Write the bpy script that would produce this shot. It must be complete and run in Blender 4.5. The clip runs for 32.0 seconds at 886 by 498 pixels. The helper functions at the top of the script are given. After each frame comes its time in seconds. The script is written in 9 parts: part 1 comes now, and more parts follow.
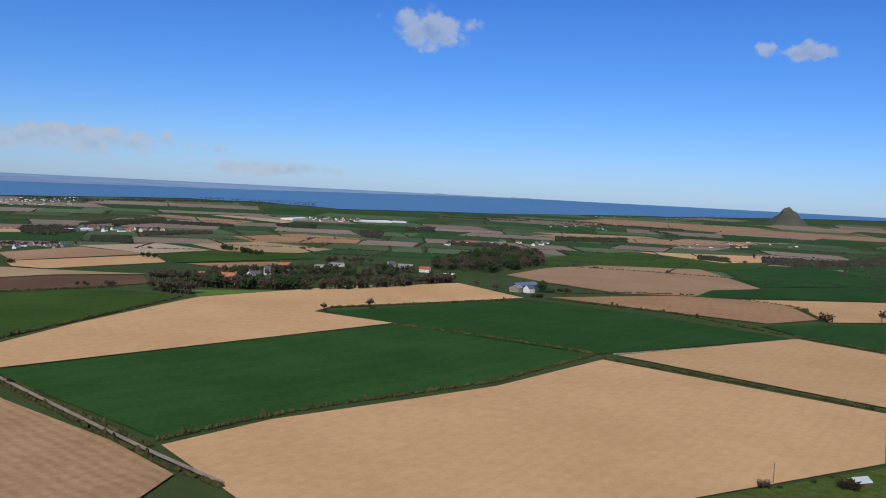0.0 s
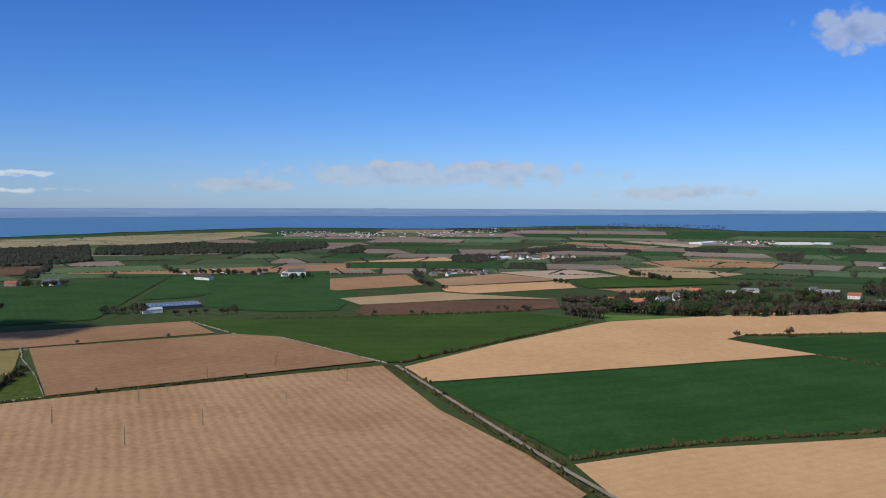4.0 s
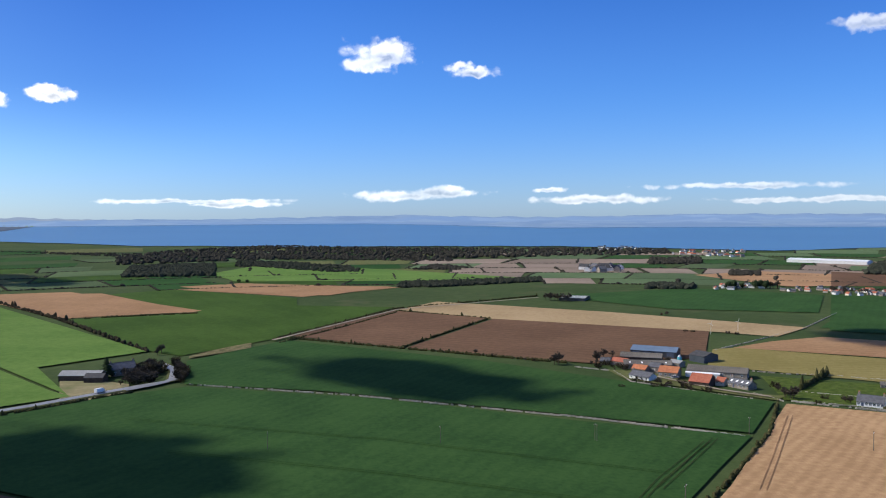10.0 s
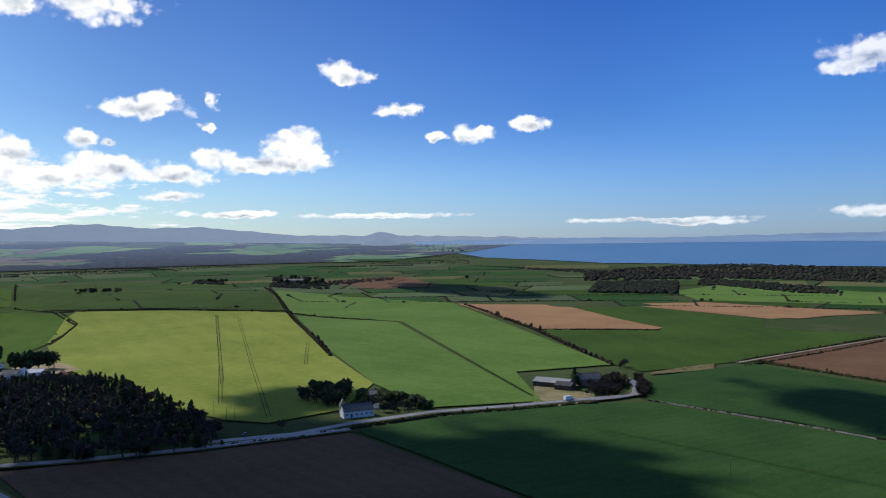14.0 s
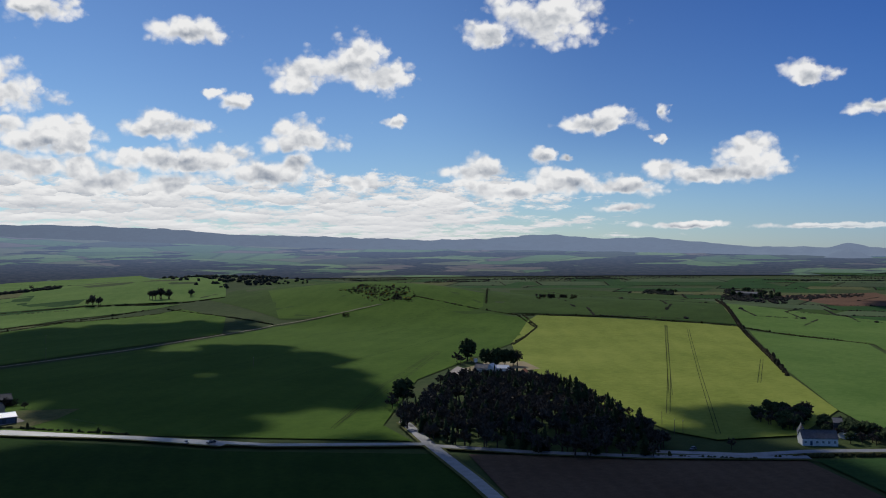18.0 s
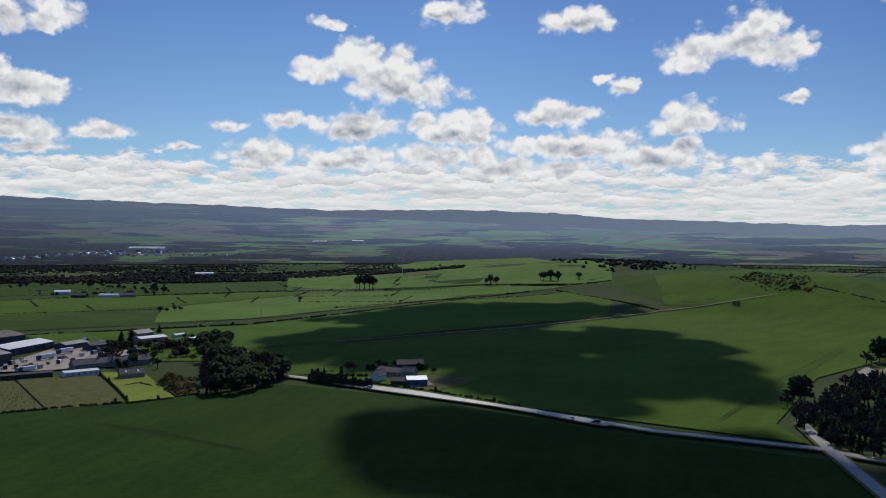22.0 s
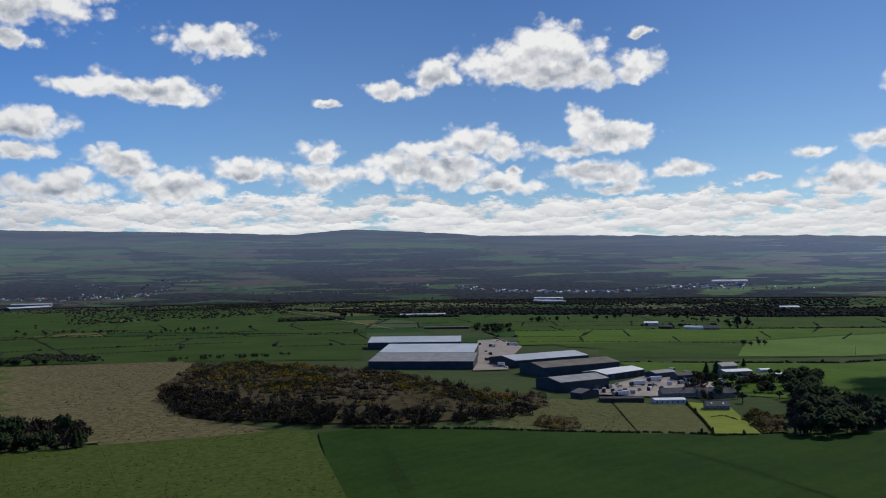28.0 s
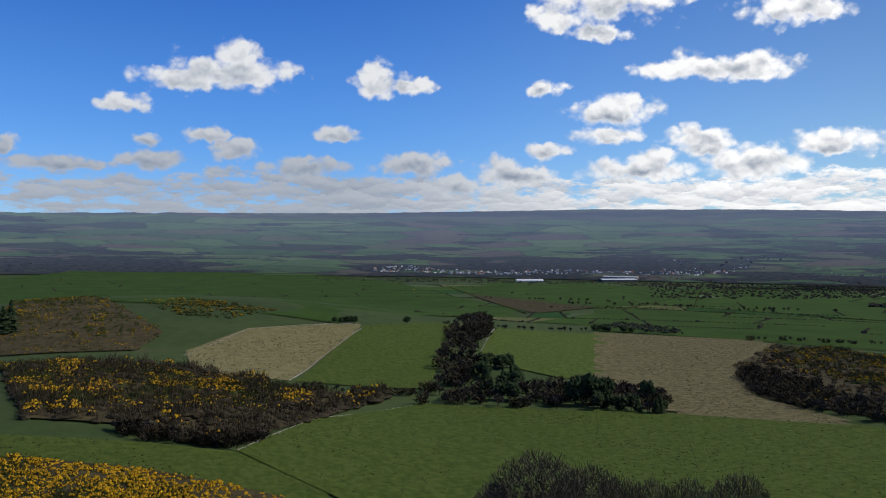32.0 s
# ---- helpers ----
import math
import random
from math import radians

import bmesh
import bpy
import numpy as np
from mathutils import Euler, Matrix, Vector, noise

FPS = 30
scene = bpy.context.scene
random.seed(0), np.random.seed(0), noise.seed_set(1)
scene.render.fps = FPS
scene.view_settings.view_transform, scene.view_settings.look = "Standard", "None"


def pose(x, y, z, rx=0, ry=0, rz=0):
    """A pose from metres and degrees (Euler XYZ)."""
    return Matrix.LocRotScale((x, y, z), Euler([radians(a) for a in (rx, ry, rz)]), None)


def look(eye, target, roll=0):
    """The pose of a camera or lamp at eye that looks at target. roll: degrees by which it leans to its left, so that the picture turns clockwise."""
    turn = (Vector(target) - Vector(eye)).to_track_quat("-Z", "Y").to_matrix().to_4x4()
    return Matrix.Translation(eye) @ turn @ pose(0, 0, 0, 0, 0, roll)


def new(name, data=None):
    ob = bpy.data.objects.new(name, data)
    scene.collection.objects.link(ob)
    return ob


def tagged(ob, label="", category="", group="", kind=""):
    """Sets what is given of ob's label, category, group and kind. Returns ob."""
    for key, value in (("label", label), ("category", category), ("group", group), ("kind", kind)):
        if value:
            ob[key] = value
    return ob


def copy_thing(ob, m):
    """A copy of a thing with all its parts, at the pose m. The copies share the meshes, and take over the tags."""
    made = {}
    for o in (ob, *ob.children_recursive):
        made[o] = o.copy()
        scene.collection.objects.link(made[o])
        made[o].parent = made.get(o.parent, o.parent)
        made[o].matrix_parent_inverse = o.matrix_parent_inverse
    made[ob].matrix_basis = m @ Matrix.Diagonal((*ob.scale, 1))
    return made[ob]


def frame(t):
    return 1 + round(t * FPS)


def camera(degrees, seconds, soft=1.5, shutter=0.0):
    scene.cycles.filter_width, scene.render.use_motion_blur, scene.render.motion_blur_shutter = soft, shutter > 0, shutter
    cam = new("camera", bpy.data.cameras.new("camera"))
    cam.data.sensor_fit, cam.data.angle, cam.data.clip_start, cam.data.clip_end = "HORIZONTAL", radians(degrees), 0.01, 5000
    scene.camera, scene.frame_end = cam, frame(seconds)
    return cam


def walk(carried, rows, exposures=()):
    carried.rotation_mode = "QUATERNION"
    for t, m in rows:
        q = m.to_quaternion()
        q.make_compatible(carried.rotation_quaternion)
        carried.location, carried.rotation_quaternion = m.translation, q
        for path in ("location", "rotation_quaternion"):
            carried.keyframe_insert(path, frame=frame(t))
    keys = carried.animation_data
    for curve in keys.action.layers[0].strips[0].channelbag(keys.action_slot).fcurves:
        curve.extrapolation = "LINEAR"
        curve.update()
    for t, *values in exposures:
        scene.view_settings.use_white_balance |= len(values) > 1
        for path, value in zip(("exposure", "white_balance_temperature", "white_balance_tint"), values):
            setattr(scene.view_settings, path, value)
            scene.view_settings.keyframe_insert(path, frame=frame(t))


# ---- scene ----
import itertools

# ------------------------------------------------------------------ camera
EYE = Vector((0, 0, 90))
cam = camera(56.1, 32.0, soft=1.05)
# seconds, turn to the left of north, tilt up, lean (degrees): the viewer stands on a hilltop and turns round
PATH = [
    (0, 0.00, -4.17, 2.94), (0.5, 3.78, -4.20, 0.96), (1, 7.41, -4.46, 1.00), (1.5, 10.70, -4.30, 2.07),
    (2, 12.15, -3.34, 1.05), (2.5, 14.44, -3.88, -0.04), (3, 17.71, -4.00, 0.59), (3.5, 22.76, -3.36, 0.92),
    (4, 27.64, -3.18, 0.22), (4.5, 33.59, -3.46, 0.58), (6.5, 50.47, -4.44, 1.27), (7, 54.48, -4.27, 1.28),
    (7.5, 59.55, -2.97, 0.41), (8, 66.34, -2.91, -0.10), (8.5, 73.39, -3.68, -0.40), (9, 80.13, -4.23, 0.93),
    (9.5, 83.38, -3.63, 0.61), (10, 86.80, -2.48, -0.49), (10.5, 91.95, -2.23, -0.38), (11, 96.51, -2.86, -0.06),
    (11.5, 100.71, -3.43, 0.17), (12, 104.59, -3.58, -0.05), (12.5, 109.19, -2.49, -0.85), (13, 114.25, -2.21, -1.02),
    (13.5, 115.48, -1.27, -0.97), (15.5, 131.23, -1.36, -0.88), (16, 135.24, -1.26, -1.01), (16.5, 141.03, -1.37, -0.80),
    (17, 145.30, -1.28, -0.09), (17.5, 147.03, -1.15, 0.13), (18, 148.18, 0.20, -0.40), (18.5, 151.13, 0.78, -0.12),
    (19, 153.75, 0.46, 0.02), (19.5, 156.95, -0.26, -0.43), (20, 160.53, -0.88, -0.64), (20.5, 164.34, -0.35, -0.74),
    (21, 168.00, -0.13, 0.04), (21.5, 170.50, -0.85, 0.70), (22, 174.34, -0.86, 0.32), (22.5, 178.92, -0.11, -0.11),
    (23, 181.91, 0.01, -0.73), (23.5, 184.66, -0.28, -1.23), (24, 187.45, -0.64, -1.36), (24.5, 190.88, -0.71, -1.25),
    (26.5, 204.11, 1.10, -0.83), (27, 207.16, 0.35, -0.07), (27.5, 209.64, 1.46, -0.29), (28, 212.89, 1.58, -0.81),
    (28.5, 218.28, 0.32, -0.81), (29, 223.88, 0.56, -0.33), (29.5, 226.87, 0.54, -0.05), (30, 230.72, 0.81, -0.29),
    (30.5, 236.36, 1.33, 0.19), (31, 241.47, 1.44, 0.70), (31.5, 245.76, 1.10, 0.47), (32, 251.29, 0.13, 0.50),
]



def gaze(turn, tilt):
    a, b = radians(turn), radians(tilt)
    return Vector((-math.sin(a) * math.cos(b), math.cos(a) * math.cos(b), math.sin(b)))


walk(cam, [(t, look(EYE, EYE + gaze(turn, tilt) * 100, lean)) for t, turn, tilt, lean in PATH],
     exposures=[(0, -0.04), (4, 0.02), (7, 0.17), (8, 0.26), (9, 0.43), (11, 0.36), (12, 0.3), (13, 0.13), (15, -0.08), (16, -0.3), (19, -0.5), (24, -0.5), (28, -0.48), (29, -0.58), (30, -0.5), (31, -0.33), (32, -0.22)])

# ------------------------------------------------------------------ sun, sky and clouds
SUN_TURN, SUN_HEIGHT = 169.0, 40.0
sun = new("sun", bpy.data.lights.new("sun", "SUN"))
sun.data.energy, sun.data.angle, sun.data.color = 3.6, radians(0.53), (1.0, 0.95, 0.87)
sun.matrix_world = look(gaze(SUN_TURN, SUN_HEIGHT) * 1000, (0, 0, 0))

# the clouds in view: turn, height, half width and half height of the heaps of each (degrees)
HEAPS, BASES = [], []


def cumulus(*heaps):
    """One cloud: its heaps, and the flat shaded base that they share."""
    HEAPS.extend(heaps)
    lo, hi = min(h[1] - h[3] for h in heaps), max(h[1] + h[3] for h in heaps)
    left, right = min(h[0] - h[2] for h in heaps), max(h[0] + h[2] for h in heaps)
    BASES.append(((left + right) / 2, lo + 0.1 * (hi - lo), (right - left) * 0.46, (hi - lo) * 0.6))


cumulus((-20.1, 9.9, 0.69, 0.54), (-23.0, 9.6, 1.44, 0.58))
cumulus((1.6, 10.7, 2.68, 1.25), (0.0, 10.9, 0.96, 0.77))
cumulus((28.6, 1.9, 11.67, 0.88), (41.0, 1.2, 4.28, 0.48), (12.1, 0.7, 4.28, 0.48), (25.2, 2.4, 4.28, 0.44))
cumulus((91.1, 10.7, 2.16, 0.90), (91.4, 11.0, 1.05, 0.58))
cumulus((85.7, 9.9, 0.77, 0.33), (84.4, 9.5, 1.44, 0.38))
cumulus((59.6, 11.3, 1.62, 0.52))
cumulus((86.9, 1.4, 3.50, 0.31), (86.0, 1.6, 0.97, 0.31))
cumulus((66.7, 1.6, 5.83, 0.23))
cumulus((79.6, 1.5, 1.17, 0.18))
cumulus((57.8, 1.7, 0.88, 0.19))
cumulus((54.5, 1.7, 2.24, 0.18))
cumulus((101.1, 0.7, 3.11, 0.18), (76.5, 0.8, 3.89, 0.29), (59.8, 0.7, 9.10, 0.19))
cumulus((91.1, 10.2, 2.39, 0.63), (91.3, 10.7, 1.34, 0.81))
cumulus((124.9, 11.1, 1.15, 0.67), (124.1, 10.9, 1.49, 0.58))
cumulus((137.5, 8.6, 3.04, 0.58), (136.6, 9.0, 1.15, 0.67))
cumulus((120.8, 8.7, 1.50, 0.46))
cumulus((115.7, 6.9, 1.64, 0.58))
cumulus((118.2, 6.7, 0.87, 0.29))
cumulus((112.0, 7.5, 1.45, 0.48))
cumulus((127.9, 6.5, 1.93, 0.90), (130.0, 5.0, 4.75, 0.62), (133.1, 5.4, 1.36, 0.77), (127.6, 5.6, 1.94, 1.02))
cumulus((139.9, 4.7, 2.71, 1.06), (139.1, 5.0, 1.74, 0.67))
cumulus((136.1, 4.2, 3.10, 0.63))
cumulus((135.7, 2.9, 2.04, 0.33))
cumulus((132.0, 1.7, 3.11, 0.23))
cumulus((122.1, 1.5, 5.83, 0.19))
cumulus((89.1, 1.2, 3.66, 0.38), (87.5, 1.4, 1.71, 0.35))
cumulus((141.3, 6.5, 0.87, 0.52))
cumulus((133.7, 7.4, 0.48, 0.27))
cumulus((133.4, 9.3, 0.52, 0.48))
cumulus((139.7, 6.3, 0.58, 0.29))
cumulus((104.0, 0.9, 5.84, 0.19))
cumulus((145.2, 14.6, 1.69, 0.88), (141.0, 15.7, 3.93, 1.92))
cumulus((158.0, 11.8, 1.90, 1.15), (156.0, 12.3, 2.09, 1.19), (153.9, 12.7, 1.90, 1.83), (151.9, 11.7, 1.62, 1.15))
cumulus((166.5, 8.1, 2.70, 0.67), (167.0, 8.5, 1.15, 0.90))
cumulus((163.3, 10.6, 0.86, 0.42), (162.2, 10.1, 0.96, 0.62))
cumulus((151.6, 8.9, 1.15, 0.42))
cumulus((158.1, 7.6, 2.84, 0.87), (158.2, 8.2, 1.73, 0.96))
cumulus((172.1, 7.3, 1.45, 1.06))
cumulus((168.0, 6.2, 2.80, 0.65), (163.7, 6.3, 3.19, 0.90))
cumulus((160.2, 5.2, 3.49, 0.90), (158.3, 5.8, 1.26, 0.92))
cumulus((145.7, 5.4, 2.61, 0.67), (145.6, 5.9, 1.35, 0.77))
cumulus((141.5, 6.6, 0.87, 0.48))
cumulus((153.9, 4.8, 1.16, 0.62))
cumulus((139.3, 4.9, 1.84, 0.73))
cumulus((143.7, 4.1, 4.08, 0.77))
cumulus((135.3, 4.5, 1.75, 0.42))
cumulus((171.7, 5.3, 1.94, 1.15), (169.7, 4.7, 2.13, 0.77))
cumulus((165.7, 4.6, 2.52, 0.67))
cumulus((165.3, 14.4, 2.45, 0.92))
cumulus((183.0, 11.2, 2.29, 0.87), (180.1, 11.8, 2.09, 1.31), (177.9, 10.6, 3.06, 1.73), (177.5, 11.7, 1.14, 1.35), (175.4, 9.8, 2.30, 1.12))
cumulus((164.8, 14.4, 2.64, 0.96))
cumulus((182.1, 14.2, 1.32, 0.44))
cumulus((174.2, 15.1, 2.25, 0.87))
cumulus((184.8, 7.8, 1.93, 0.65))
cumulus((180.2, 7.2, 3.28, 0.83), (179.8, 7.6, 1.74, 0.92))
cumulus((173.8, 7.7, 3.18, 1.02), (174.1, 7.3, 2.12, 1.12))
cumulus((166.4, 8.2, 2.31, 0.62), (167.0, 8.6, 0.96, 0.77))
cumulus((166.2, 6.0, 5.22, 0.71), (163.9, 6.4, 2.90, 0.62))
cumulus((186.6, 5.4, 2.32, 1.06))
cumulus((181.2, 5.3, 4.07, 0.81))
cumulus((174.9, 5.5, 2.90, 0.92))
cumulus((158.3, 5.6, 1.55, 1.06))
cumulus((208.2, 13.9, 3.59, 1.44), (205.6, 14.8, 4.14, 1.73), (204.1, 13.3, 3.98, 1.19), (199.6, 13.5, 2.18, 0.96))
cumulus((213.4, 13.5, 1.70, 1.06))
cumulus((213.6, 8.5, 2.12, 0.71), (210.7, 8.9, 2.50, 1.06), (208.5, 8.4, 1.92, 0.77))
cumulus((203.1, 9.7, 1.34, 1.29), (201.2, 8.8, 2.98, 1.06), (200.4, 9.3, 1.92, 0.77), (204.2, 8.0, 2.50, 0.58))
cumulus((212.5, 6.8, 3.48, 1.25), (214.2, 7.4, 1.35, 0.87))
cumulus((202.1, 6.5, 3.67, 0.77), (202.4, 6.9, 1.74, 0.63))
cumulus((196.7, 6.7, 2.32, 0.54))
cumulus((208.4, 5.8, 2.90, 0.52))
cumulus((208.1, 7.0, 0.77, 0.27))
cumulus((188.7, 7.3, 1.64, 0.44))
cumulus((200.9, 5.4, 1.84, 0.42))
cumulus((191.8, 5.8, 1.26, 0.29))
cumulus((187.1, 5.4, 2.71, 0.54), (186.1, 5.7, 1.36, 0.67))
cumulus((180.9, 5.3, 3.10, 0.67))
cumulus((198.9, 15.6, 0.94, 0.38))
cumulus((181.9, 14.1, 0.66, 0.29))
cumulus((175.0, 15.0, 1.50, 0.48))
cumulus((228.3, 15.4, 3.19, 1.06))
cumulus((232.0, 11.8, 3.90, 0.87), (234.3, 12.1, 1.14, 0.87), (230.5, 12.1, 1.90, 0.87))
cumulus((216.3, 12.3, 2.19, 0.65))
cumulus((213.0, 13.7, 1.23, 0.96))
cumulus((220.7, 11.5, 0.95, 0.33))
cumulus((221.3, 8.2, 1.64, 0.73))
cumulus((226.2, 6.8, 2.90, 0.77), (226.4, 7.2, 1.54, 0.62))
cumulus((214.9, 7.0, 4.44, 0.90), (216.6, 7.6, 2.31, 0.87))
cumulus((231.1, 5.7, 2.71, 1.02), (231.1, 6.1, 1.55, 0.87))
cumulus((233.7, 7.1, 1.93, 0.77), (234.5, 7.7, 0.96, 0.63))
cumulus((221.1, 6.4, 2.32, 0.96))
cumulus((209.1, 6.2, 1.74, 0.77))
cumulus((244.1, 15.6, 1.78, 0.87), (239.9, 17.3, 4.64, 2.31), (240.7, 14.6, 2.07, 0.58))
cumulus((228.1, 15.2, 2.82, 0.71), (228.8, 15.5, 1.50, 0.83))
cumulus((236.0, 12.0, 2.38, 0.73), (231.4, 12.0, 2.85, 0.81), (235.1, 12.3, 1.14, 0.73))
cumulus((244.3, 11.0, 1.24, 0.54))
cumulus((256.0, 11.3, 1.53, 0.96), (253.6, 11.3, 2.00, 0.67), (255.8, 12.0, 0.95, 0.92))
cumulus((239.4, 9.2, 3.07, 0.87), (239.7, 9.9, 1.92, 0.87))
cumulus((240.1, 7.9, 2.31, 0.67))
cumulus((244.4, 6.8, 1.74, 0.62))
cumulus((246.3, 5.2, 2.91, 0.77), (247.5, 5.8, 1.16, 0.81))
cumulus((234.3, 7.6, 2.31, 0.71))
cumulus((238.0, 5.6, 3.68, 0.87), (237.3, 6.3, 2.13, 0.77))
cumulus((230.3, 6.0, 3.68, 1.06))
cumulus((226.0, 7.0, 2.51, 0.81))
cumulus((222.3, 6.8, 1.16, 0.67))
cumulus((221.2, 8.4, 1.54, 0.63))
cumulus((253.4, 5.9, 2.71, 0.77))
cumulus((250.3, 4.5, 1.94, 0.87))
cumulus((268.7, 11.1, 2.86, 0.87), (265.7, 11.7, 4.10, 1.25), (265.3, 12.7, 1.90, 1.15))
cumulus((272.5, 9.3, 1.73, 0.58))
cumulus((271.0, 7.0, 1.06, 0.52))
cumulus((270.7, 5.8, 2.42, 0.67))
cumulus((267.4, 7.6, 2.12, 0.50))
cumulus((265.2, 6.7, 1.93, 0.83))
cumulus((258.6, 7.9, 1.45, 0.54))
cumulus((260.8, 5.5, 3.10, 0.67), (261.1, 6.0, 1.93, 0.54))
cumulus((253.2, 5.9, 2.23, 0.87))
cumulus((276.3, 5.3, 3.87, 0.48))
cumulus((279.0, 6.2, 0.48, 0.67))

world = bpy.data.worlds.new("sky")
scene.world = world
world.use_nodes = True
wt = world.node_tree
wt.nodes.clear()


class Net:
    """Short hand for node trees."""

    def __init__(self, tree):
        self.tree = tree

    def node(self, kind, **values):
        n = self.tree.nodes.new(kind)
        for k, v in values.items():
            if k == "operation":
                n.operation = v
            elif k == "data_type":
                n.data_type = v
            elif k == "blend_type":
                n.blend_type = v
        return n

    def put(self, socket, v):
        if isinstance(v, bpy.types.NodeSocket):
            self.tree.links.new(v, socket)
        elif v is not None:
            socket.default_value = v

    def math(self, op, a, b=None, c=None, clamp=False):
        n = self.node("ShaderNodeMath", operation=op)
        n.use_clamp = clamp
        for s, v in zip(n.inputs, (a, b, c)):
            self.put(s, v)
        return n.outputs[0]

    def vec(self, op, a, b=None, c=None):
        n = self.node("ShaderNodeVectorMath", operation=op)
        self.put(n.inputs[0], a)
        self.put(n.inputs[1], b)
        self.put(n.inputs[2], c)
        return n.outputs["Value"] if op in ("LENGTH", "DOT_PRODUCT") else n.outputs[0]

    def xyz(self, x, y, z):
        n = self.node("ShaderNodeCombineXYZ")
        for s, v in zip(n.inputs, (x, y, z)):
            self.put(s, v)
        return n.outputs[0]

    def split(self, v):
        n = self.node("ShaderNodeSeparateXYZ")
        self.put(n.inputs[0], v)
        return n.outputs

    def noise(self, v, scale, detail=4, rough=0.5, distort=0.0):
        n = self.node("ShaderNodeTexNoise")
        self.put(n.inputs["Vector"], v)
        for k, x in (("Scale", scale), ("Detail", detail), ("Roughness", rough), ("Distortion", distort)):
            self.put(n.inputs[k], x)
        return n.outputs["Fac"], n.outputs["Color"]

    def cells(self, v, scale, feature="F1", metric="EUCLIDEAN"):
        n = self.node("ShaderNodeTexVoronoi")
        n.feature = feature
        if feature == "F1":
            n.distance = metric
        self.put(n.inputs["Vector"], v)
        n.inputs["Scale"].default_value = scale
        return n.outputs

    def span(self, v, a, b, c=0.0, d=1.0, smooth=True):
        n = self.node("ShaderNodeMapRange")
        n.interpolation_type = "SMOOTHSTEP" if smooth else "LINEAR"
        for s, x in zip(n.inputs, (v, a, b, c, d)):
            self.put(s, x)
        return n.outputs[0]

    def mix(self, f, a, b, blend="MIX"):
        n = self.node("ShaderNodeMix", data_type="RGBA", blend_type=blend)
        self.put(n.inputs[0], f)
        for s, v in ((n.inputs[6], a), (n.inputs[7], b)):
            self.put(s, (*v, 1) if isinstance(v, tuple) and len(v) == 3 else v)
        return n.outputs[2]


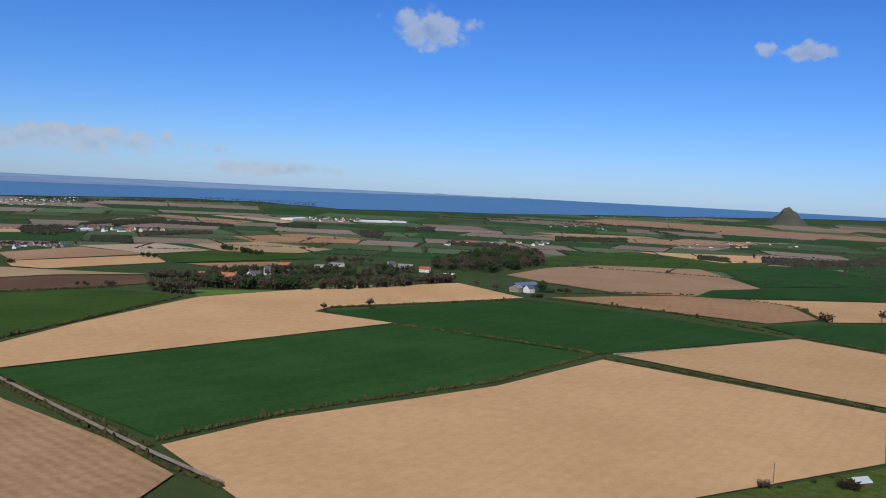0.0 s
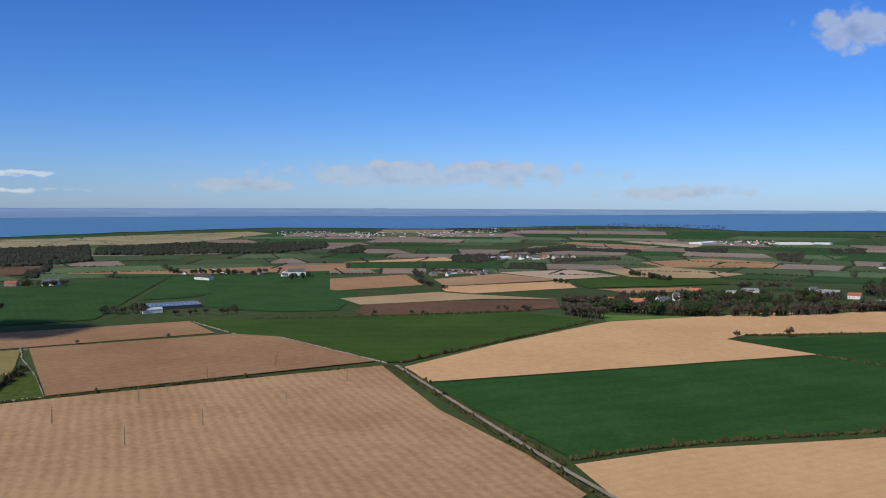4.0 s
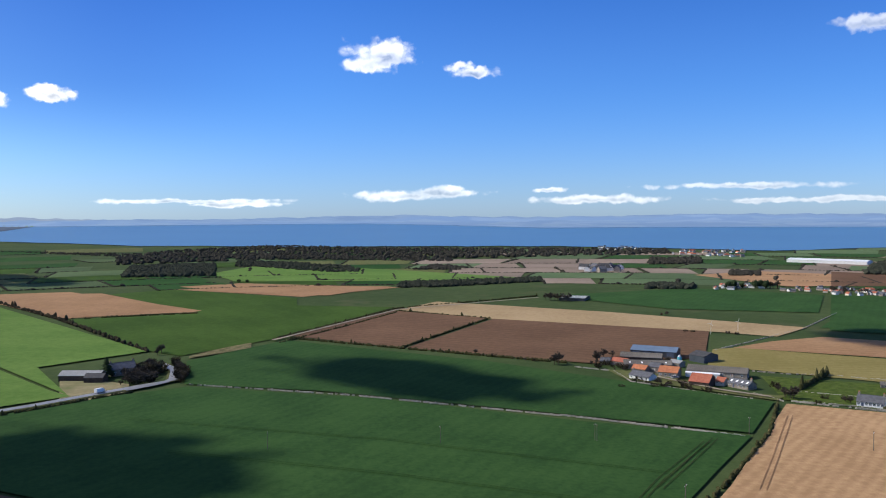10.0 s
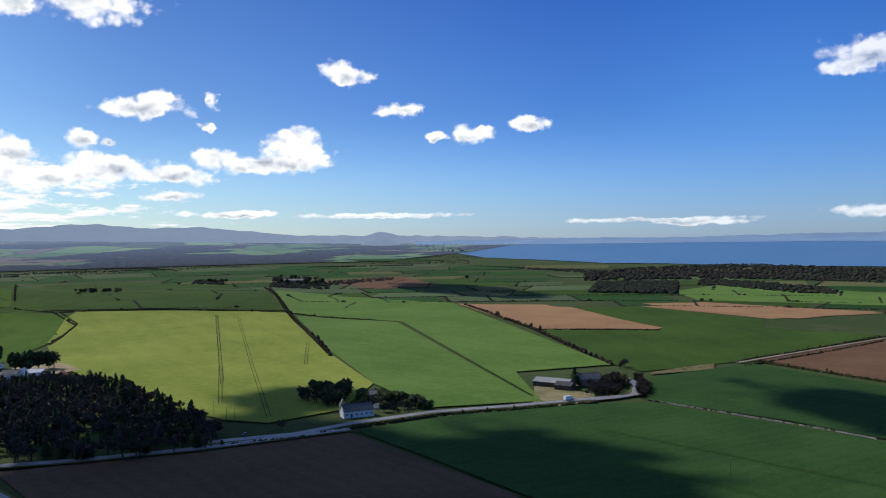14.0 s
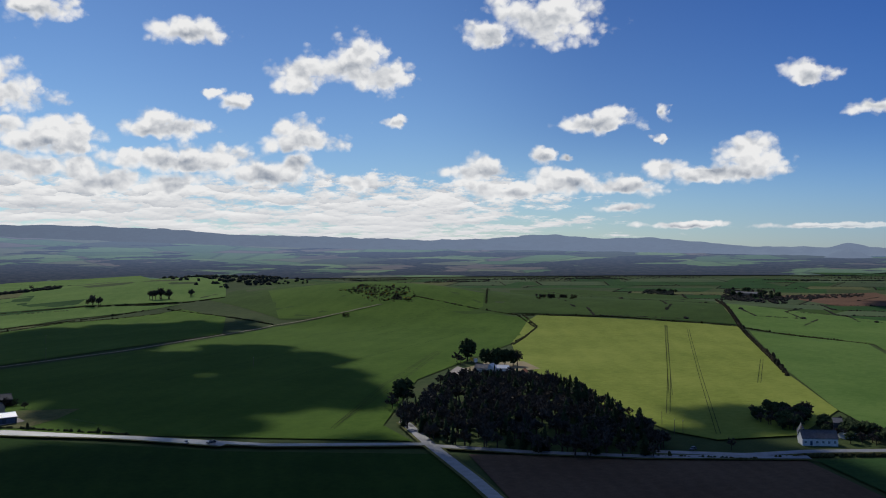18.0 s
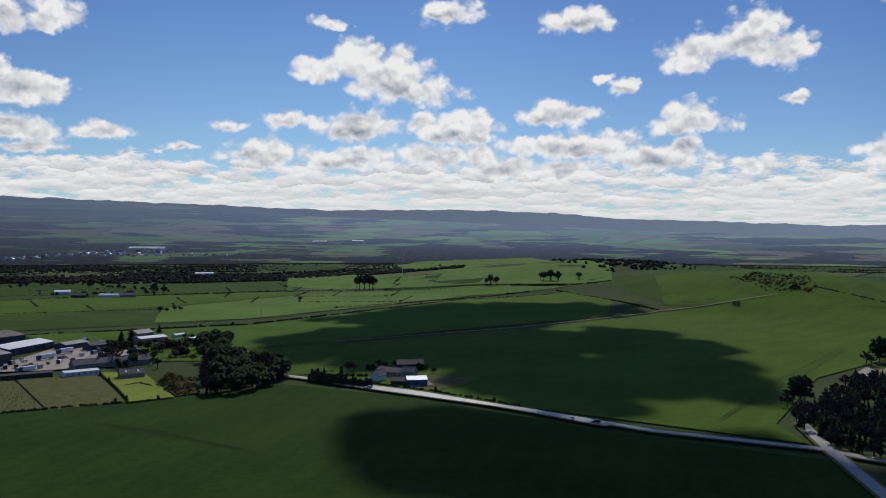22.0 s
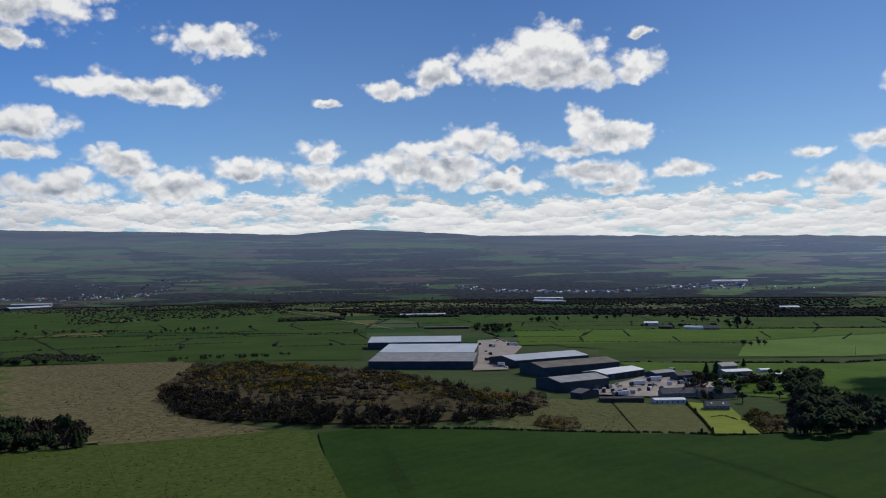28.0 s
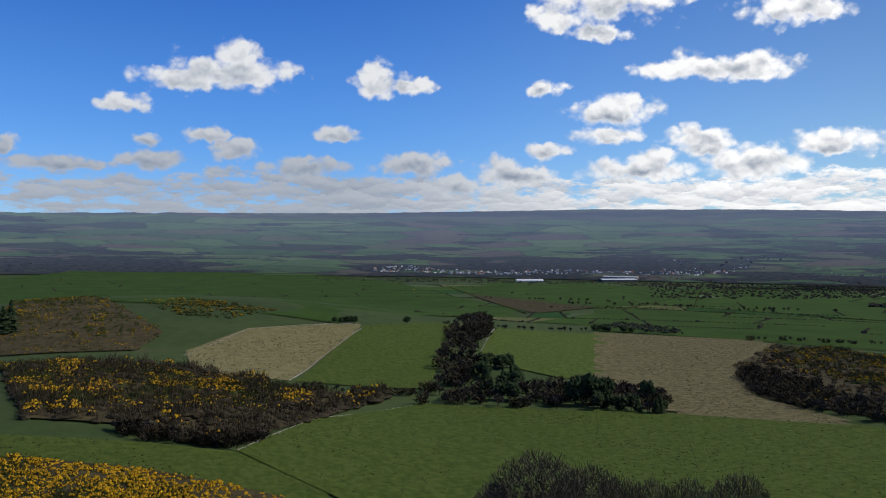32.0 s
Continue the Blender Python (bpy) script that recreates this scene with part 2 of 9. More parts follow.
def build_sky():
    w = Net(wt)
    out = w.node("ShaderNodeOutputWorld")
    sky = w.node("ShaderNodeTexSky")
    sky.sky_type, sky.sun_disc = "NISHITA", False
    sky.sun_elevation, sky.sun_rotation = radians(SUN_HEIGHT), radians(360 - SUN_TURN)
    sky.altitude, sky.air_density, sky.dust_density, sky.ozone_density = 200, 1.0, 0.15, 3.0
    d = w.node("ShaderNodeTexCoord").outputs["Generated"]
    x, y, z = w.split(d)
    # degrees to the left of north, with the seam behind the part in view
    c, s = math.cos(radians(126)), math.sin(radians(126))
    ahead = w.math("ADD", w.math("MULTIPLY", x, -s), w.math("MULTIPLY", y, c))
    left = w.math("ADD", w.math("MULTIPLY", x, -c), w.math("MULTIPLY", y, -s))
    turn = w.math("ADD", w.math("MULTIPLY", w.math("ARCTAN2", left, ahead), 57.2958), 126.0)
    high = w.math("MULTIPLY", w.math("ARCSINE", z), 57.2958)
    flat = w.xyz(turn, high, 0.0)
    # a dry, deep blue upper sky and a paler horizon
    deep = w.mix(w.span(high, 0.0, 9.0), (0.44, 0.66, 1.19), (0.3, 0.6, 1.15))
    deep = w.mix(w.span(high, 7.0, 24.0), deep, (0.12, 0.42, 1.03))
    hazy = w.mix(w.span(high, -1.0, 24.0), (0.66, 0.82, 1.02), (0.4, 0.58, 0.88))
    sunward = w.math("MULTIPLY", w.span(turn, 95.0, 150.0), w.span(turn, 265.0, 215.0))
    deep = w.mix(sunward, deep, hazy)
    deep = w.vec("MULTIPLY", deep, w.mix(w.span(turn, 198.0, 246.0), (1.0, 1.0, 1.0), (1.62, 1.55, 1.42)))
    clear = w.math("MULTIPLY", w.math("MULTIPLY", w.span(turn, 94.0, 110.0), w.span(turn, 152.0, 136.0)), w.span(high, 3.0, 9.0))
    bright = w.math("MULTIPLY", w.span(turn, 160.0, 176.0), w.span(turn, 212.0, 190.0))
    deep = w.vec("MULTIPLY", deep, w.mix(clear, (1.0, 1.0, 1.0), (0.74, 0.78, 0.86)))
    deep = w.vec("MULTIPLY", deep, w.mix(bright, (1.0, 1.0, 1.0), (1.15, 1.13, 1.08)))
    deep = w.mix(w.span(high, 24.0, 50.0), deep, (0.56, 0.72, 0.98))
    blue = w.node("ShaderNodeBackground")
    w.put(blue.inputs[0], w.mix(1.0, sky.outputs[0], deep, "MULTIPLY"))
    blue.inputs[1].default_value = 0.1
    # ragged outlines: the place is shifted by coarse and fine noise
    _, n1 = w.noise(flat, 0.5, 3, 0.5)
    _, n2 = w.noise(flat, 1.6, 4, 0.5)
    shift = w.vec("ADD", w.vec("MULTIPLY", w.vec("SUBTRACT", n1, (0.5, 0.5, 0.5)), (2.0, 0.9, 0.0)),
                  w.vec("MULTIPLY", w.vec("SUBTRACT", n2, (0.5, 0.5, 0.5)), (0.9, 0.6, 0.0)))
    calm = w.span(high, 0.5, 9.0, 0.45, 1.0)
    spot = w.vec("ADD", flat, w.vec("MULTIPLY", shift, w.xyz(calm, calm, 0.0)))

    def nearest(list_of, soft):
        best = None
        for turn_c, high_c, half_w, half_h in list_of:
            v = w.vec("MULTIPLY_ADD", spot, (1 / half_w, 1 / half_h, 0.0), (-turn_c / half_w, -high_c / half_h, 0.0))
            q = w.vec("LENGTH", v)
            best = q if best is None else w.math("SMOOTH_MIN", best, q, soft)
        return best

    near = nearest([(a, b, c * 1.16, d * 1.16) for a, b, c, d in HEAPS], 0.15)
    under = nearest(BASES, 0.1)

    # rounded billows at two sizes, and the same a little higher up
    def billow(v):
        _, wob = w.noise(v, 1.6, 3, 0.5)
        p = w.vec("MULTIPLY", w.vec("ADD", v, w.vec("MULTIPLY", wob, (0.5, 0.4, 0.0))), (0.8, 1.05, 1.0))
        big, small = w.cells(p, 0.95)["Distance"], w.cells(p, 2.6)["Distance"]
        return w.math("SUBTRACT", 0.45, w.math("ADD", w.math("MULTIPLY", big, 0.78), w.math("MULTIPLY", small, 0.26)))

    b0, b1 = billow(flat), billow(w.vec("ADD", flat, (-0.12, 0.34, 0.0)))
    fray, _ = w.noise(flat, 3.2, 5, 0.65)
    body = w.math("ADD", w.math("SUBTRACT", 1.0, near), w.math("ADD", w.math("MULTIPLY", b0, 0.95), w.math("MULTIPLY", w.math("SUBTRACT", fray, 0.52), 0.26)))
    # the layer that runs out to the southern horizon: long rows of small heaps, thinner with distance
    rise = w.math("MULTIPLY", w.math("LOGARITHM", w.math("ADD", w.math("MAXIMUM", high, 0.0), 0.4), 2.71828), 6.5)
    low = w.xyz(w.math("MULTIPLY", turn, 0.5), rise, 7.0)
    f, _ = w.noise(low, 0.75, 6, 0.66, 0.0)
    g, _ = w.noise(w.vec("ADD", low, (0.0, 0.4, 0.0)), 0.75, 6, 0.66, 0.0)
    _, stir = w.noise(low, 1.7, 4, 0.6)
    loose = w.vec("ADD", low, w.vec("MULTIPLY", w.vec("SUBTRACT", stir, (0.5, 0.5, 0.5)), (0.9, 0.9, 0.0)))
    lift = w.math("SUBTRACT", w.split(loose)[1], w.split(w.cells(loose, 0.85)["Position"])[1])
    south = w.math("MULTIPLY", w.span(turn, 122, 150), w.span(turn, 300, 250, 0.8, 1.0))
    height = w.span(high, 7.2, 3.9)
    heap = w.math("ADD", w.math("MULTIPLY", w.math("SUBTRACT", f, 0.5), 3.6), w.math("SUBTRACT", w.math("MULTIPLY", w.math("MULTIPLY", south, height), 1.55), 1.08))
    # scattered cumulus overhead, like those whose shadows lie on the fields
    o, _ = w.noise(w.xyz(w.math("DIVIDE", x, w.math("ADD", w.math("MAXIMUM", z, 0.0), 0.2)), w.math("DIVIDE", y, w.math("ADD", w.math("MAXIMUM", z, 0.0), 0.2)), 2.0), 1.6, 5, 0.55)
    above = w.math("SUBTRACT", w.math("MULTIPLY", w.math("SUBTRACT", o, 0.44), 2.5), w.span(high, 36.0, 23.0, 0.0, 2.0))
    mass = w.span(body, -0.12, 0.44)
    rows = w.span(heap, -0.1, 0.4)
    cover = w.math("MAXIMUM", w.math("MAXIMUM", mass, rows), w.span(above, 0.0, 0.5, 0.0, 0.3))
    # lit tops and rims, soft grey bases
    base = w.math("MULTIPLY", w.span(under, 1.1, 0.3), w.span(body, 0.1, 0.7))
    e0, _ = w.noise(spot, 0.62, 3, 0.5)
    e1, _ = w.noise(w.vec("ADD", spot, (0.0, 0.7, 0.0)), 0.62, 3, 0.5)
    dim = w.math("ADD", w.math("MULTIPLY", base, 0.55), w.math("ADD", w.math("MULTIPLY", w.math("SUBTRACT", b1, b0), 0.75), w.math("MULTIPLY", w.math("SUBTRACT", e1, e0), 1.2)))
    faded = w.span(high, 1.6, 4.0, 0.5, 1.0)
    dim_low = w.math("SUBTRACT", w.math("ADD", 0.2, w.math("MULTIPLY", w.math("MULTIPLY", w.math("SUBTRACT", g, f), 1.1), faded)), w.math("MULTIPLY", w.math("MULTIPLY", lift, 0.3), faded))
    dim = w.mix(mass, dim_low, dim)
    tone = w.math("SUBTRACT", 0.97, w.math("MAXIMUM", dim, 0.0), clamp=True)
    tone = w.math("MULTIPLY", tone, w.math("SUBTRACT", 1.0, w.math("MULTIPLY", w.span(turn, 230, 260, 0.0, 0.75), w.span(high, 11.0, 5.0, 0.4, 1.0))))
    northern = w.span(turn, 92, 50)
    tone = w.math("MULTIPLY", tone, w.math("SUBTRACT", 1.0, w.math("MULTIPLY", northern, w.span(turn, 58.0, 44.0, 0.45, 0.77))))
    white = w.node("ShaderNodeBackground")
    w.put(white.inputs[0], w.mix(tone, (0.21, 0.265, 0.36), (1.0, 1.0, 1.0)))
    white.inputs[1].default_value = 1.2
    both = w.node("ShaderNodeMixShader")
    faint = w.math("MULTIPLY", w.span(turn, 130.0, 118.0), w.span(high, 3.0, 2.0))
    thin = w.math("SUBTRACT", 1.0, w.math("MULTIPLY", w.span(turn, 112.0, 84.0), w.span(high, 3.0, 6.0, 0.0, 0.34)))
    w.put(both.inputs[0], w.math("MULTIPLY", cover, w.math("MULTIPLY", thin, w.math("SUBTRACT", 1.0, w.math("MULTIPLY", faint, 0.4)))))
    wt.links.new(blue.outputs[0], both.inputs[1])
    wt.links.new(white.outputs[0], both.inputs[2])
    wt.links.new(both.outputs[0], out.inputs[0])


build_sky()

# ------------------------------------------------------------------ materials
MATS = {}


def mat(name, dark, light, scale=0.3, rough=0.9, bump=0.0, fine=4.0, stripes=None, spots=None, vary=0.12, metal=0.0, spec=0.3, streak=None):
    """A surface of two tones at a coarse and a fine grain. stripes: (spacing, turn, strength) of tillage; spots: a third colour in flecks."""
    if name in MATS:
        return MATS[name]
    m = bpy.data.materials.new(name)
    m.use_nodes = True
    n = Net(m.node_tree)
    b = m.node_tree.nodes["Principled BSDF"]
    place = n.node("ShaderNodeTexCoord").outputs["Object"]
    if streak:
        place_c = n.vec("MULTIPLY", place, streak)
    else:
        place_c = place
    coarse, _ = n.noise(place_c, scale, 4, 0.55)
    grain, _ = n.noise(place, scale * fine * 4, 3, 0.6)
    if scale < 0.1:
        clod, _ = n.noise(place, 0.7, 4, 0.7)
        f = n.math("ADD", n.math("MULTIPLY", coarse, 0.45), n.math("ADD", n.math("MULTIPLY", grain, 0.27), n.math("MULTIPLY", clod, 0.28)))
        f = n.span(f, 0.36, 0.64)
    else:
        f = n.math("ADD", n.math("MULTIPLY", coarse, 0.65), n.math("MULTIPLY", grain, 0.35))
        f = n.span(f, 0.32, 0.68)
    if stripes:
        space, turn, strength = stripes
        rot = n.node("ShaderNodeVectorRotate")
        n.put(rot.inputs["Vector"], place)
        rot.inputs["Angle"].default_value = radians(turn)
        wob, _ = n.noise(place, 0.02, 2)
        x = n.math("ADD", n.split(rot.outputs[0])[0], n.math("MULTIPLY", wob, space * 1.5))
        wave = n.math("SINE", n.math("MULTIPLY", x, 6.2832 / space))
        f = n.math("ADD", f, n.math("MULTIPLY", wave, strength), clamp=True)
    col = n.mix(f, dark, light)
    if spots:
        s, _ = n.noise(place, scale * 2.3, 3, 0.7)
        col = n.mix(n.span(s, 0.56, 0.7), col, spots)
    if vary:
        rnd = n.node("ShaderNodeObjectInfo").outputs["Random"]
        isl = n.node("ShaderNodeNewGeometry").outputs["Random Per Island"]
        v = n.math("ADD", n.math("MULTIPLY", rnd, 0.6), n.math("MULTIPLY", isl, 0.4))
        col = n.mix(1.0, col, n.mix(v, (1 - vary,) * 3, (1 + vary,) * 3), "MULTIPLY")
    n.put(b.inputs["Base Color"], col)
    b.inputs["Roughness"].default_value = rough
    b.inputs["Metallic"].default_value = metal
    b.inputs["Specular IOR Level"].default_value = spec
    if bump:
        bn = n.node("ShaderNodeBump")
        bn.inputs["Strength"].default_value = bump
        bn.inputs["Distance"].default_value = 0.3
        n.put(bn.inputs["Height"], grain)
        m.node_tree.links.new(bn.outputs[0], b.inputs["Normal"])
    MATS[name] = m
    return m


# land: soil and crops, coarse grain in tens of metres
LAND = {
    "green_dark": mat("dark_crop", (0.019, 0.055, 0.012), (0.031, 0.08, 0.018), 0.02, 1, stripes=(16, 40, 0.12), spec=0.05),
    "green_crop": mat("young_crop", (0.024, 0.059, 0.016), (0.04, 0.088, 0.023), 0.03, 1, stripes=(7, -58, 0.1), spec=0.05),
    "green": mat("grass", (0.03, 0.06, 0.01), (0.05, 0.09, 0.016), 0.015, 1, stripes=(22, 60, 0.08), spec=0.05),
    "green_bright": mat("bright_grass", (0.05, 0.1, 0.011), (0.078, 0.138, 0.018), 0.012, 1, stripes=(24, 48, 0.1), spec=0.05),
    # far grass with haze put into its colour: paler and less green
    "green_haze_pale": mat("haze_paled_pasture", (0.07, 0.108, 0.048), (0.11, 0.152, 0.07), 0.008, 1, spec=0.05, vary=0.25),
    "green_deep": mat("deep_green_crop", (0.014, 0.038, 0.005), (0.025, 0.056, 0.008), 0.02, 1, stripes=(12, 20, 0.1), spec=0.05),
    "green_pale": mat("pale_grass", (0.078, 0.145, 0.028), (0.125, 0.2, 0.046), 0.012, 1, stripes=(24, 20, 0.06), spec=0.05),
    "green_lime": mat("pasture", (0.042, 0.068, 0.011), (0.09, 0.122, 0.025), 0.3, 1, bump=0.6, spots=(0.1, 0.1, 0.035), spec=0.05),
    "yellowgreen": mat("yellow_green_crop", (0.15, 0.19, 0.03), (0.225, 0.26, 0.05), 0.012, 1, stripes=(24, 35, 0.1), spec=0.05),
    "tan": mat("pale_soil", (0.48, 0.285, 0.135), (0.58, 0.36, 0.18), 0.012, 1, stripes=(5, 35, 0.08), spec=0.05),
    "tan_rows": mat("drilled_soil", (0.31, 0.185, 0.092), (0.45, 0.28, 0.145), 0.02, 1, stripes=(4.6, -50, 0.2), spec=0.05),
    "tan_pale": mat("bleached_soil", (0.38, 0.29, 0.19), (0.46, 0.35, 0.24), 0.012, 1, spec=0.05),
    "brown_light": mat("light_brown_soil", (0.26, 0.148, 0.075), (0.36, 0.212, 0.11), 0.015, 1, stripes=(8, 20, 0.1), spec=0.05),
    "brown_pink": mat("pinkish_soil", (0.28, 0.17, 0.095), (0.36, 0.225, 0.13), 0.012, 1, spec=0.05),
    "brown": mat("brown_soil", (0.11, 0.062, 0.036), (0.165, 0.095, 0.055), 0.015, 1, stripes=(9, 30, 0.14), spec=0.05),
    "brown_dark": mat("dark_soil", (0.1, 0.064, 0.04), (0.145, 0.095, 0.06), 0.02, 1, stripes=(8, 25, 0.12), spec=0.05),
    "olive": mat("olive_stubble", (0.19, 0.155, 0.05), (0.25, 0.205, 0.075), 0.02, 1, stripes=(6, 10, 0.1), spec=0.05),
    "straw": mat("straw_stubble", (0.3, 0.21, 0.11), (0.4, 0.285, 0.155), 0.015, 1, stripes=(6, 55, 0.12), spec=0.05),
    "rough": mat("rough_grass", (0.075, 0.068, 0.03), (0.19, 0.16, 0.08), 0.22, 1, bump=0.6, spots=(0.085, 0.085, 0.032), spec=0.05),
    "dry": mat("dry_grass", (0.15, 0.138, 0.06), (0.24, 0.21, 0.095), 0.15, 1, bump=0.4, spots=(0.14, 0.14, 0.06), spec=0.05),
    # far grass and soil dulled in colour to stand for haze
    "green_haze_dull": mat("haze_dulled_pasture", (0.055, 0.085, 0.036), (0.085, 0.115, 0.05), 0.008, 1, spec=0.05, vary=0.25),
    "brown_haze_dull": mat("haze_dulled_soil", (0.19, 0.145, 0.11), (0.27, 0.205, 0.155), 0.01, 1, spec=0.05, vary=0.2),
    "rough_green": mat("rough_green_grass", (0.075, 0.085, 0.03), (0.13, 0.135, 0.05), 0.2, 1, spots=(0.17, 0.14, 0.06), spec=0.05),
    "scrub_floor": mat("scrub_litter", (0.04, 0.032, 0.016), (0.085, 0.068, 0.034), 0.15, 1, bump=0.3, spots=(0.06, 0.065, 0.02), spec=0.05),
    "dune": mat("dune_grass", (0.2, 0.17, 0.085), (0.33, 0.27, 0.16), 0.006, 1, spots=(0.11, 0.13, 0.05), spec=0.05),
}
BASE = mat("mixed_grass", (0.038, 0.06, 0.02), (0.066, 0.09, 0.032), 0.006, 1, spots=(0.07, 0.082, 0.034), vary=0, spec=0.05)
HEDGE = mat("hedge_twigs", (0.028, 0.034, 0.012), (0.085, 0.075, 0.032), 0.25, 1, bump=0.4, spec=0.05)
SCRUB = mat("bare_scrub", (0.026, 0.022, 0.013), (0.068, 0.055, 0.033), 0.4, 1, bump=0.4, spec=0.05)
TWIGS = mat("bare_twigs", (0.055, 0.044, 0.033), (0.135, 0.11, 0.084), 0.6, 1, spec=0.05)
NEEDLES = mat("conifer_needles", (0.018, 0.03, 0.014), (0.045, 0.065, 0.026), 0.5, 1, bump=0.4, spec=0.05)
BARK = mat("bark", (0.05, 0.035, 0.025), (0.12, 0.09, 0.065), 2, 1, bump=0.5, spec=0.05)
STONE = mat("field_stone", (0.22, 0.2, 0.16), (0.43, 0.39, 0.32), 0.6, 0.95, bump=0.6)
ASPHALT = mat("asphalt", (0.15, 0.15, 0.15), (0.24, 0.235, 0.23), 0.3, 0.5, spec=0.5)
DIRT = mat("track_dirt", (0.2, 0.16, 0.11), (0.33, 0.27, 0.19), 0.2, 1)
POST = mat("weathered_wood", (0.09, 0.07, 0.055), (0.2, 0.165, 0.13), 1.5, 0.95)


# ------------------------------------------------------------------ the land
RISES = [(-580, -1163, 36, 330), (-482, -1682, 40, 600), (-803, -958, 16, 420), (347, -477, 9, 150), (900, 0, 40, 480), (408, 102, 22, 260)]
def bump(x, y, cx, cy, height, radius):
    q = ((x - cx) ** 2 + (y - cy) ** 2) / radius ** 2
    return height * (1 - q) ** 2 if q < 1 else 0.0


def plain(x, y):
    """Height of the near land: a hill under the viewer, a plain with low rises, and far land that climbs gently."""
    r = math.hypot(x, y)
    z = 52 * ((r - 1500) / 3350) ** 1.5 if r > 1500 else 0.0
    z += max(0.0, 88.2 - 0.441 * r) if r < 200 else 0.0
    for b in RISES:
        z += bump(x, y, *b)
    return z


def polar(turn, r):
    return (-r * math.sin(radians(turn)), r * math.cos(radians(turn)))


def profile(table, a):
    for (a0, v0), (a1, v1) in zip(table, table[1:]):
        if a0 <= a <= a1:
            return v0 + (v1 - v0) * (a - a0) / (a1 - a0)
    return table[0][1] if a < table[0][0] else table[-1][1]


# far skyline of the land: the blue ranges and the nearer slopes, in degrees over the level of the eye, and where the slopes begin
RANGE = [(106, -0.4), (110, -0.2), (119, 0.06), (121.0, 0.1), (121.7, 0.36), (122.3, 0.42), (123.1, 0.14), (127.7, 0.21), (131, 0.53), (134.4, 0.9), (137, 0.8), (140.5, 1.12), (142.2, 1.1), (145.4, 0.88), (149, 0.81),
         (157, 1.12), (162.4, 1.26), (166.6, 1.64), (173.5, 1.85), (182, 1.75), (193, 2.1), (204, 2.36), (210, 2.42), (212.3, 2.63), (219.2, 3.0), (223, 2.64),
         (231, 2.84), (241, 2.89), (251, 2.67), (258, 2.5), (269, 2.34), (279, 2.1), (300, 1.4), (330, 0.0)]
SLOPES = [(106, -0.75), (118, -0.55), (128, -0.3), (137, -0.05), (145, 0.12), (153, 0.2), (160, 0.42), (168, 0.75), (176, 1.1), (184, 1.35), (190, 1.75), (197, 2.15), (204, 2.38), (210, 2.44), (212.3, 2.65), (219.2, 3.02), (223, 2.66),
          (231, 2.86), (241, 2.91), (251, 2.69), (258, 2.52), (269, 2.36), (279, 2.12), (300, 1.4), (330, 0.0)]
FOOT = [(106, 4500), (113, 4300), (116, 3400), (122, 2700), (150, 2600), (165, 2550), (190, 2420), (235, 2400), (262, 2600), (330, 2900)]
CREST = 4700.0


def slope_height(a, k):
    """Height of the southern slopes: k runs from 0 at their foot to 1 at the skyline."""
    start = profile(FOOT, a)
    top = 90 + CREST * math.tan(radians(profile(SLOPES, a) + 0.05 * noise.fractal((a * 0.7, 3, 0), 0.8, 2.0, 5)))
    x, y = polar(a, start + (CREST - start) * k)
    base = plain(*polar(a, start)) - 2
    fold = noise.fractal((x * 0.0022, y * 0.0022, 1), 1.0, 2.0, 5) * 60 * k * (1 - k) * 2
    return max(base + (top - base) * (0.3 * k + 0.7 * k ** 2.2) + fold, plain(x, y) + 2.5)


def terrain(x, y):
    """Height of the land with the southern slopes."""
    r = math.hypot(x, y)
    if r > 2390:
        a = math.degrees(math.atan2(-x, y)) % 360
        if 106 <= a <= 330:
            start = profile(FOOT, a)
            if start < r <= CREST:
                return slope_height(a, (r - start) / (CREST - start))
    return plain(x, y)


def link(name, bm, material, parent=None, label="", smooth=False):
    mesh = bpy.data.meshes.new(name)
    bm.to_mesh(mesh)
    bm.free()
    for m in material if isinstance(material, (list, tuple)) else [material]:
        mesh.materials.append(m)
    if smooth:
        mesh.polygons.foreach_set("use_smooth", [True] * len(mesh.polygons))
    ob = new(name, mesh)
    if parent:
        ob.parent = parent
    if label:
        ob["label"] = label
    return ob


part = link


def from_lists(name, verts, faces, material, smooth=True):
    mesh = bpy.data.meshes.new(name)
    mesh.from_pydata(verts, [], faces)
    mesh.materials.append(material)
    mesh.polygons.foreach_set("use_smooth", [smooth] * len(mesh.polygons))
    return mesh


def ring_sheet(turns, radii, height):
    verts, faces = [], []
    for r in radii:
        for a in turns:
            x, y = -r * math.sin(radians(a)), r * math.cos(radians(a))
            verts.append((x, y, height(x, y, a, r)))
    k = len(turns)
    for i in range(len(radii) - 1):
        for j in range(k - 1):
            faces.append((i * k + j, i * k + j + 1, (i + 1) * k + j + 1, (i + 1) * k + j))
    return verts, faces


def build_ground():
    turns = [i * 1.25 for i in range(289)]
    radii = [0.0, 40, 80, 120, 160, 200] + [200 * 1.032 ** i for i in range(1, 102)] + [4900]
    v, f = ring_sheet(turns, radii, lambda x, y, a, r: plain(x, y))
    g = new("ground", from_lists("ground", v, f, BASE))
    return tagged(g, "green farmland plain that spreads to the horizon", "ground", kind="structure")


build_ground()
LAYERS = itertools.count()


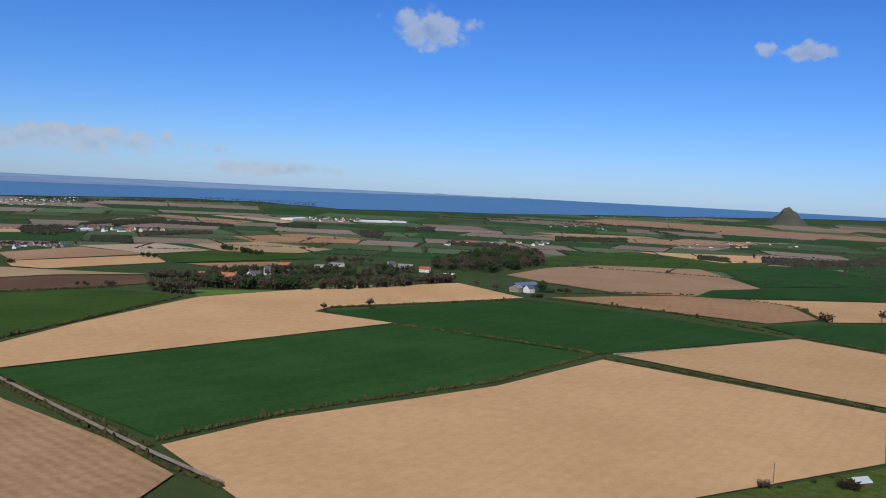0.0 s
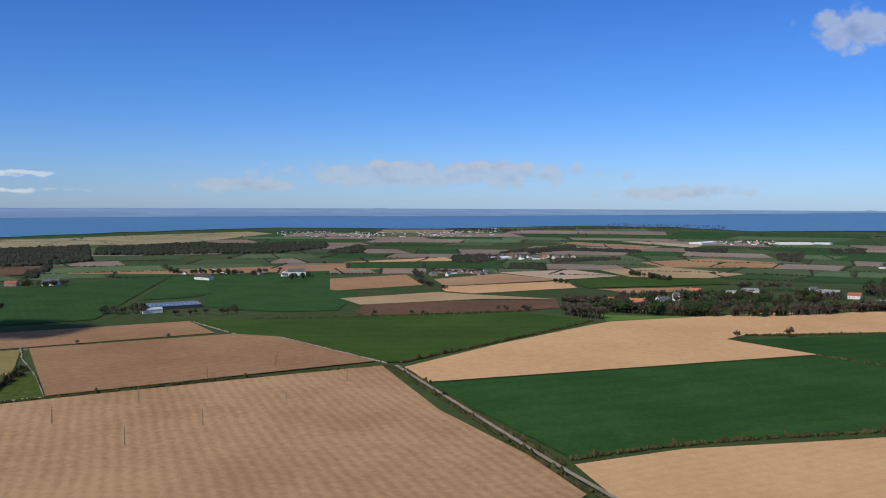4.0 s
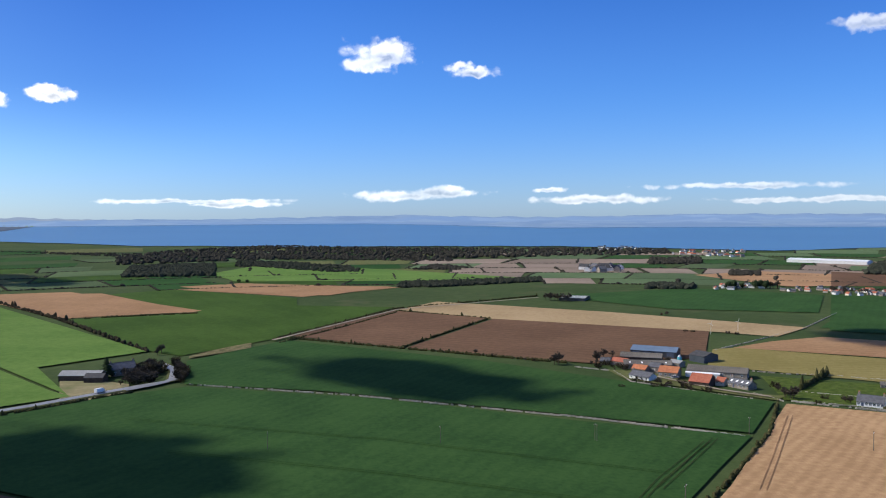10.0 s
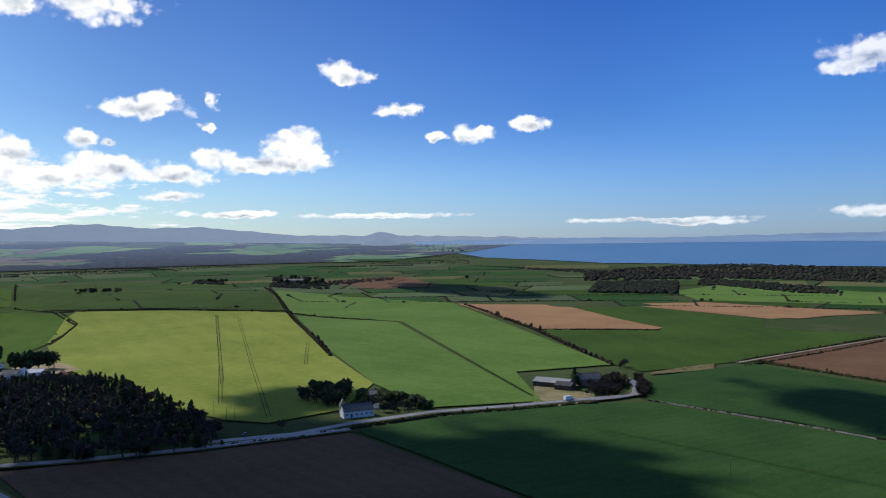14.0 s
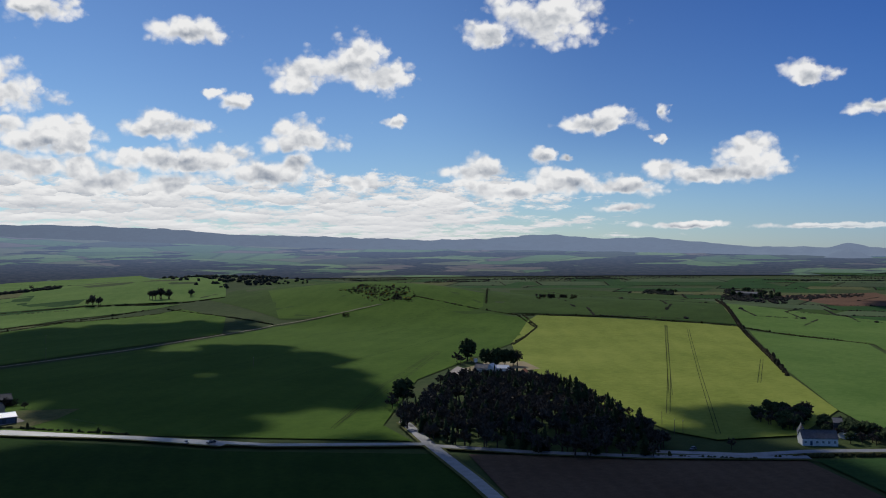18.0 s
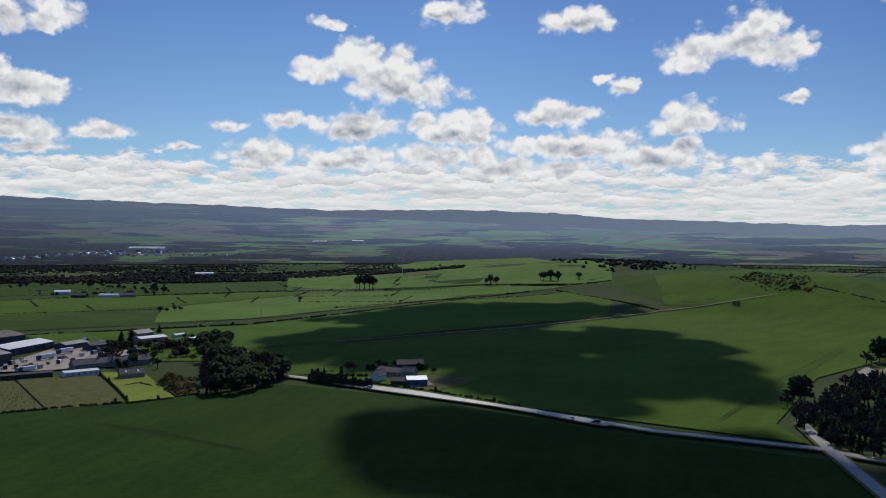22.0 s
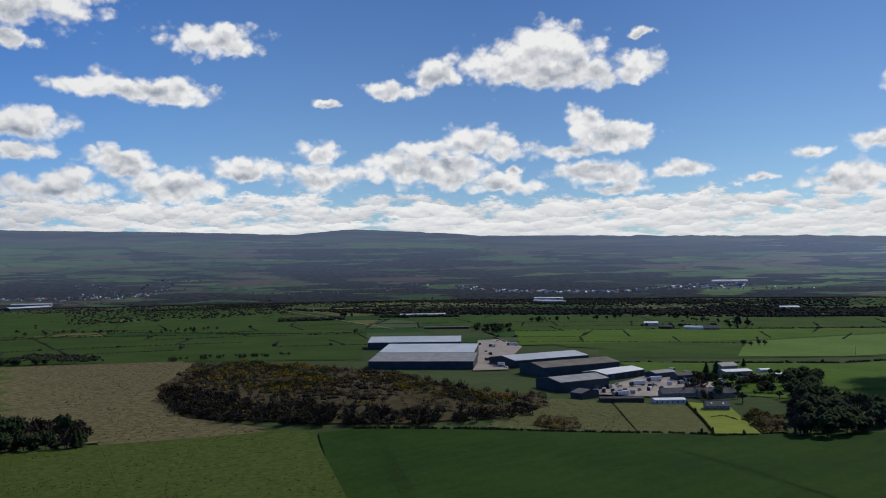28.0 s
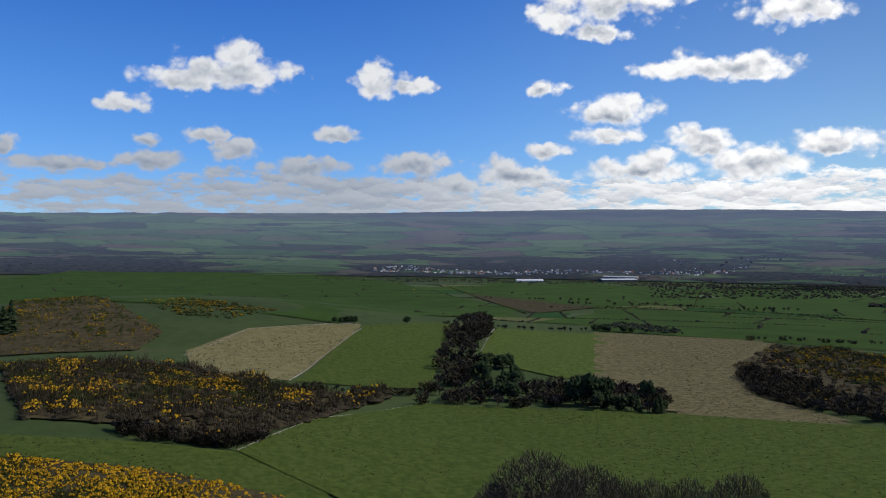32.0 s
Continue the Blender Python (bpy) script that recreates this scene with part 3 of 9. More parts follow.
def drape(points, lift):
    """A polygon of the plan laid on the land, cut into a net fine enough to follow it."""
    bm = bmesh.new()
    bm.faces.new([bm.verts.new((x, y, 0)) for x, y in points])
    bm.normal_update()
    bmesh.ops.triangulate(bm, faces=bm.faces[:])
    xs, ys = [p[0] for p in points], [p[1] for p in points]
    step = max(30.0, max(max(xs) - min(xs), max(ys) - min(ys)) / 14)
    for lo, hi, axis in ((min(xs), max(xs), (1, 0, 0)), (min(ys), max(ys), (0, 1, 0))):
        k = int(lo // step) + 1
        while k * step < hi:
            bmesh.ops.bisect_plane(bm, geom=bm.verts[:] + bm.edges[:] + bm.faces[:], plane_co=(axis[0] * k * step, axis[1] * k * step, 0), plane_no=axis)
            k += 1
    for v in bm.verts:
        v.co.z = terrain(v.co.x, v.co.y) + lift
    bm.normal_update()
    for f in bm.faces:
        if f.normal.z < 0:
            f.normal_flip()
    return bm


FIELD_WORDS = {
    "green_dark": "smooth dark green field of young cereal", "green_crop": "green field of short crop with faint drill lines",
    "green": "mid-green grass field", "green_bright": "bright green field of short grass with tramlines", "green_haze_pale": "far green pasture, its colour paled for haze", "green_deep": "deep green crop in the hill's near field", "green_pale": "light green pasture field", "green_lime": "bright green grazing field with patchy grass",
    "yellowgreen": "yellow-green sunlit field with tramlines", "tan": "pale tan field of dry tilled soil",
    "tan_rows": "tan field of drilled soil with faint rows", "tan_pale": "bleached pale field of dry soil",
    "brown_light": "light brown ploughed field", "brown_pink": "pinkish brown field of bare soil", "brown": "dark brown freshly ploughed field",
    "brown_dark": "dark ploughed field below the road", "olive": "olive green stubble field", "straw": "straw-coloured stubble field",
    "rough": "rough tussocky grassland, brown and dry", "green_haze_dull": "far green pasture, its colour dulled for haze", "brown_haze_dull": "far brown tilled field, its colour greyed for haze", "rough_green": "rough green paddock with dry patches", "dry": "pale dry grass field inside stone walls", "scrub_floor": "brown litter and dead bracken under scrub", "dune": "sandy dune grassland by the sea"}


def field(kind, points, lift=0.35):
    n = next(LAYERS)
    ob = link(f"field_{n + 1}", drape(points, lift + 0.04 * (n % 9) + 0.0002 * math.hypot(*points[0])), LAND[kind], smooth=True)
    return tagged(ob, FIELD_WORDS[kind], "field", kind="structure")


COAST = [(-45, 4600), (-28, 4400), (-15.6, 3440), (-4.4, 2830), (7.3, 2560), (12, 2800), (18, 2840), (28, 2540), (39, 2620), (54, 2230), (65, 1900),
         (79, 2080), (95, 2160), (107, 2380), (115, 2860), (118, 3540), (124, 4700)]


def build_sea():
    m = bpy.data.materials.new("sea_water")
    m.use_nodes = True
    n = Net(m.node_tree)
    b = m.node_tree.nodes["Principled BSDF"]
    place = n.node("ShaderNodeTexCoord").outputs["Object"]
    a, _ = n.noise(n.vec("MULTIPLY", place, (1.0, 1.0, 0.0)), 0.0016, 5, 0.6)
    n.put(b.inputs["Base Color"], n.mix(a, (0.07, 0.175, 0.31), (0.1, 0.22, 0.36)))
    b.inputs["Roughness"].default_value = 0.45
    b.inputs["Specular IOR Level"].default_value = 0.3
    turns = [-45 + i * 1.0 for i in range(170)]
    v, f = ring_sheet(turns, [i / 30 for i in range(31)], lambda x, y, a, r: 0)
    v = []
    for i in range(31):
        for a in turns:
            shore = profile(COAST, a) * (1 + 0.012 * noise.noise((a * 0.5, 7, 0)))
            r = shore + (4890 - shore) * i / 30
            x, y = polar(a, r)
            v.append((x, y, plain(x, y) + 1.6))
    tagged(new("water", from_lists("water", v, f, m)), "deep blue sea of a wide firth", "sea", kind="structure")


build_sea()


# far skyline: heights of the far shore and of the hill ranges, in degrees over the level of the eye
SHORE = [(-9, -0.46), (1.5, -0.5), (12, -0.44), (28, -0.5), (31, -0.4), (38, -0.52), (46, -0.5), (54, -0.58), (56, -0.5), (59.5, -0.25), (64, -0.24),
         (69, -0.2), (78, -0.32), (83, -0.3), (89.6, -0.12), (96, -0.2), (102, -0.3), (108, -0.25)]
def build_skyline(name, table, lo, hi, r0, r1, step, material, label):
    turns = [lo + i * step for i in range(int((hi - lo) / step) + 1)]
    radii = [i / 18 for i in range(19)]

    def height(x, y, a, r):
        top = 90 + r1 * math.tan(radians(profile(table, a) + 0.09 * noise.fractal((a * 0.7, 3, 0), 0.8, 2.0, 5)))
        k, start = r, profile(r0, a)
        x, y = polar(a, start + (r1 - start) * k)
        base = plain(*polar(a, start)) - 2
        fold = noise.fractal((x * 0.0022, y * 0.0022, 1), 1.0, 2.0, 5) * 60 * k * (1 - k) * 2
        return max(base + (top - base) * (0.25 * k + 0.75 * k ** 2.4) + fold, plain(x, y) + 2.5)

    v, f = ring_sheet(turns, radii, lambda x, y, a, r: 0)
    v = [(*polar(a, profile(r0, a) + (r1 - profile(r0, a)) * k), height(0, 0, a, k)) for k in radii for a in turns]
    return tagged(new(name, from_lists(name, v, f, material)), label, "hills", kind="structure")


def distance(name, tones, haze_glow, strength, cell, west=0.0, near=0.8, woods=0.53, moor=(0.05, 0.055, 0.042)):
    """A backdrop of far land: a patchwork of fields and woods that gives way to moor, with haze painted on as emission.
    """
    m = bpy.data.materials.new(name)
    m.use_nodes = True
    n = Net(m.node_tree)
    b = m.node_tree.nodes["Principled BSDF"]
    place = n.node("ShaderNodeTexCoord").outputs["Object"]
    x, y, z = n.split(place)
    away = n.vec("LENGTH", n.vec("MULTIPLY", place, (1.0, 1.0, 0.0)))
    _, wob = n.noise(place, cell * 0.8, 4)
    spot = n.vec("ADD", n.vec("MULTIPLY", place, (1.0, 1.0, 5.0)), n.vec("MULTIPLY", wob, (140.0, 140.0, 60.0)))
    v = n.node("ShaderNodeTexVoronoi")
    n.put(v.inputs["Vector"], spot)
    v.inputs["Scale"].default_value = cell
    pick = n.split(v.outputs["Color"])[0]
    col = tones[0]
    for i, t in enumerate(tones[1:]):
        col = n.mix(n.math("GREATER_THAN", pick, (i + 1) / len(tones)), col, t)
    e = n.node("ShaderNodeTexVoronoi")
    e.feature = "DISTANCE_TO_EDGE"
    n.put(e.inputs["Vector"], spot)
    e.inputs["Scale"].default_value = cell
    blot, _ = n.noise(n.vec("MULTIPLY", place, (1.0, 1.0, 4.0)), cell * 0.55, 5, 0.62)
    wood = n.math("SUBTRACT", blot, n.span(away, 3450.0, 4350.0, woods - 0.1, woods + 0.04))
    belts = n.math("MAXIMUM", n.span(e.outputs["Distance"], 0.09, 0.03, 0.0, 0.7), n.span(wood, 0.0, 0.03))
    col = n.mix(belts, col, tones[0])
    grain, _ = n.noise(n.vec("MULTIPLY", place, (1.0, 1.0, 3.0)), cell * 1.6, 5, 0.6)
    heath = n.mix(n.span(grain, 0.38, 0.62), tuple(0.6 * c for c in moor), tuple(1.35 * c for c in moor))
    col = n.mix(n.span(n.math("ADD", away, n.math("MULTIPLY", blot, 500.0)), 4820.0, 5120.0), col, heath)
    n.put(b.inputs["Base Color"], col)
    b.inputs["Roughness"].default_value = 1.0
    b.inputs["Specular IOR Level"].default_value = 0.0
    b.inputs["Emission Color"].default_value = (*haze_glow, 1)
    # haze as painted emission, growing towards the skyline and the far west
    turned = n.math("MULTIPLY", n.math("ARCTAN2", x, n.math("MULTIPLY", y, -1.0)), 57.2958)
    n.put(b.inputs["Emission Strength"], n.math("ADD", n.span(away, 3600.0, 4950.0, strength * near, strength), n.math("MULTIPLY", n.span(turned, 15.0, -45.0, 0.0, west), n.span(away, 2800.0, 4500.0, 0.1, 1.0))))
    return m


# haze put into blue-tinged tones and a blue glow
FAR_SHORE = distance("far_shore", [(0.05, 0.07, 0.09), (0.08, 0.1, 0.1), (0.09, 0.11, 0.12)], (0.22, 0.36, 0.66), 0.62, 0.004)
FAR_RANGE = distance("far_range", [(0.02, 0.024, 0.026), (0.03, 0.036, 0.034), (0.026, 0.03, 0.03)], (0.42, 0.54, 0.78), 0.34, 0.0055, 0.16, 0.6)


def slope_land():
    """The backdrop of the southern slopes: hedged fields in long strips, woods and belts between them, moor on the
    tops, and haze painted over them as blue emission.
    """
    m = bpy.data.materials.new("southern_slopes")
    m.use_nodes = True
    n = Net(m.node_tree)
    b = m.node_tree.nodes["Principled BSDF"]
    place = n.node("ShaderNodeTexCoord").outputs["Object"]
    x, y, z = n.split(place)
    away = n.vec("LENGTH", n.vec("MULTIPLY", place, (1.0, 1.0, 0.0)))
    turn = n.math("ADD", n.math("MULTIPLY", n.math("ARCTAN2", x, n.math("MULTIPLY", y, -1.0)), 57.2958), 180.0)
    up = n.math("MULTIPLY", n.math("DIVIDE", n.math("SUBTRACT", z, 90.0), away), 57.2958)
    flat = n.xyz(turn, n.math("MULTIPLY", up, 7.0), 0.0)
    _, wob = n.noise(flat, 0.35, 3, 0.5)
    spot = n.vec("ADD", flat, n.vec("MULTIPLY", n.vec("SUBTRACT", wob, (0.5, 0.5, 0.5)), (1.2, 1.0, 0.0)))
    parcel = n.vec("MULTIPLY", spot, (0.22, 0.42, 1.0))
    pick, mottle, _ = n.split(n.cells(parcel, 1.0)["Color"])
    tones = [(0.03, 0.036, 0.022), (0.06, 0.1, 0.034), (0.042, 0.074, 0.027), (0.08, 0.116, 0.042), (0.075, 0.06, 0.046), (0.052, 0.086, 0.033), (0.07, 0.075, 0.04), (0.062, 0.1, 0.036)]
    col = tones[0]
    for i, t in enumerate(tones[1:]):
        col = n.mix(n.math("GREATER_THAN", pick, (i + 1) / len(tones)), col, t)
    edge = n.cells(parcel, 1.0, "DISTANCE_TO_EDGE")["Distance"]
    blot, _ = n.noise(n.vec("MULTIPLY", spot, (0.34, 1.0, 1.0)), 0.42, 5, 0.58)
    patch, _ = n.noise(flat, 0.07, 2, 0.5)
    # woods lie thick round the town and thin towards the east
    share = n.math("ADD", n.math("ADD", n.math("MULTIPLY", n.span(turn, 228.0, 246.0), 0.07), n.math("MULTIPLY", n.span(turn, 200.0, 172.0), 0.05)), n.math("MULTIPLY", n.span(up, -1.3, 0.4, -0.07, 0.05), 1.0))
    share = n.math("ADD", share, n.math("MULTIPLY", n.math("SUBTRACT", patch, 0.5), 0.75))
    wood = n.span(n.math("SUBTRACT", blot, n.math("ADD", share, 0.465)), 0.0, 0.02)
    belts = n.math("MAXIMUM", n.span(edge, 0.05, 0.015, 0.0, 0.45), wood)
    grain, _ = n.noise(flat, 2.2, 4, 0.65)
    col = n.mix(1.0, col, n.mix(grain, (0.7, 0.7, 0.7), (1.3, 1.3, 1.3)), "MULTIPLY")
    # field tones get lighter towards the south and west
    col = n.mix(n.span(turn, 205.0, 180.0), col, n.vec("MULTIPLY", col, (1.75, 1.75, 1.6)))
    trees = n.mix(n.span(grain, 0.35, 0.65), (0.008, 0.01, 0.009), (0.036, 0.032, 0.026))
    col = n.mix(belts, col, trees)
    # heather and bent grass on the tops
    top = n.span(n.math("ADD", n.math("SUBTRACT", up, n.span(turn, 195.0, 218.0, 0.6, 1.9)), n.math("MULTIPLY", n.math("SUBTRACT", blot, 0.5), 2.6)), 0.1, 0.3)
    heath = n.mix(n.span(blot, 0.42, 0.6), (0.03, 0.026, 0.026), (0.06, 0.066, 0.04))
    col = n.mix(n.math("MULTIPLY", top, n.span(turn, 188.0, 200.0)), col, heath)
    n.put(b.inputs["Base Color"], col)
    b.inputs["Roughness"].default_value = 1.0
    b.inputs["Specular IOR Level"].default_value = 0.0
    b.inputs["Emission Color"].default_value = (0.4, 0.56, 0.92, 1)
    # haze as emission, growing with distance, most of all towards the sun
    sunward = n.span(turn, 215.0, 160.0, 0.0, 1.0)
    haze_light = n.math("ADD", n.math("MULTIPLY", n.span(up, -1.7, 2.4, 0.04, 0.22, False), n.math("ADD", 1.0, n.math("MULTIPLY", sunward, 1.0))), n.math("MULTIPLY", n.span(up, -1.3, 0.6), n.math("MULTIPLY", sunward, 0.07)))
    n.put(b.inputs["Emission Strength"], haze_light)
    return m


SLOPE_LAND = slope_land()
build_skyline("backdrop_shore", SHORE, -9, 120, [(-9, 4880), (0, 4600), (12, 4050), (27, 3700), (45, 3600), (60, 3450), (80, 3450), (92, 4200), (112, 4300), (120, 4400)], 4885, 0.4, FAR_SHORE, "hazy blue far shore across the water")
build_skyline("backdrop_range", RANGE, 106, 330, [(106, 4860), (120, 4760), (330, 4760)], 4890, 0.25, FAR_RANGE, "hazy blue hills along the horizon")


def build_slopes():
    turns = [106 + i * 0.25 for i in range(897)]
    rows = [i / 40 for i in range(41)]
    v = [(*polar(a, profile(FOOT, a) + (CREST - profile(FOOT, a)) * k), slope_height(a, k)) for k in rows for a in turns]
    _, f = ring_sheet(turns, rows, lambda x, y, a, r: 0)
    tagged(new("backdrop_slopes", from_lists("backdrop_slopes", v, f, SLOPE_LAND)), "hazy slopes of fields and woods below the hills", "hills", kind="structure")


build_slopes()


# patchwork of small far fields
EDGES = []


def patchwork():
    rng = random.Random(5)
    # the pale and dull far kinds carry painted haze
    north = ["brown_haze_dull", "green_haze_pale", "green_crop", "green_crop", "brown_haze_dull", "green_haze_pale", "green_haze_dull", "brown_haze_dull", "green_crop", "green_haze_pale"]
    south = ["green_haze_dull", "green", "green_dark", "green_haze_dull", "green_dark", "rough_green", "green_dark", "green_haze_dull", "green", "rough_green"]
    r = 1050.0
    while r < 3600:
        depth = r * rng.uniform(0.055, 0.095)
        a = -34.0 + rng.uniform(0, 4)
        while a < 285:
            width = rng.uniform(2.4, 7.5)
            skew = rng.uniform(-1.2, 1.2)
            shore = profile(COAST, a) if a < 124 else 9999
            if r + depth < shore - 60 and (a < 104 or r + depth < profile(FOOT, a) - 20) and rng.random() < (0.9 if a < 100 else 0.72) and not (135 < a < 172 and r < (1500 if a < 156 else 2300)) and not (250 < a and r < 1500):
                g = 0.12
                corner = [polar(a + g, r), polar(a + width * 0.5, r * 1.004), polar(a + width - g, r), polar(a + width - g + skew, r + depth), polar(a + g + skew, r + depth)]
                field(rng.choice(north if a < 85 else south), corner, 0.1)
                EDGES.extend(((corner[0], corner[2]), (corner[2], corner[3])) if rng.random() < 0.6 else ((corner[2], corner[3]),))
            a += width
        r += depth


patchwork()

field("green_dark", [(-197, 358), (-30, 535), (89, 467), (27, 388), (-43, 331), (-94, 277)])
field("green_dark", [(-80, 573), (-8, 633), (72, 696), (162, 636), (239, 559), (92, 468), (-26, 532)])
field("tan", [(-90, 270), (-61, 306), (-12, 345), (28, 378), (91, 453), (200, 363), (161, 290), (80, 246), (36, 210), (-48, 220)])
field("tan", [(102, 468), (243, 558), (280, 514), (300, 471), (228, 354), (206, 374), (130, 442)])
field("tan", [(-227, 386), (-198, 360), (-30, 539), (-87, 571), (-79, 597), (71, 703), (17, 791), (-81, 724), (-178, 614), (-186, 589), (-212, 481)])
field("green", [(-454, 463), (-429, 479), (-409, 502), (-343, 554), (-259, 632), (-193, 612), (-209, 535), (-236, 400), (-242, 395), (-350, 436), (-373, 428)])
field("tan_rows", [(-371, 179), (-332, 245), (-285, 318), (-240, 386), (-166, 314), (-108, 272), (-77, 243), (-98, 111), (-215, 74), (-260, 107)])
field("brown_light", [(-455, 327), (-386, 430), (-352, 436), (-249, 395), (-337, 250)])
field("brown_light", [(-529, 219), (-401, 429), (-457, 462), (-567, 299), (-552, 256)])
field("olive", [(-469, 179), (-525, 204), (-528, 221), (-457, 323), (-396, 275)])
field("green_lime", [(-437, 196), (-393, 275), (-385, 280), (-336, 249), (-380, 182)])
field("straw", [(-770, 1), (-837, 40), (-729, 188), (-613, 311), (-571, 268), (-596, 238), (-694, 81)])
field("brown", [(-616, -81), (-766, -4), (-701, 77), (-552, 2)])
field("brown", [(-551, 6), (-694, 81), (-602, 231), (-494, 187), (-480, 118), (-510, 67)])
field("green_crop", [(-436, -107), (-400, -10), (-348, 79), (-319, 140), (-282, 113), (-241, 84), (-212, 9), (-265, -111), (-293, -163), (-320, -217), (-363, -194), (-409, -158), (-437, -109)])
field("green_crop", [(-444, -113), (-514, -129), (-593, -79), (-494, 55), (-430, 118), (-375, 175), (-323, 142), (-365, 66), (-420, -39)])
field("brown_light", [(-980, -499), (-974, -339), (-774, -183), (-746, -301)])
field("brown_light", [(-1016, -268), (-1098, -206), (-1005, 4), (-905, -102)])
field("green", [(-733, -289), (-765, -181), (-966, -329), (-1016, -268), (-893, -107), (-820, -98), (-793, -3), (-610, -82), (-535, -138), (-559, -168)])
field("green", [(-367, -1267), (-599, -1573), (-900, -1850), (-1120, -1640), (-900, -1190), (-722, -942), (-631, -853), (-500, -900), (-380, -1000)], 0.12)
field("green_bright", [(-380, -1010), (-450, -1240), (-640, -1180), (-690, -1000), (-620, -900), (-500, -930)], 0.2)
field("green_crop", [(-660, 697), (-658, 925), (-498, 701), (-455, 690), (-396, 567), (-437, 535), (-509, 532)], 0.2)
field("yellowgreen", [(-485, -656), (-606, -788), (-648, -823), (-788, -632), (-538, -391), (-429, -277), (-356, -250), (-316, -265), (-312, -290), (-324, -332), (-346, -407), (-409, -545)])
field("green_pale", [(-764, -597), (-752, -455), (-432, -177), (-419, -162), (-378, -212), (-429, -277), (-539, -388)])
field("green_pale", [(-1071, -892), (-989, -510), (-553, -164), (-501, -213), (-420, -164), (-753, -449), (-782, -619)])
field("green", [(-635, -862), (-1111, -1507), (-1246, -1458), (-1247, -1150), (-1123, -948), (-796, -639), (-713, -771)])
field("brown_light", [(-976, -486), (-1002, -385), (-782, -187), (-739, -296)])
field("brown", [(-1380, -1019), (-1611, -957), (-1320, -702), (-1213, -778)])
field("brown_dark", [(-316, -218), (-264, -113), (-247, -102), (-195, -110), (-144, -173), (-178, -241), (-203, -307), (-264, -261)])
field("green_deep", [(301, -369), (231, -410), (123, -455), (46, -507), (-32, -458), (-114, -372), (-190, -316), (-169, -231), (-148, -193), (11, -210), (156, -190), (163, -203), (313, -353)])
field("green_bright", [(21, -690), (-154, -797), (-352, -953), (-508, -985), (-577, -969), (-629, -811), (-499, -665), (-292, -506), (-200, -382), (-195, -343), (-83, -432), (16, -513)])
field("green", [(172, -589), (97, -652), (-156, -822), (22, -703), (116, -654), (198, -650)])
field("green_bright", [(297, -766), (107, -840), (-153, -1191), (-315, -1228), (-334, -1083), (-278, -915), (-159, -836), (98, -662), (173, -595)])
field("green_pale", [(209, -870), (116, -910), (-159, -1233), (-330, -1284), (-200, -1356), (25, -1330), (150, -1180), (241, -1039)])
field("green_bright", [(247, -1065), (152, -1202), (61, -1349), (318, -1254), (597, -1117), (468, -889)])
field("green_pale", [(226, -1613), (-186, -2555), (-603, -2880), (-471, -1525), (-394, -1276), (-203, -1375), (63, -1405)])
field("green", [(1203, -668), (1196, -716), (781, -994), (540, -677), (710, -572), (847, -471)])
field("green", [(1350, -750), (1674, -1206), (1674, -1611), (1123, -1336), (824, -1056), (1061, -855)])
field("green", [(588, -1084), (116, -1333), (85, -970), (243, -878), (411, -895)])
field("green", [(942, -1286), (788, -1455), (482, -1557), (144, -1664), (119, -1369), (615, -1098)])
field("rough", [(825, -458), (678, -581), (545, -434), (428, -353), (349, -349), (403, -273), (444, -247)])
field("green_lime", [(421, -234), (398, -269), (345, -345), (320, -356), (216, -260), (160, -205), (283, -157)])
field("rough_green", [(211, -534), (165, -547), (124, -457), (158, -439)])
field("yellowgreen", [(167, -557), (140, -555), (102, -470), (123, -458)])
field("rough_green", [(248, -521), (214, -537), (160, -441), (240, -414)])
field("green", [(2228, 462), (2798, 257), (2656, -471), (2140, -592), (1164, -519), (727, -149), (757, -104), (851, 43), (1742, 361)])
field("dry", [(616, -17), (693, -68), (735, -172), (690, -157), (524, -76), (527, -45), (552, -19)])
field("green_lime", [(726, -171), (814, -289), (573, -191), (504, -162), (523, -80)])
field("green_lime", [(806, -334), (817, -478), (544, -316), (527, -270), (566, -253), (632, -247)])
field("rough", [(810, -477), (701, -584), (525, -406), (428, -352), (342, -343), (395, -272), (513, -344), (543, -317)])
field("green_lime", [(337, -29), (408, -73), (464, -143), (395, -268), (287, -209), (201, -158), (186, -81), (285, -59)])
field("green_lime", [(353, 69), (343, 7), (335, -29), (289, -56), (232, -51), (245, 48)])
field("green", [(1904, -654), (2000, -1073), (1609, -1166), (1228, -879), (1199, -664), (1221, -554)])
field("green", [(1606, -1180), (1718, -1662), (1337, -1423), (904, -962), (1163, -843)])
field("green", [(958, -443), (1164, -706), (852, -907), (648, -690), (715, -595), (903, -508)])
field("brown_pink", [(69, 891), (129, 1005), (203, 1076), (342, 1096), (341, 885), (241, 785), (169, 773), (103, 841)])
field("green", [(145, 1173), (305, 1374), (384, 1355), (456, 1225), (530, 1220), (372, 1097), (345, 1105), (205, 1085), (130, 1013)])
field("green_dark", [(363, 1092), (573, 1280), (564, 1051), (530, 988), (343, 891)])
field("green_dark", [(250, 797), (276, 843), (526, 981), (437, 811), (239, 776)])
field("brown_light", [(96, 716), (223, 778), (314, 765), (303, 660), (248, 623), (189, 657)])
field("tan", [(280, 772), (434, 806), (357, 660), (306, 647), (317, 723)])
field("green_dark", [(237, 609), (352, 650), (286, 527), (250, 566)])
field("green_pale", [(-196, 650), (-154, 663), (-125, 676), (-181, 615)])
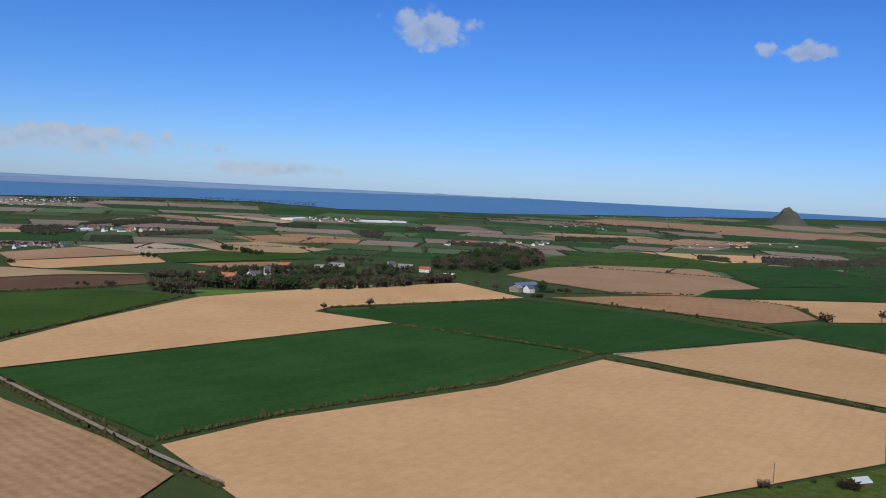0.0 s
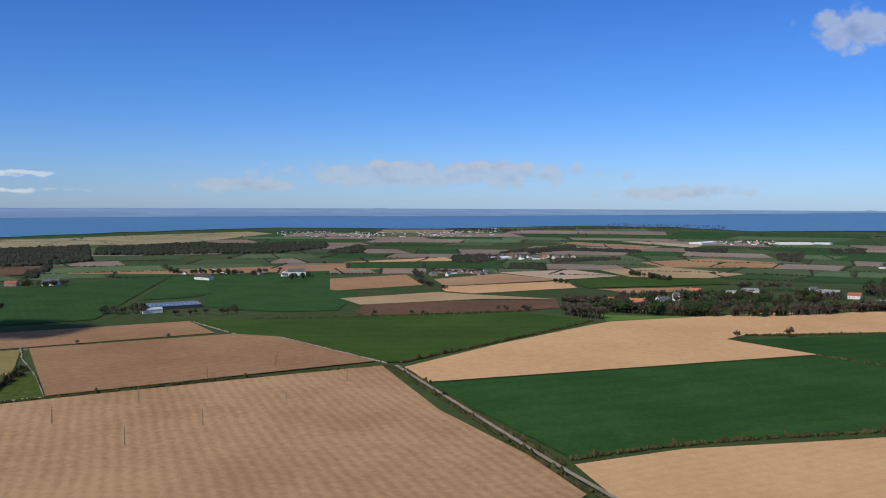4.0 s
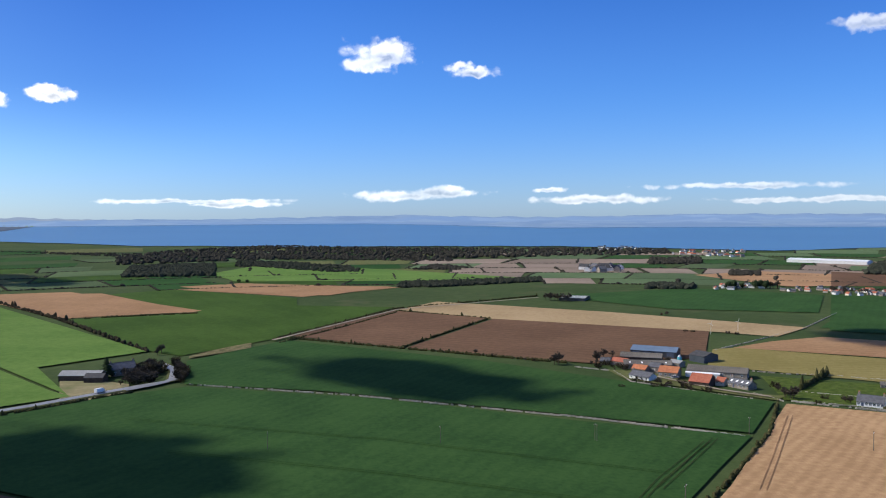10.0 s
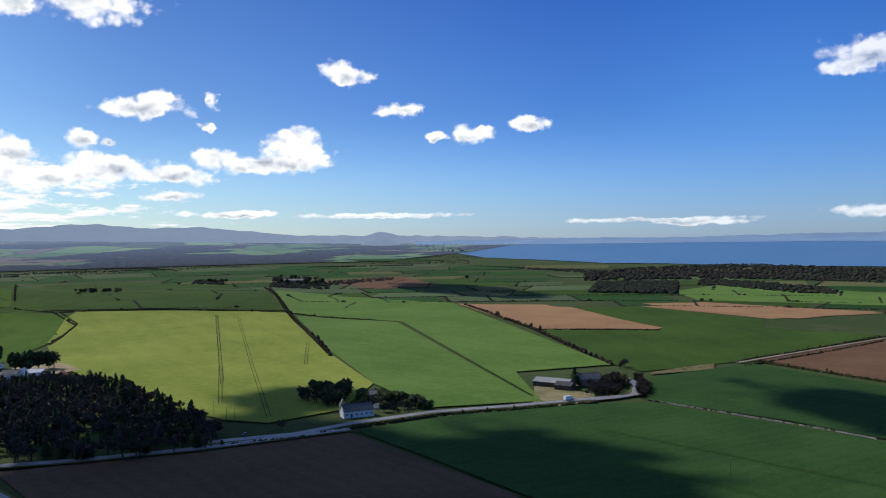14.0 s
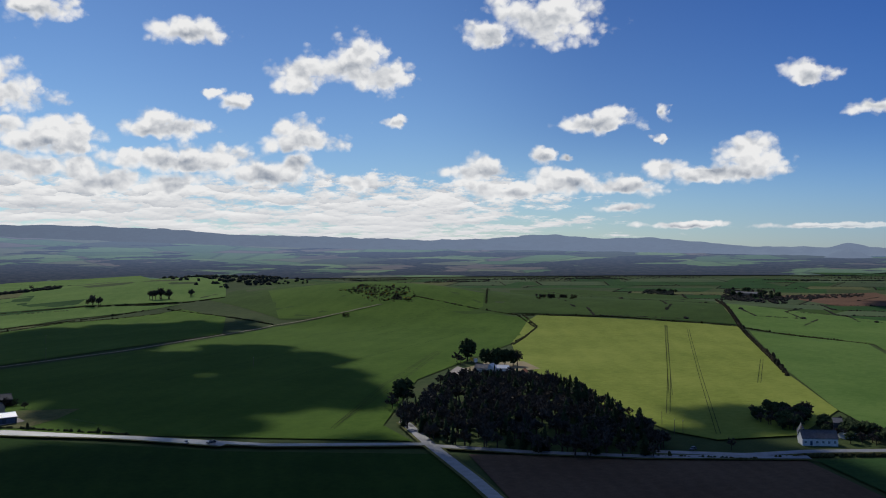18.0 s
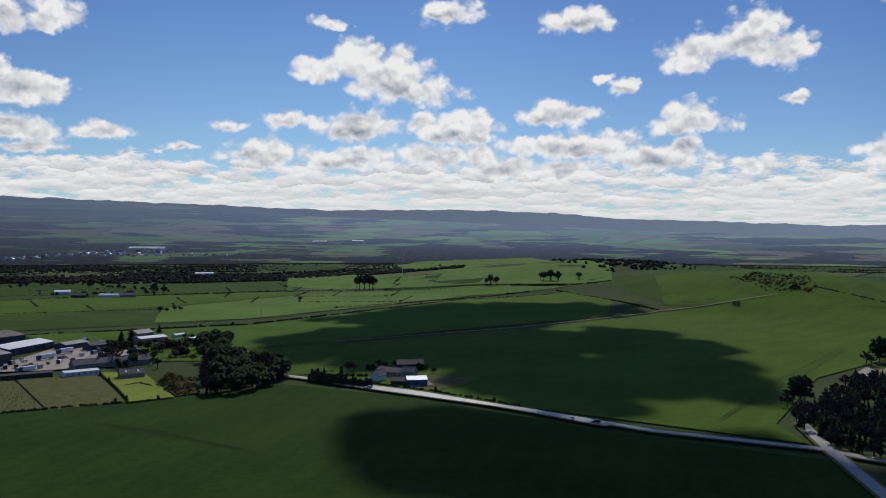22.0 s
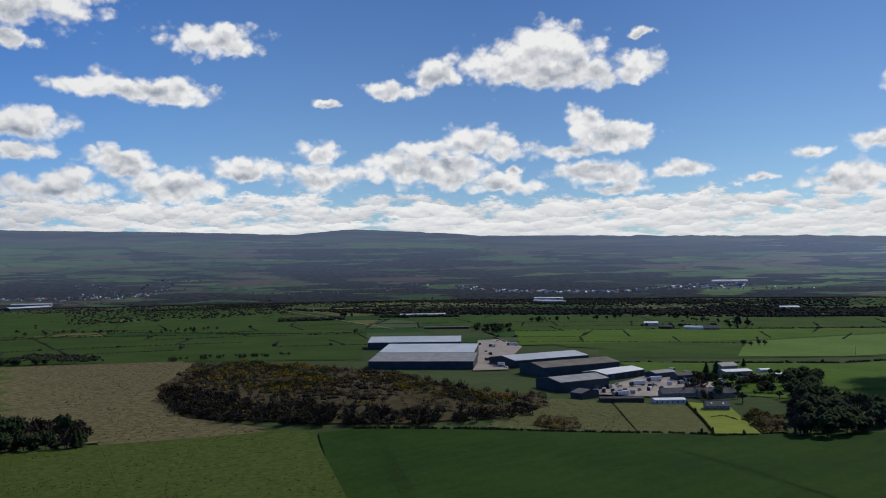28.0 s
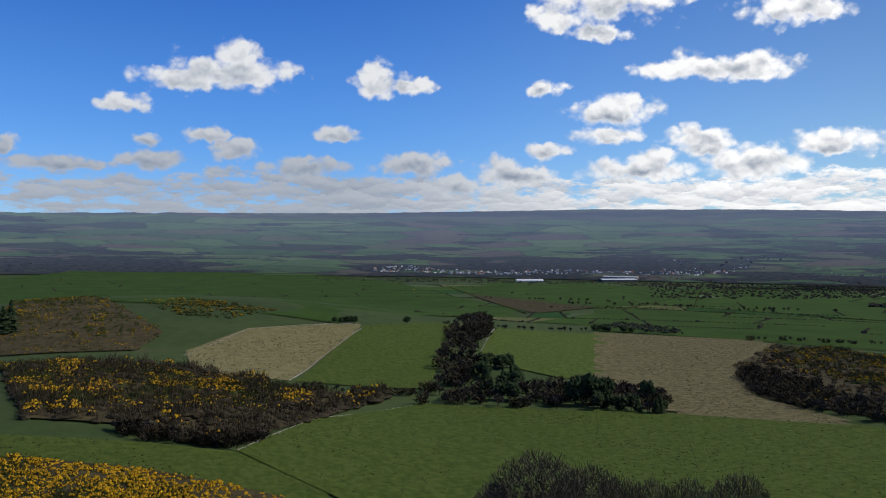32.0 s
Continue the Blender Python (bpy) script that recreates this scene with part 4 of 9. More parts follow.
field("brown", [(-379, 568), (-397, 613), (-325, 691), (-263, 729), (-239, 674), (-262, 646), (-357, 551)])
field("straw", [(-444, 641), (-389, 736), (-369, 733), (-261, 736), (-328, 699), (-401, 609)])
field("tan", [(-412, 780), (-318, 913), (-281, 843), (-353, 739), (-387, 744)])
field("brown_pink", [(-460, 856), (-423, 965), (-327, 922), (-411, 789)])
field("tan_pale", [(-433, 979), (-365, 1070), (-280, 1006), (-327, 922)])
field("straw", [(-332, 1086), (-261, 1181), (-148, 1116), (-177, 1029), (-266, 1000)])
field("brown_light", [(-259, 840), (-182, 903), (-156, 878), (-217, 817)])
field("green", [(-310, 911), (-274, 984), (-168, 1011), (-144, 969), (-270, 845)])
field("brown_light", [(-571, 801), (-520, 894), (-438, 790), (-490, 688)])
field("green_crop", [(-846, 455), (-783, 570), (-761, 743), (-610, 544), (-525, 433), (-596, 320)])
field("green_crop", [(-749, 732), (-697, 809), (-589, 666), (-569, 578), (-595, 538)])
field("tan", [(-713, 1021), (-632, 1213), (-576, 1143)])
field("brown_light", [(-320, 1263), (-243, 1406), (-130, 1358), (-119, 1245), (-268, 1176)])
field("brown_pink", [(-632, 1738), (-600, 1793), (-393, 1720), (-405, 1598)])
field("tan_pale", [(-522, 1862), (-482, 1897), (-324, 1801), (-327, 1708)])
field("dune", [(-1469, 876), (-1689, 1128), (-1642, 1466), (-1553, 1803), (-1426, 1749), (-1309, 1330), (-1406, 1106)])
field("brown", [(-1160, 624), (-971, 792), (-979, 713), (-919, 653), (-937, 504)])
field("brown_light", [(-910, 684), (-809, 822), (-687, 999), (-552, 993), (-751, 763)])
field("brown_pink", [(205, 2253), (569, 2862), (1107, 2894), (1505, 2836), (1151, 2165), (783, 2240), (568, 2433)])
field("tan", [(327, 1389), (587, 1445), (559, 1331), (416, 1230)])
field("brown_pink", [(181, 1723), (270, 1852), (476, 1818), (799, 1912), (460, 1628)])
field("straw", [(194, 1852), (458, 1898), (481, 1840), (239, 1807)])
field("brown_light", [(-1053, -272), (-1078, -226), (-1018, -6), (-914, -77), (-959, -177)])
field("brown_light", [(-915, -302), (-785, -182), (-754, -249)])
field("green_pale", [(-1276, -283), (-1521, -234), (-1319, -8), (-1107, 190), (-1101, -6), (-1122, -215)])
field("brown_light", [(-1133, 412), (-1190, 527), (-1001, 725), (-930, 658), (-945, 456)])
field("green_crop", [(-881, 157), (-945, 340), (-847, 448), (-701, 366), (-748, 248)])
field("green_crop", [(-700, 388), (-636, 500), (-560, 440), (-612, 321)])


# ------------------------------------------------------------------ small builders
def lump(verts, faces, c, rx, ry, rz, rng, sides=6):
    """A rough clump: a low, uneven double cone added to the lists."""
    o = len(verts)
    x, y, z = c
    t = rng.uniform(0, 6.28)
    for ring, (k, h) in enumerate(((0.78, 0.12), (1.0, 0.5), (0.62, 0.86))):
        for i in range(sides):
            a = t + (i + ring * 0.5) * 6.2832 / sides
            w = k * rng.uniform(0.75, 1.2)
            verts.append((x + rx * w * math.cos(a), y + ry * w * math.sin(a), z + rz * h * rng.uniform(0.85, 1.12)))
    verts.append((x + rx * rng.uniform(-0.2, 0.2), y + ry * rng.uniform(-0.2, 0.2), z + rz * rng.uniform(0.92, 1.1)))
    for ring in range(2):
        for i in range(sides):
            j = (i + 1) % sides
            a, b = o + ring * sides, o + (ring + 1) * sides
            faces.append((a + i, a + j, b + i))
            faces.append((a + j, b + j, b + i))
    for i in range(sides):
        faces.append((o + 2 * sides + i, o + 2 * sides + (i + 1) % sides, o + 3 * sides))


def stick(verts, faces, a, b, ra, rb, sides=5):
    a, b = Vector(a), Vector(b)
    ax = (b - a).normalized()
    u = ax.orthogonal().normalized()
    v = ax.cross(u)
    o = len(verts)
    for p, r in ((a, ra), (b, rb)):
        for i in range(sides):
            t = 6.2832 * i / sides
            verts.append(tuple(p + (u * math.cos(t) + v * math.sin(t)) * r))
    for i in range(sides):
        j = (i + 1) % sides
        faces.append((o + i, o + j, o + sides + j, o + sides + i))


def sliver(verts, faces, a, d, length, width, rng):
    """One thin bent twig: two long triangles."""
    d = d.normalized()
    s = d.cross(Vector((rng.uniform(-1, 1), rng.uniform(-1, 1), rng.uniform(-1, 1)))).normalized() * width
    m = a + d * length * 0.5 + Vector((0, 0, length * rng.uniform(-0.08, 0.12)))
    e = a + d * length + Vector((0, 0, length * rng.uniform(-0.1, 0.2)))
    o = len(verts)
    verts += [tuple(a - s * 0.6), tuple(a + s * 0.6), tuple(m + s), tuple(m - s), tuple(e)]
    faces += [(o, o + 1, o + 2, o + 3), (o + 3, o + 2, o + 4)]


def spray(verts, faces, x, y, z, k, rng):
    """A small spiked head of blossom: a crooked four-sided spire."""
    o, t = len(verts), rng.uniform(0, 6.28)
    for i in range(4):
        w = k * rng.uniform(0.6, 1.3)
        verts.append((x + w * math.cos(t + i * 1.57), y + w * math.sin(t + i * 1.57), z + k * rng.uniform(-0.4, 0.5)))
    verts.append((x + k * rng.uniform(-0.4, 0.4), y + k * rng.uniform(-0.4, 0.4), z + k * 1.1))
    faces.extend((o + i, o + (i + 1) % 4, o + 4) for i in range(4))


def tuft(verts, faces, x, y, z, w, h, rng):
    """A far crown: two crooked rings and a tip."""
    o, t = len(verts), rng.uniform(0, 6.28)
    for k, up in ((0.95, 0.15), (0.85, 0.68)):
        for i in range(4):
            a, q = t + (i + up) * 1.5708, w * k * rng.uniform(0.75, 1.25)
            verts.append((x + q * math.cos(a), y + q * math.sin(a), z + h * up * rng.uniform(0.85, 1.15)))
    verts.append((x + w * rng.uniform(-0.3, 0.3), y + w * rng.uniform(-0.3, 0.3), z + h * rng.uniform(0.9, 1.1)))
    for i in range(4):
        j = (i + 1) % 4
        faces.extend(((o + i, o + j, o + 4 + i), (o + j, o + 4 + j, o + 4 + i), (o + 4 + i, o + 4 + j, o + 8)))


def path_points(points, step):
    """Even steps along a line of the plan, with the direction at each."""
    for (x0, y0), (x1, y1) in zip(points, points[1:]):
        d = math.hypot(x1 - x0, y1 - y0)
        n = max(1, int(d / step))
        for i in range(n):
            k = i / n
            yield x0 + (x1 - x0) * k, y0 + (y1 - y0) * k, (x1 - x0) / d, (y1 - y0) / d


def inside(x, y, poly):
    c = False
    for (x0, y0), (x1, y1) in zip(poly, poly[1:] + poly[:1]):
        if (y0 > y) != (y1 > y) and x < (x1 - x0) * (y - y0) / (y1 - y0) + x0:
            c = not c
    return c


def shrink(x, y):
    """The far land is drawn closer than it lies: what stands on it is smaller in step."""
    return max(0.42, 1 - max(0.0, math.hypot(x, y) - 1300) / 2600)


def scatter(poly, count, rng):
    xs, ys = [p[0] for p in poly], [p[1] for p in poly]
    made = 0
    for _ in range(count * 30):
        x, y = rng.uniform(min(xs), max(xs)), rng.uniform(min(ys), max(ys))
        if inside(x, y, poly):
            made += 1
            yield x, y
            if made == count:
                return


SEEDS = itertools.count(11)


def fresh():
    return random.Random(next(SEEDS))


def hedge(points, high=1.7, wide=1.1, gaps=0.1, label="clipped dark hawthorn hedge along a field edge", stuff=HEDGE):
    rng = fresh()
    verts, faces = [], []
    far = math.hypot(*points[0])
    step = 0.8 if far < 700 else 2.0
    hole = 0
    for x, y, dx, dy in path_points(points, step):
        hole = hole - 1 if hole > 0 else (rng.randint(1, 4) if rng.random() < gaps else 0)
        if hole:
            continue
        o = rng.uniform(-0.35, 0.35)
        tall = high * rng.uniform(0.7, 1.25) * (1.9 if rng.random() < 0.03 else 1)
        lump(verts, faces, (x - dy * o, y + dx * o, terrain(x, y) - 0.1), wide * step * 0.5 + 0.55, wide * step * 0.3 + 0.55, tall, rng, 5)
    ob = new("hedge", from_lists("hedge", verts, faces, stuff, False))
    return tagged(ob, label, "hedge", "field hedges")


def scrub(points):
    hedge(points, 3.2, 1.5, 0.18, "overgrown hedge of bare bushes beside a field", SCRUB)


def wall(points):
    """A drystone dyke: uneven stones in two courses with a rough cope."""
    rng = fresh()
    verts, faces = [], []
    for x, y, dx, dy in path_points(points, 1.3):
        z = terrain(x, y) + 0.1
        if rng.random() < 0.24:
            continue
        for level in (0, 1):
            h0, h1 = level * 0.3, level * 0.3 + rng.uniform(0.22, 0.42)
            w, l, o = rng.uniform(0.17, 0.28), rng.uniform(0.55, 0.75), len(verts)
            for h in (h0, h1):
                for a, b in ((-l, -w), (l, -w), (l, w), (-l, w)):
                    k = 1 if h == h0 else 0.85
                    verts.append((x + dx * a - dy * b * k, y + dy * a + dx * b * k, z + h))
            faces += [(o, o + 1, o + 5, o + 4), (o + 1, o + 2, o + 6, o + 5), (o + 2, o + 3, o + 7, o + 6), (o + 3, o, o + 4, o + 7), (o + 4, o + 5, o + 6, o + 7)]
        if rng.random() < 0.25:
            lump(verts, faces, (x + rng.uniform(-1, 1), y + rng.uniform(-1, 1), z), 0.5, 0.5, 0.8, rng, 5)
    ob = new("stone_wall", from_lists("stone_wall", verts, faces, STONE, False))
    return tagged(ob, "low drystone wall of pale weathered field stones", "wall", "field walls")


def fence(points):
    ob = new("fence")
    post = None
    rows = list(path_points(points, 4.0))
    for x, y, dx, dy in rows:
        if post is None:
            v, f = [], []
            stick(v, f, (0, 0, 0), (0, 0, 1.25), 0.09, 0.07)
            post = from_lists("post", v, f, POST, False)
        p = new("post", post)
        p.location, p.parent = (x, y, terrain(x, y)), ob
    for h in (0.5, 1.05):
        v, f = [], []
        for (x0, y0, _, _), (x1, y1, _, _) in zip(rows, rows[1:]):
            stick(v, f, (x0, y0, terrain(x0, y0) + h), (x1, y1, terrain(x1, y1) + h), 0.02, 0.02, 3)
        w = new("wire", from_lists("wire", v, f, POST, False))
        w.parent = ob
    return tagged(ob, "wooden post and wire stock fence across the grass", "fence")


ROADS = itertools.count(1)


def ribbon(name, points, width, lift, material, label, category):
    verts, faces = [], []
    rows = list(path_points(points, 12.0)) + [(*points[-1], 0, 0)]
    rows[-1] = (*points[-1], rows[-2][2], rows[-2][3])
    for x, y, dx, dy in rows:
        for s in (-0.5, 0.5):
            px, py = x - dy * width * s, y + dx * width * s
            verts.append((px, py, terrain(x, y) + lift))
    for i in range(len(rows) - 1):
        faces.append((2 * i, 2 * i + 2, 2 * i + 3, 2 * i + 1))
    return tagged(new(name, from_lists(name, verts, faces, material)), label, category, kind="structure")


def road(points):
    n = next(ROADS)
    ribbon(f"verge_{n}", points, 8.2, 1.1 + 0.012 * n, LAND["rough_green"], "rough grass verge beside the road", "verge")
    ribbon(f"road_{n}", points, 5.4, 1.25 + 0.012 * n, ASPHALT, "grey asphalt country road between hedges", "road")


def track(points, wide=3.2):
    n = next(ROADS)
    ribbon(f"track_{n}", points, wide, 1.2, DIRT, "pale stony farm track", "track")


RUT = mat("wheel_rut", (0.02, 0.028, 0.01), (0.04, 0.046, 0.018), 0.3, 1, spec=0.05)


def tramlines(points, worn=None):
    """A pair of wheel tracks worn through the crop."""
    n = next(ROADS)
    for q in (-1, 1):
        rows = list(path_points(points, 20.0))
        side = [(x - dy * q, y + dx * q) for x, y, dx, dy in rows] + [(points[-1][0] - rows[-1][3] * q, points[-1][1] + rows[-1][2] * q)]
        ribbon(f"tramline_{n}_{'a' if q < 0 else 'b'}", side, 0.3, 0.95, worn or RUT, "wheel track worn through the crop", "track")


hedge([(-93, 275), (-71, 302), (-43, 330), (27, 386), (88, 464)])
hedge([(-237, 388), (-163, 323), (-114, 279), (-85, 252), (-60, 235)])
hedge([(-227, 386), (-158, 324), (-112, 284), (-93, 268)])
hedge([(-30, 535), (34, 505), (89, 469)])
hedge([(-78, 594), (2, 648), (68, 695)])
hedge([(91, 456), (139, 423), (202, 368)])
wall([(102, 472), (166, 509), (242, 558)])
hedge([(92, 707), (189, 654), (246, 568), (284, 522)])
hedge([(105, 751), (182, 782), (243, 790)])
hedge([(281, 776), (319, 727), (303, 660)])
wall([(-452, 461), (-372, 426), (-350, 436), (-241, 394)])
hedge([(-238, 388), (-265, 349), (-299, 303), (-332, 247), (-358, 217)])
hedge([(-235, 399), (-207, 530), (-191, 614)])
wall([(-458, 323), (-420, 374), (-373, 428)])
hedge([(-421, 489), (-344, 557), (-260, 639)])
hedge([(-223, 76), (-266, 109), (-321, 148), (-371, 175)])
wall([(-361, 72), (-340, 104), (-319, 138)])
hedge([(-600, -89), (-682, -48), (-784, 1), (-881, 151)])
hedge([(-582, -82), (-658, -43), (-753, 1)])
hedge([(-549, 1), (-614, 34), (-694, 76)])
hedge([(-604, -78), (-544, 12), (-486, 101)])
hedge([(-697, 81), (-761, 1)])
wall([(-521, 204), (-610, 307), (-700, 382)])
wall([(-444, -110), (-409, -21), (-353, 84), (-321, 137)])
wall([(-461, 326), (-429, 304), (-387, 281), (-335, 248)])
wall([(-339, 246), (-356, 213), (-377, 184)])
wall([(-422, 253), (-394, 276)])
hedge([(-644, -831), (-721, -751), (-783, -628), (-752, -455)])
scrub([(-1049, -871), (-806, -646), (-543, -394)])
scrub([(-968, -482), (-739, -296), (-553, -164)])
hedge([(-735, -294), (-769, -181)])
hedge([(-268, -258), (-296, -233), (-324, -222), (-361, -200), (-392, -167), (-428, -133)])
hedge([(-642, -845), (-588, -746), (-477, -642)])
hedge([(32, -1038), (-155, -1201), (-279, -1273)])
hedge([(-300, -1252), (-333, -1099), (-360, -975)])
hedge([(-576, -998), (-634, -845), (-580, -738), (-479, -648)])
hedge([(-637, -837), (-733, -736), (-784, -623)])
hedge([(-1085, -1550), (-645, -929)])
scrub([(-1183, -994), (-784, -623), (-515, -370)])
hedge([(25, -529), (-40, -479), (-86, -430)])
hedge([(297, -766), (109, -857), (-152, -1181), (-315, -1228)])
hedge([(318, -1254), (62, -1376), (-201, -1362), (-392, -1269)])
hedge([(302, -371), (231, -411), (124, -457)])
hedge([(1226, -681), (996, -834), (781, -994)])
hedge([(1695, -1221), (1466, -1411)])
hedge([(593, -1094), (351, -1241), (119, -1369)])
wall([(600, -15), (689, -67), (742, -173)])
wall([(713, -167), (612, -118), (524, -76)])
wall([(337, -29), (407, -73), (464, -143)])
wall([(632, -247), (802, -329)])
hedge([(1143, -683), (1586, -1165), (1696, -1640)])
hedge([(1196, -612), (1137, -836), (866, -922)])
hedge([(1929, -663), (1099, -499)])
hedge([(1609, -1166), (1165, -832)])
fence([(388, -269), (283, -206)])
fence([(-45, -538), (-86, -443)])
road([(-273, -263), (-302, -237), (-330, -226), (-368, -203), (-400, -170), (-437, -136), (-453, -121), (-484, -128), (-504, -142)])
road([(-195, -329), (-226, -293), (-262, -260), (-320, -220)])
road([(-212, -382), (-196, -327), (-181, -269), (-169, -229), (-158, -195)])
road([(47, -534), (-33, -472), (-86, -418), (-117, -382)])
road([(15, -505), (-82, -424), (-134, -370), (-198, -330)])
track([(22, -706), (-155, -806), (-357, -967), (-515, -984)])
track([(1674, -1611), (1170, -1318), (777, -1060)])
track([(-592, -88), (-672, -48), (-770, 1), (-858, 147)])


# ------------------------------------------------------------------ trees and bushes
TREES = {}


def make_bare(seed, twigs, detail):
    rng = random.Random(seed)
    tv, tf, cv, cf = [], [], [], []
    top = Vector((rng.uniform(-0.03, 0.03), rng.uniform(-0.03, 0.03), 0.34))
    stick(tv, tf, (0, 0, -0.03), top, 0.032, 0.024, 7)
    tips = []

    def grow(p, d, length, r, level):
        e = p + d * length
        stick(tv, tf, p, e, r, r * 0.6, 5 if level < 2 else 3)
        if level >= detail:
            tips.append((e, d))
            return
        for _ in range(rng.randint(2, 4)):
            n = (d + Vector((rng.uniform(-1, 1), rng.uniform(-1, 1), rng.uniform(-0.45, 0.6))) * 0.75).normalized()
            grow(p + d * length * rng.uniform(0.55, 1.0), n, length * rng.uniform(0.6, 0.85), r * 0.55, level + 1)

    dome = twigs > 2500
    for i in range(11 if dome else 6):
        a = i * (2.4 if dome else 1.05) + rng.uniform(-0.3, 0.3)
        d = Vector((math.cos(a) * 0.75, math.sin(a) * 0.75, rng.uniform(0.3, 1.5) if dome else rng.uniform(0.45, 1.1))).normalized()
        grow(top * rng.uniform(0.72, 1.0), d, rng.uniform(0.17, 0.24), 0.014, 1)
    if not dome:
        grow(top, Vector((0, 0, 1)), 0.24, 0.018, 1)
    for i in range(twigs):
        e, d = rng.choice(tips)
        if dome and i % 5 < 3:
            d = Vector((rng.gauss(0, 1), rng.gauss(0, 1), abs(rng.gauss(0, 1)))).normalized()
            q = rng.uniform(0.55, 1.0) ** 0.5
            e = Vector((d.x * 0.4 * q, d.y * 0.4 * q, 0.55 + d.z * 0.4 * q))
            sliver(cv, cf, e, d + Vector((rng.uniform(-1, 1), rng.uniform(-1, 1), rng.uniform(-0.5, 1))) * 1.7, rng.uniform(0.025, 0.055), 0.002, rng)
            continue
        k = 0.25 if dome else 1.0
        q = (d * k + Vector((rng.uniform(-1, 1), rng.uniform(-1, 1), rng.uniform(-0.6, 0.9)))).normalized()
        sliver(cv, cf, e - d * rng.uniform(0, 0.12), q, rng.uniform(0.08, 0.19) * (0.5 if k < 1 else 1), rng.uniform(0.0015, 0.0034) * (1.3 if twigs > 2500 else 9 if twigs > 300 else 13), rng)
    return tv, tf, cv, cf


def make_conifer(seed, wide):
    rng = random.Random(seed)
    tv, tf, cv, cf = [], [], [], []
    stick(tv, tf, (0, 0, -0.03), (0, 0, 0.97), 0.02, 0.004, 6)
    for i in range(160):
        h = 0.1 + 0.88 * (i / 160) ** 0.9
        reach = wide * (1.02 - h) ** 0.75 * rng.uniform(0.55, 1.12)
        a = rng.uniform(0, 6.2832)
        d = Vector((math.cos(a), math.sin(a), rng.uniform(-0.35, 0.1)))
        p = Vector((0, 0, h))
        s = Vector((-math.sin(a), math.cos(a), 0)) * reach * 0.42
        o = len(cv)
        e = p + d * reach
        m = p + d * reach * 0.55
        cv += [tuple(p), tuple(m + s), tuple(e), tuple(m - s), tuple(m + Vector((0, 0, 0.045)))]
        cf += [(o, o + 1, o + 4), (o + 1, o + 2, o + 4), (o + 2, o + 3, o + 4), (o + 3, o, o + 4)]
    return tv, tf, cv, cf


def make_round(seed):
    rng = random.Random(seed)
    tv, tf, cv, cf = [], [], [], []
    stick(tv, tf, (0, 0, -0.03), (0, 0, 0.5), 0.03, 0.02, 6)
    for _ in range(5):
        a = rng.uniform(0, 6.28)
        stick(tv, tf, (0, 0, 0.3), (0.2 * math.cos(a), 0.2 * math.sin(a), 0.62), 0.015, 0.007, 4)
    for _ in range(84):
        d = Vector((rng.gauss(0, 1), rng.gauss(0, 1), rng.gauss(0, 1))).normalized() * rng.uniform(0.75, 1.1)
        spray(cv, cf, d.x * 0.33, d.y * 0.33, 0.56 + d.z * 0.36, rng.uniform(0.06, 0.12), rng)
    for _ in range(14):
        d = Vector((rng.gauss(0, 1), rng.gauss(0, 1), rng.gauss(0, 1))).normalized() * rng.uniform(0.4, 0.85)
        k = rng.uniform(0.1, 0.17)
        lump(cv, cf, (d.x * 0.31, d.y * 0.31, 0.56 + d.z * 0.33), k, k, k * 1.3, rng, 4)
    return tv, tf, cv, cf


def make_bush(seed):
    rng = random.Random(seed)
    tv, tf, cv, cf = [], [], [], []
    for _ in range(7):
        a = rng.uniform(0, 6.28)
        stick(tv, tf, (0, 0, -0.03), (0.45 * math.cos(a), 0.45 * math.sin(a), rng.uniform(0.5, 0.85)), 0.03, 0.01, 4)
    for _ in range(150):
        a, h = rng.uniform(0, 6.28), rng.uniform(0.05, 0.7)
        q = rng.uniform(0.1, 0.5)
        sliver(cv, cf, Vector((q * math.cos(a), q * math.sin(a), h)), Vector((math.cos(a), math.sin(a), rng.uniform(0.2, 1.4))), rng.uniform(0.15, 0.35), 0.035, rng)
    return tv, tf, cv, cf


def kind_of_tree(key, made, trunk_mat, crown_mat):
    tv, tf, cv, cf = made
    TREES[key] = (from_lists("trunk", tv, tf, trunk_mat, True), from_lists("crown", cv, cf, crown_mat, False))


for i in range(4):
    kind_of_tree(("bare", i), make_bare(20 + i, 430, 3), BARK, TWIGS)
    kind_of_tree(("sparse", i), make_bare(30 + i, 170, 2), BARK, TWIGS)
    kind_of_tree(("conifer", i), make_conifer(40 + i, 0.2 + 0.05 * i), BARK, NEEDLES)
for i in range(2):
    kind_of_tree(("round", i), make_round(60 + i), BARK, NEEDLES)
    kind_of_tree(("bush", i), make_bush(70 + i), BARK, SCRUB)
    kind_of_tree(("near", i), make_bare(90 + i, 9000, 4), BARK, TWIGS)

ARRAYS = {}
for pair in TREES.values():
    for mesh in pair:
        v = np.zeros(len(mesh.vertices) * 3, np.float32)
        mesh.vertices.foreach_get("co", v)
        l = np.zeros(len(mesh.loops), np.int32)
        mesh.loops.foreach_get("vertex_index", l)
        p = np.zeros(len(mesh.polygons), np.int32)
        mesh.polygons.foreach_get("loop_total", p)
        ARRAYS[mesh.name] = (v.reshape(-1, 3).astype(np.float64), l, p)
TREE_WORDS = {"bare": ("bare brown broadleaf tree with a fine twig crown", "tree"), "conifer": ("dark green pointed conifer", "tree"),
              "round": ("dark evergreen tree with a rounded crown", "tree"), "bush": ("bare brownish bush beside the field", "bush"),
              "near": ("large bare tree with spreading branches on the hillside", "tree")}
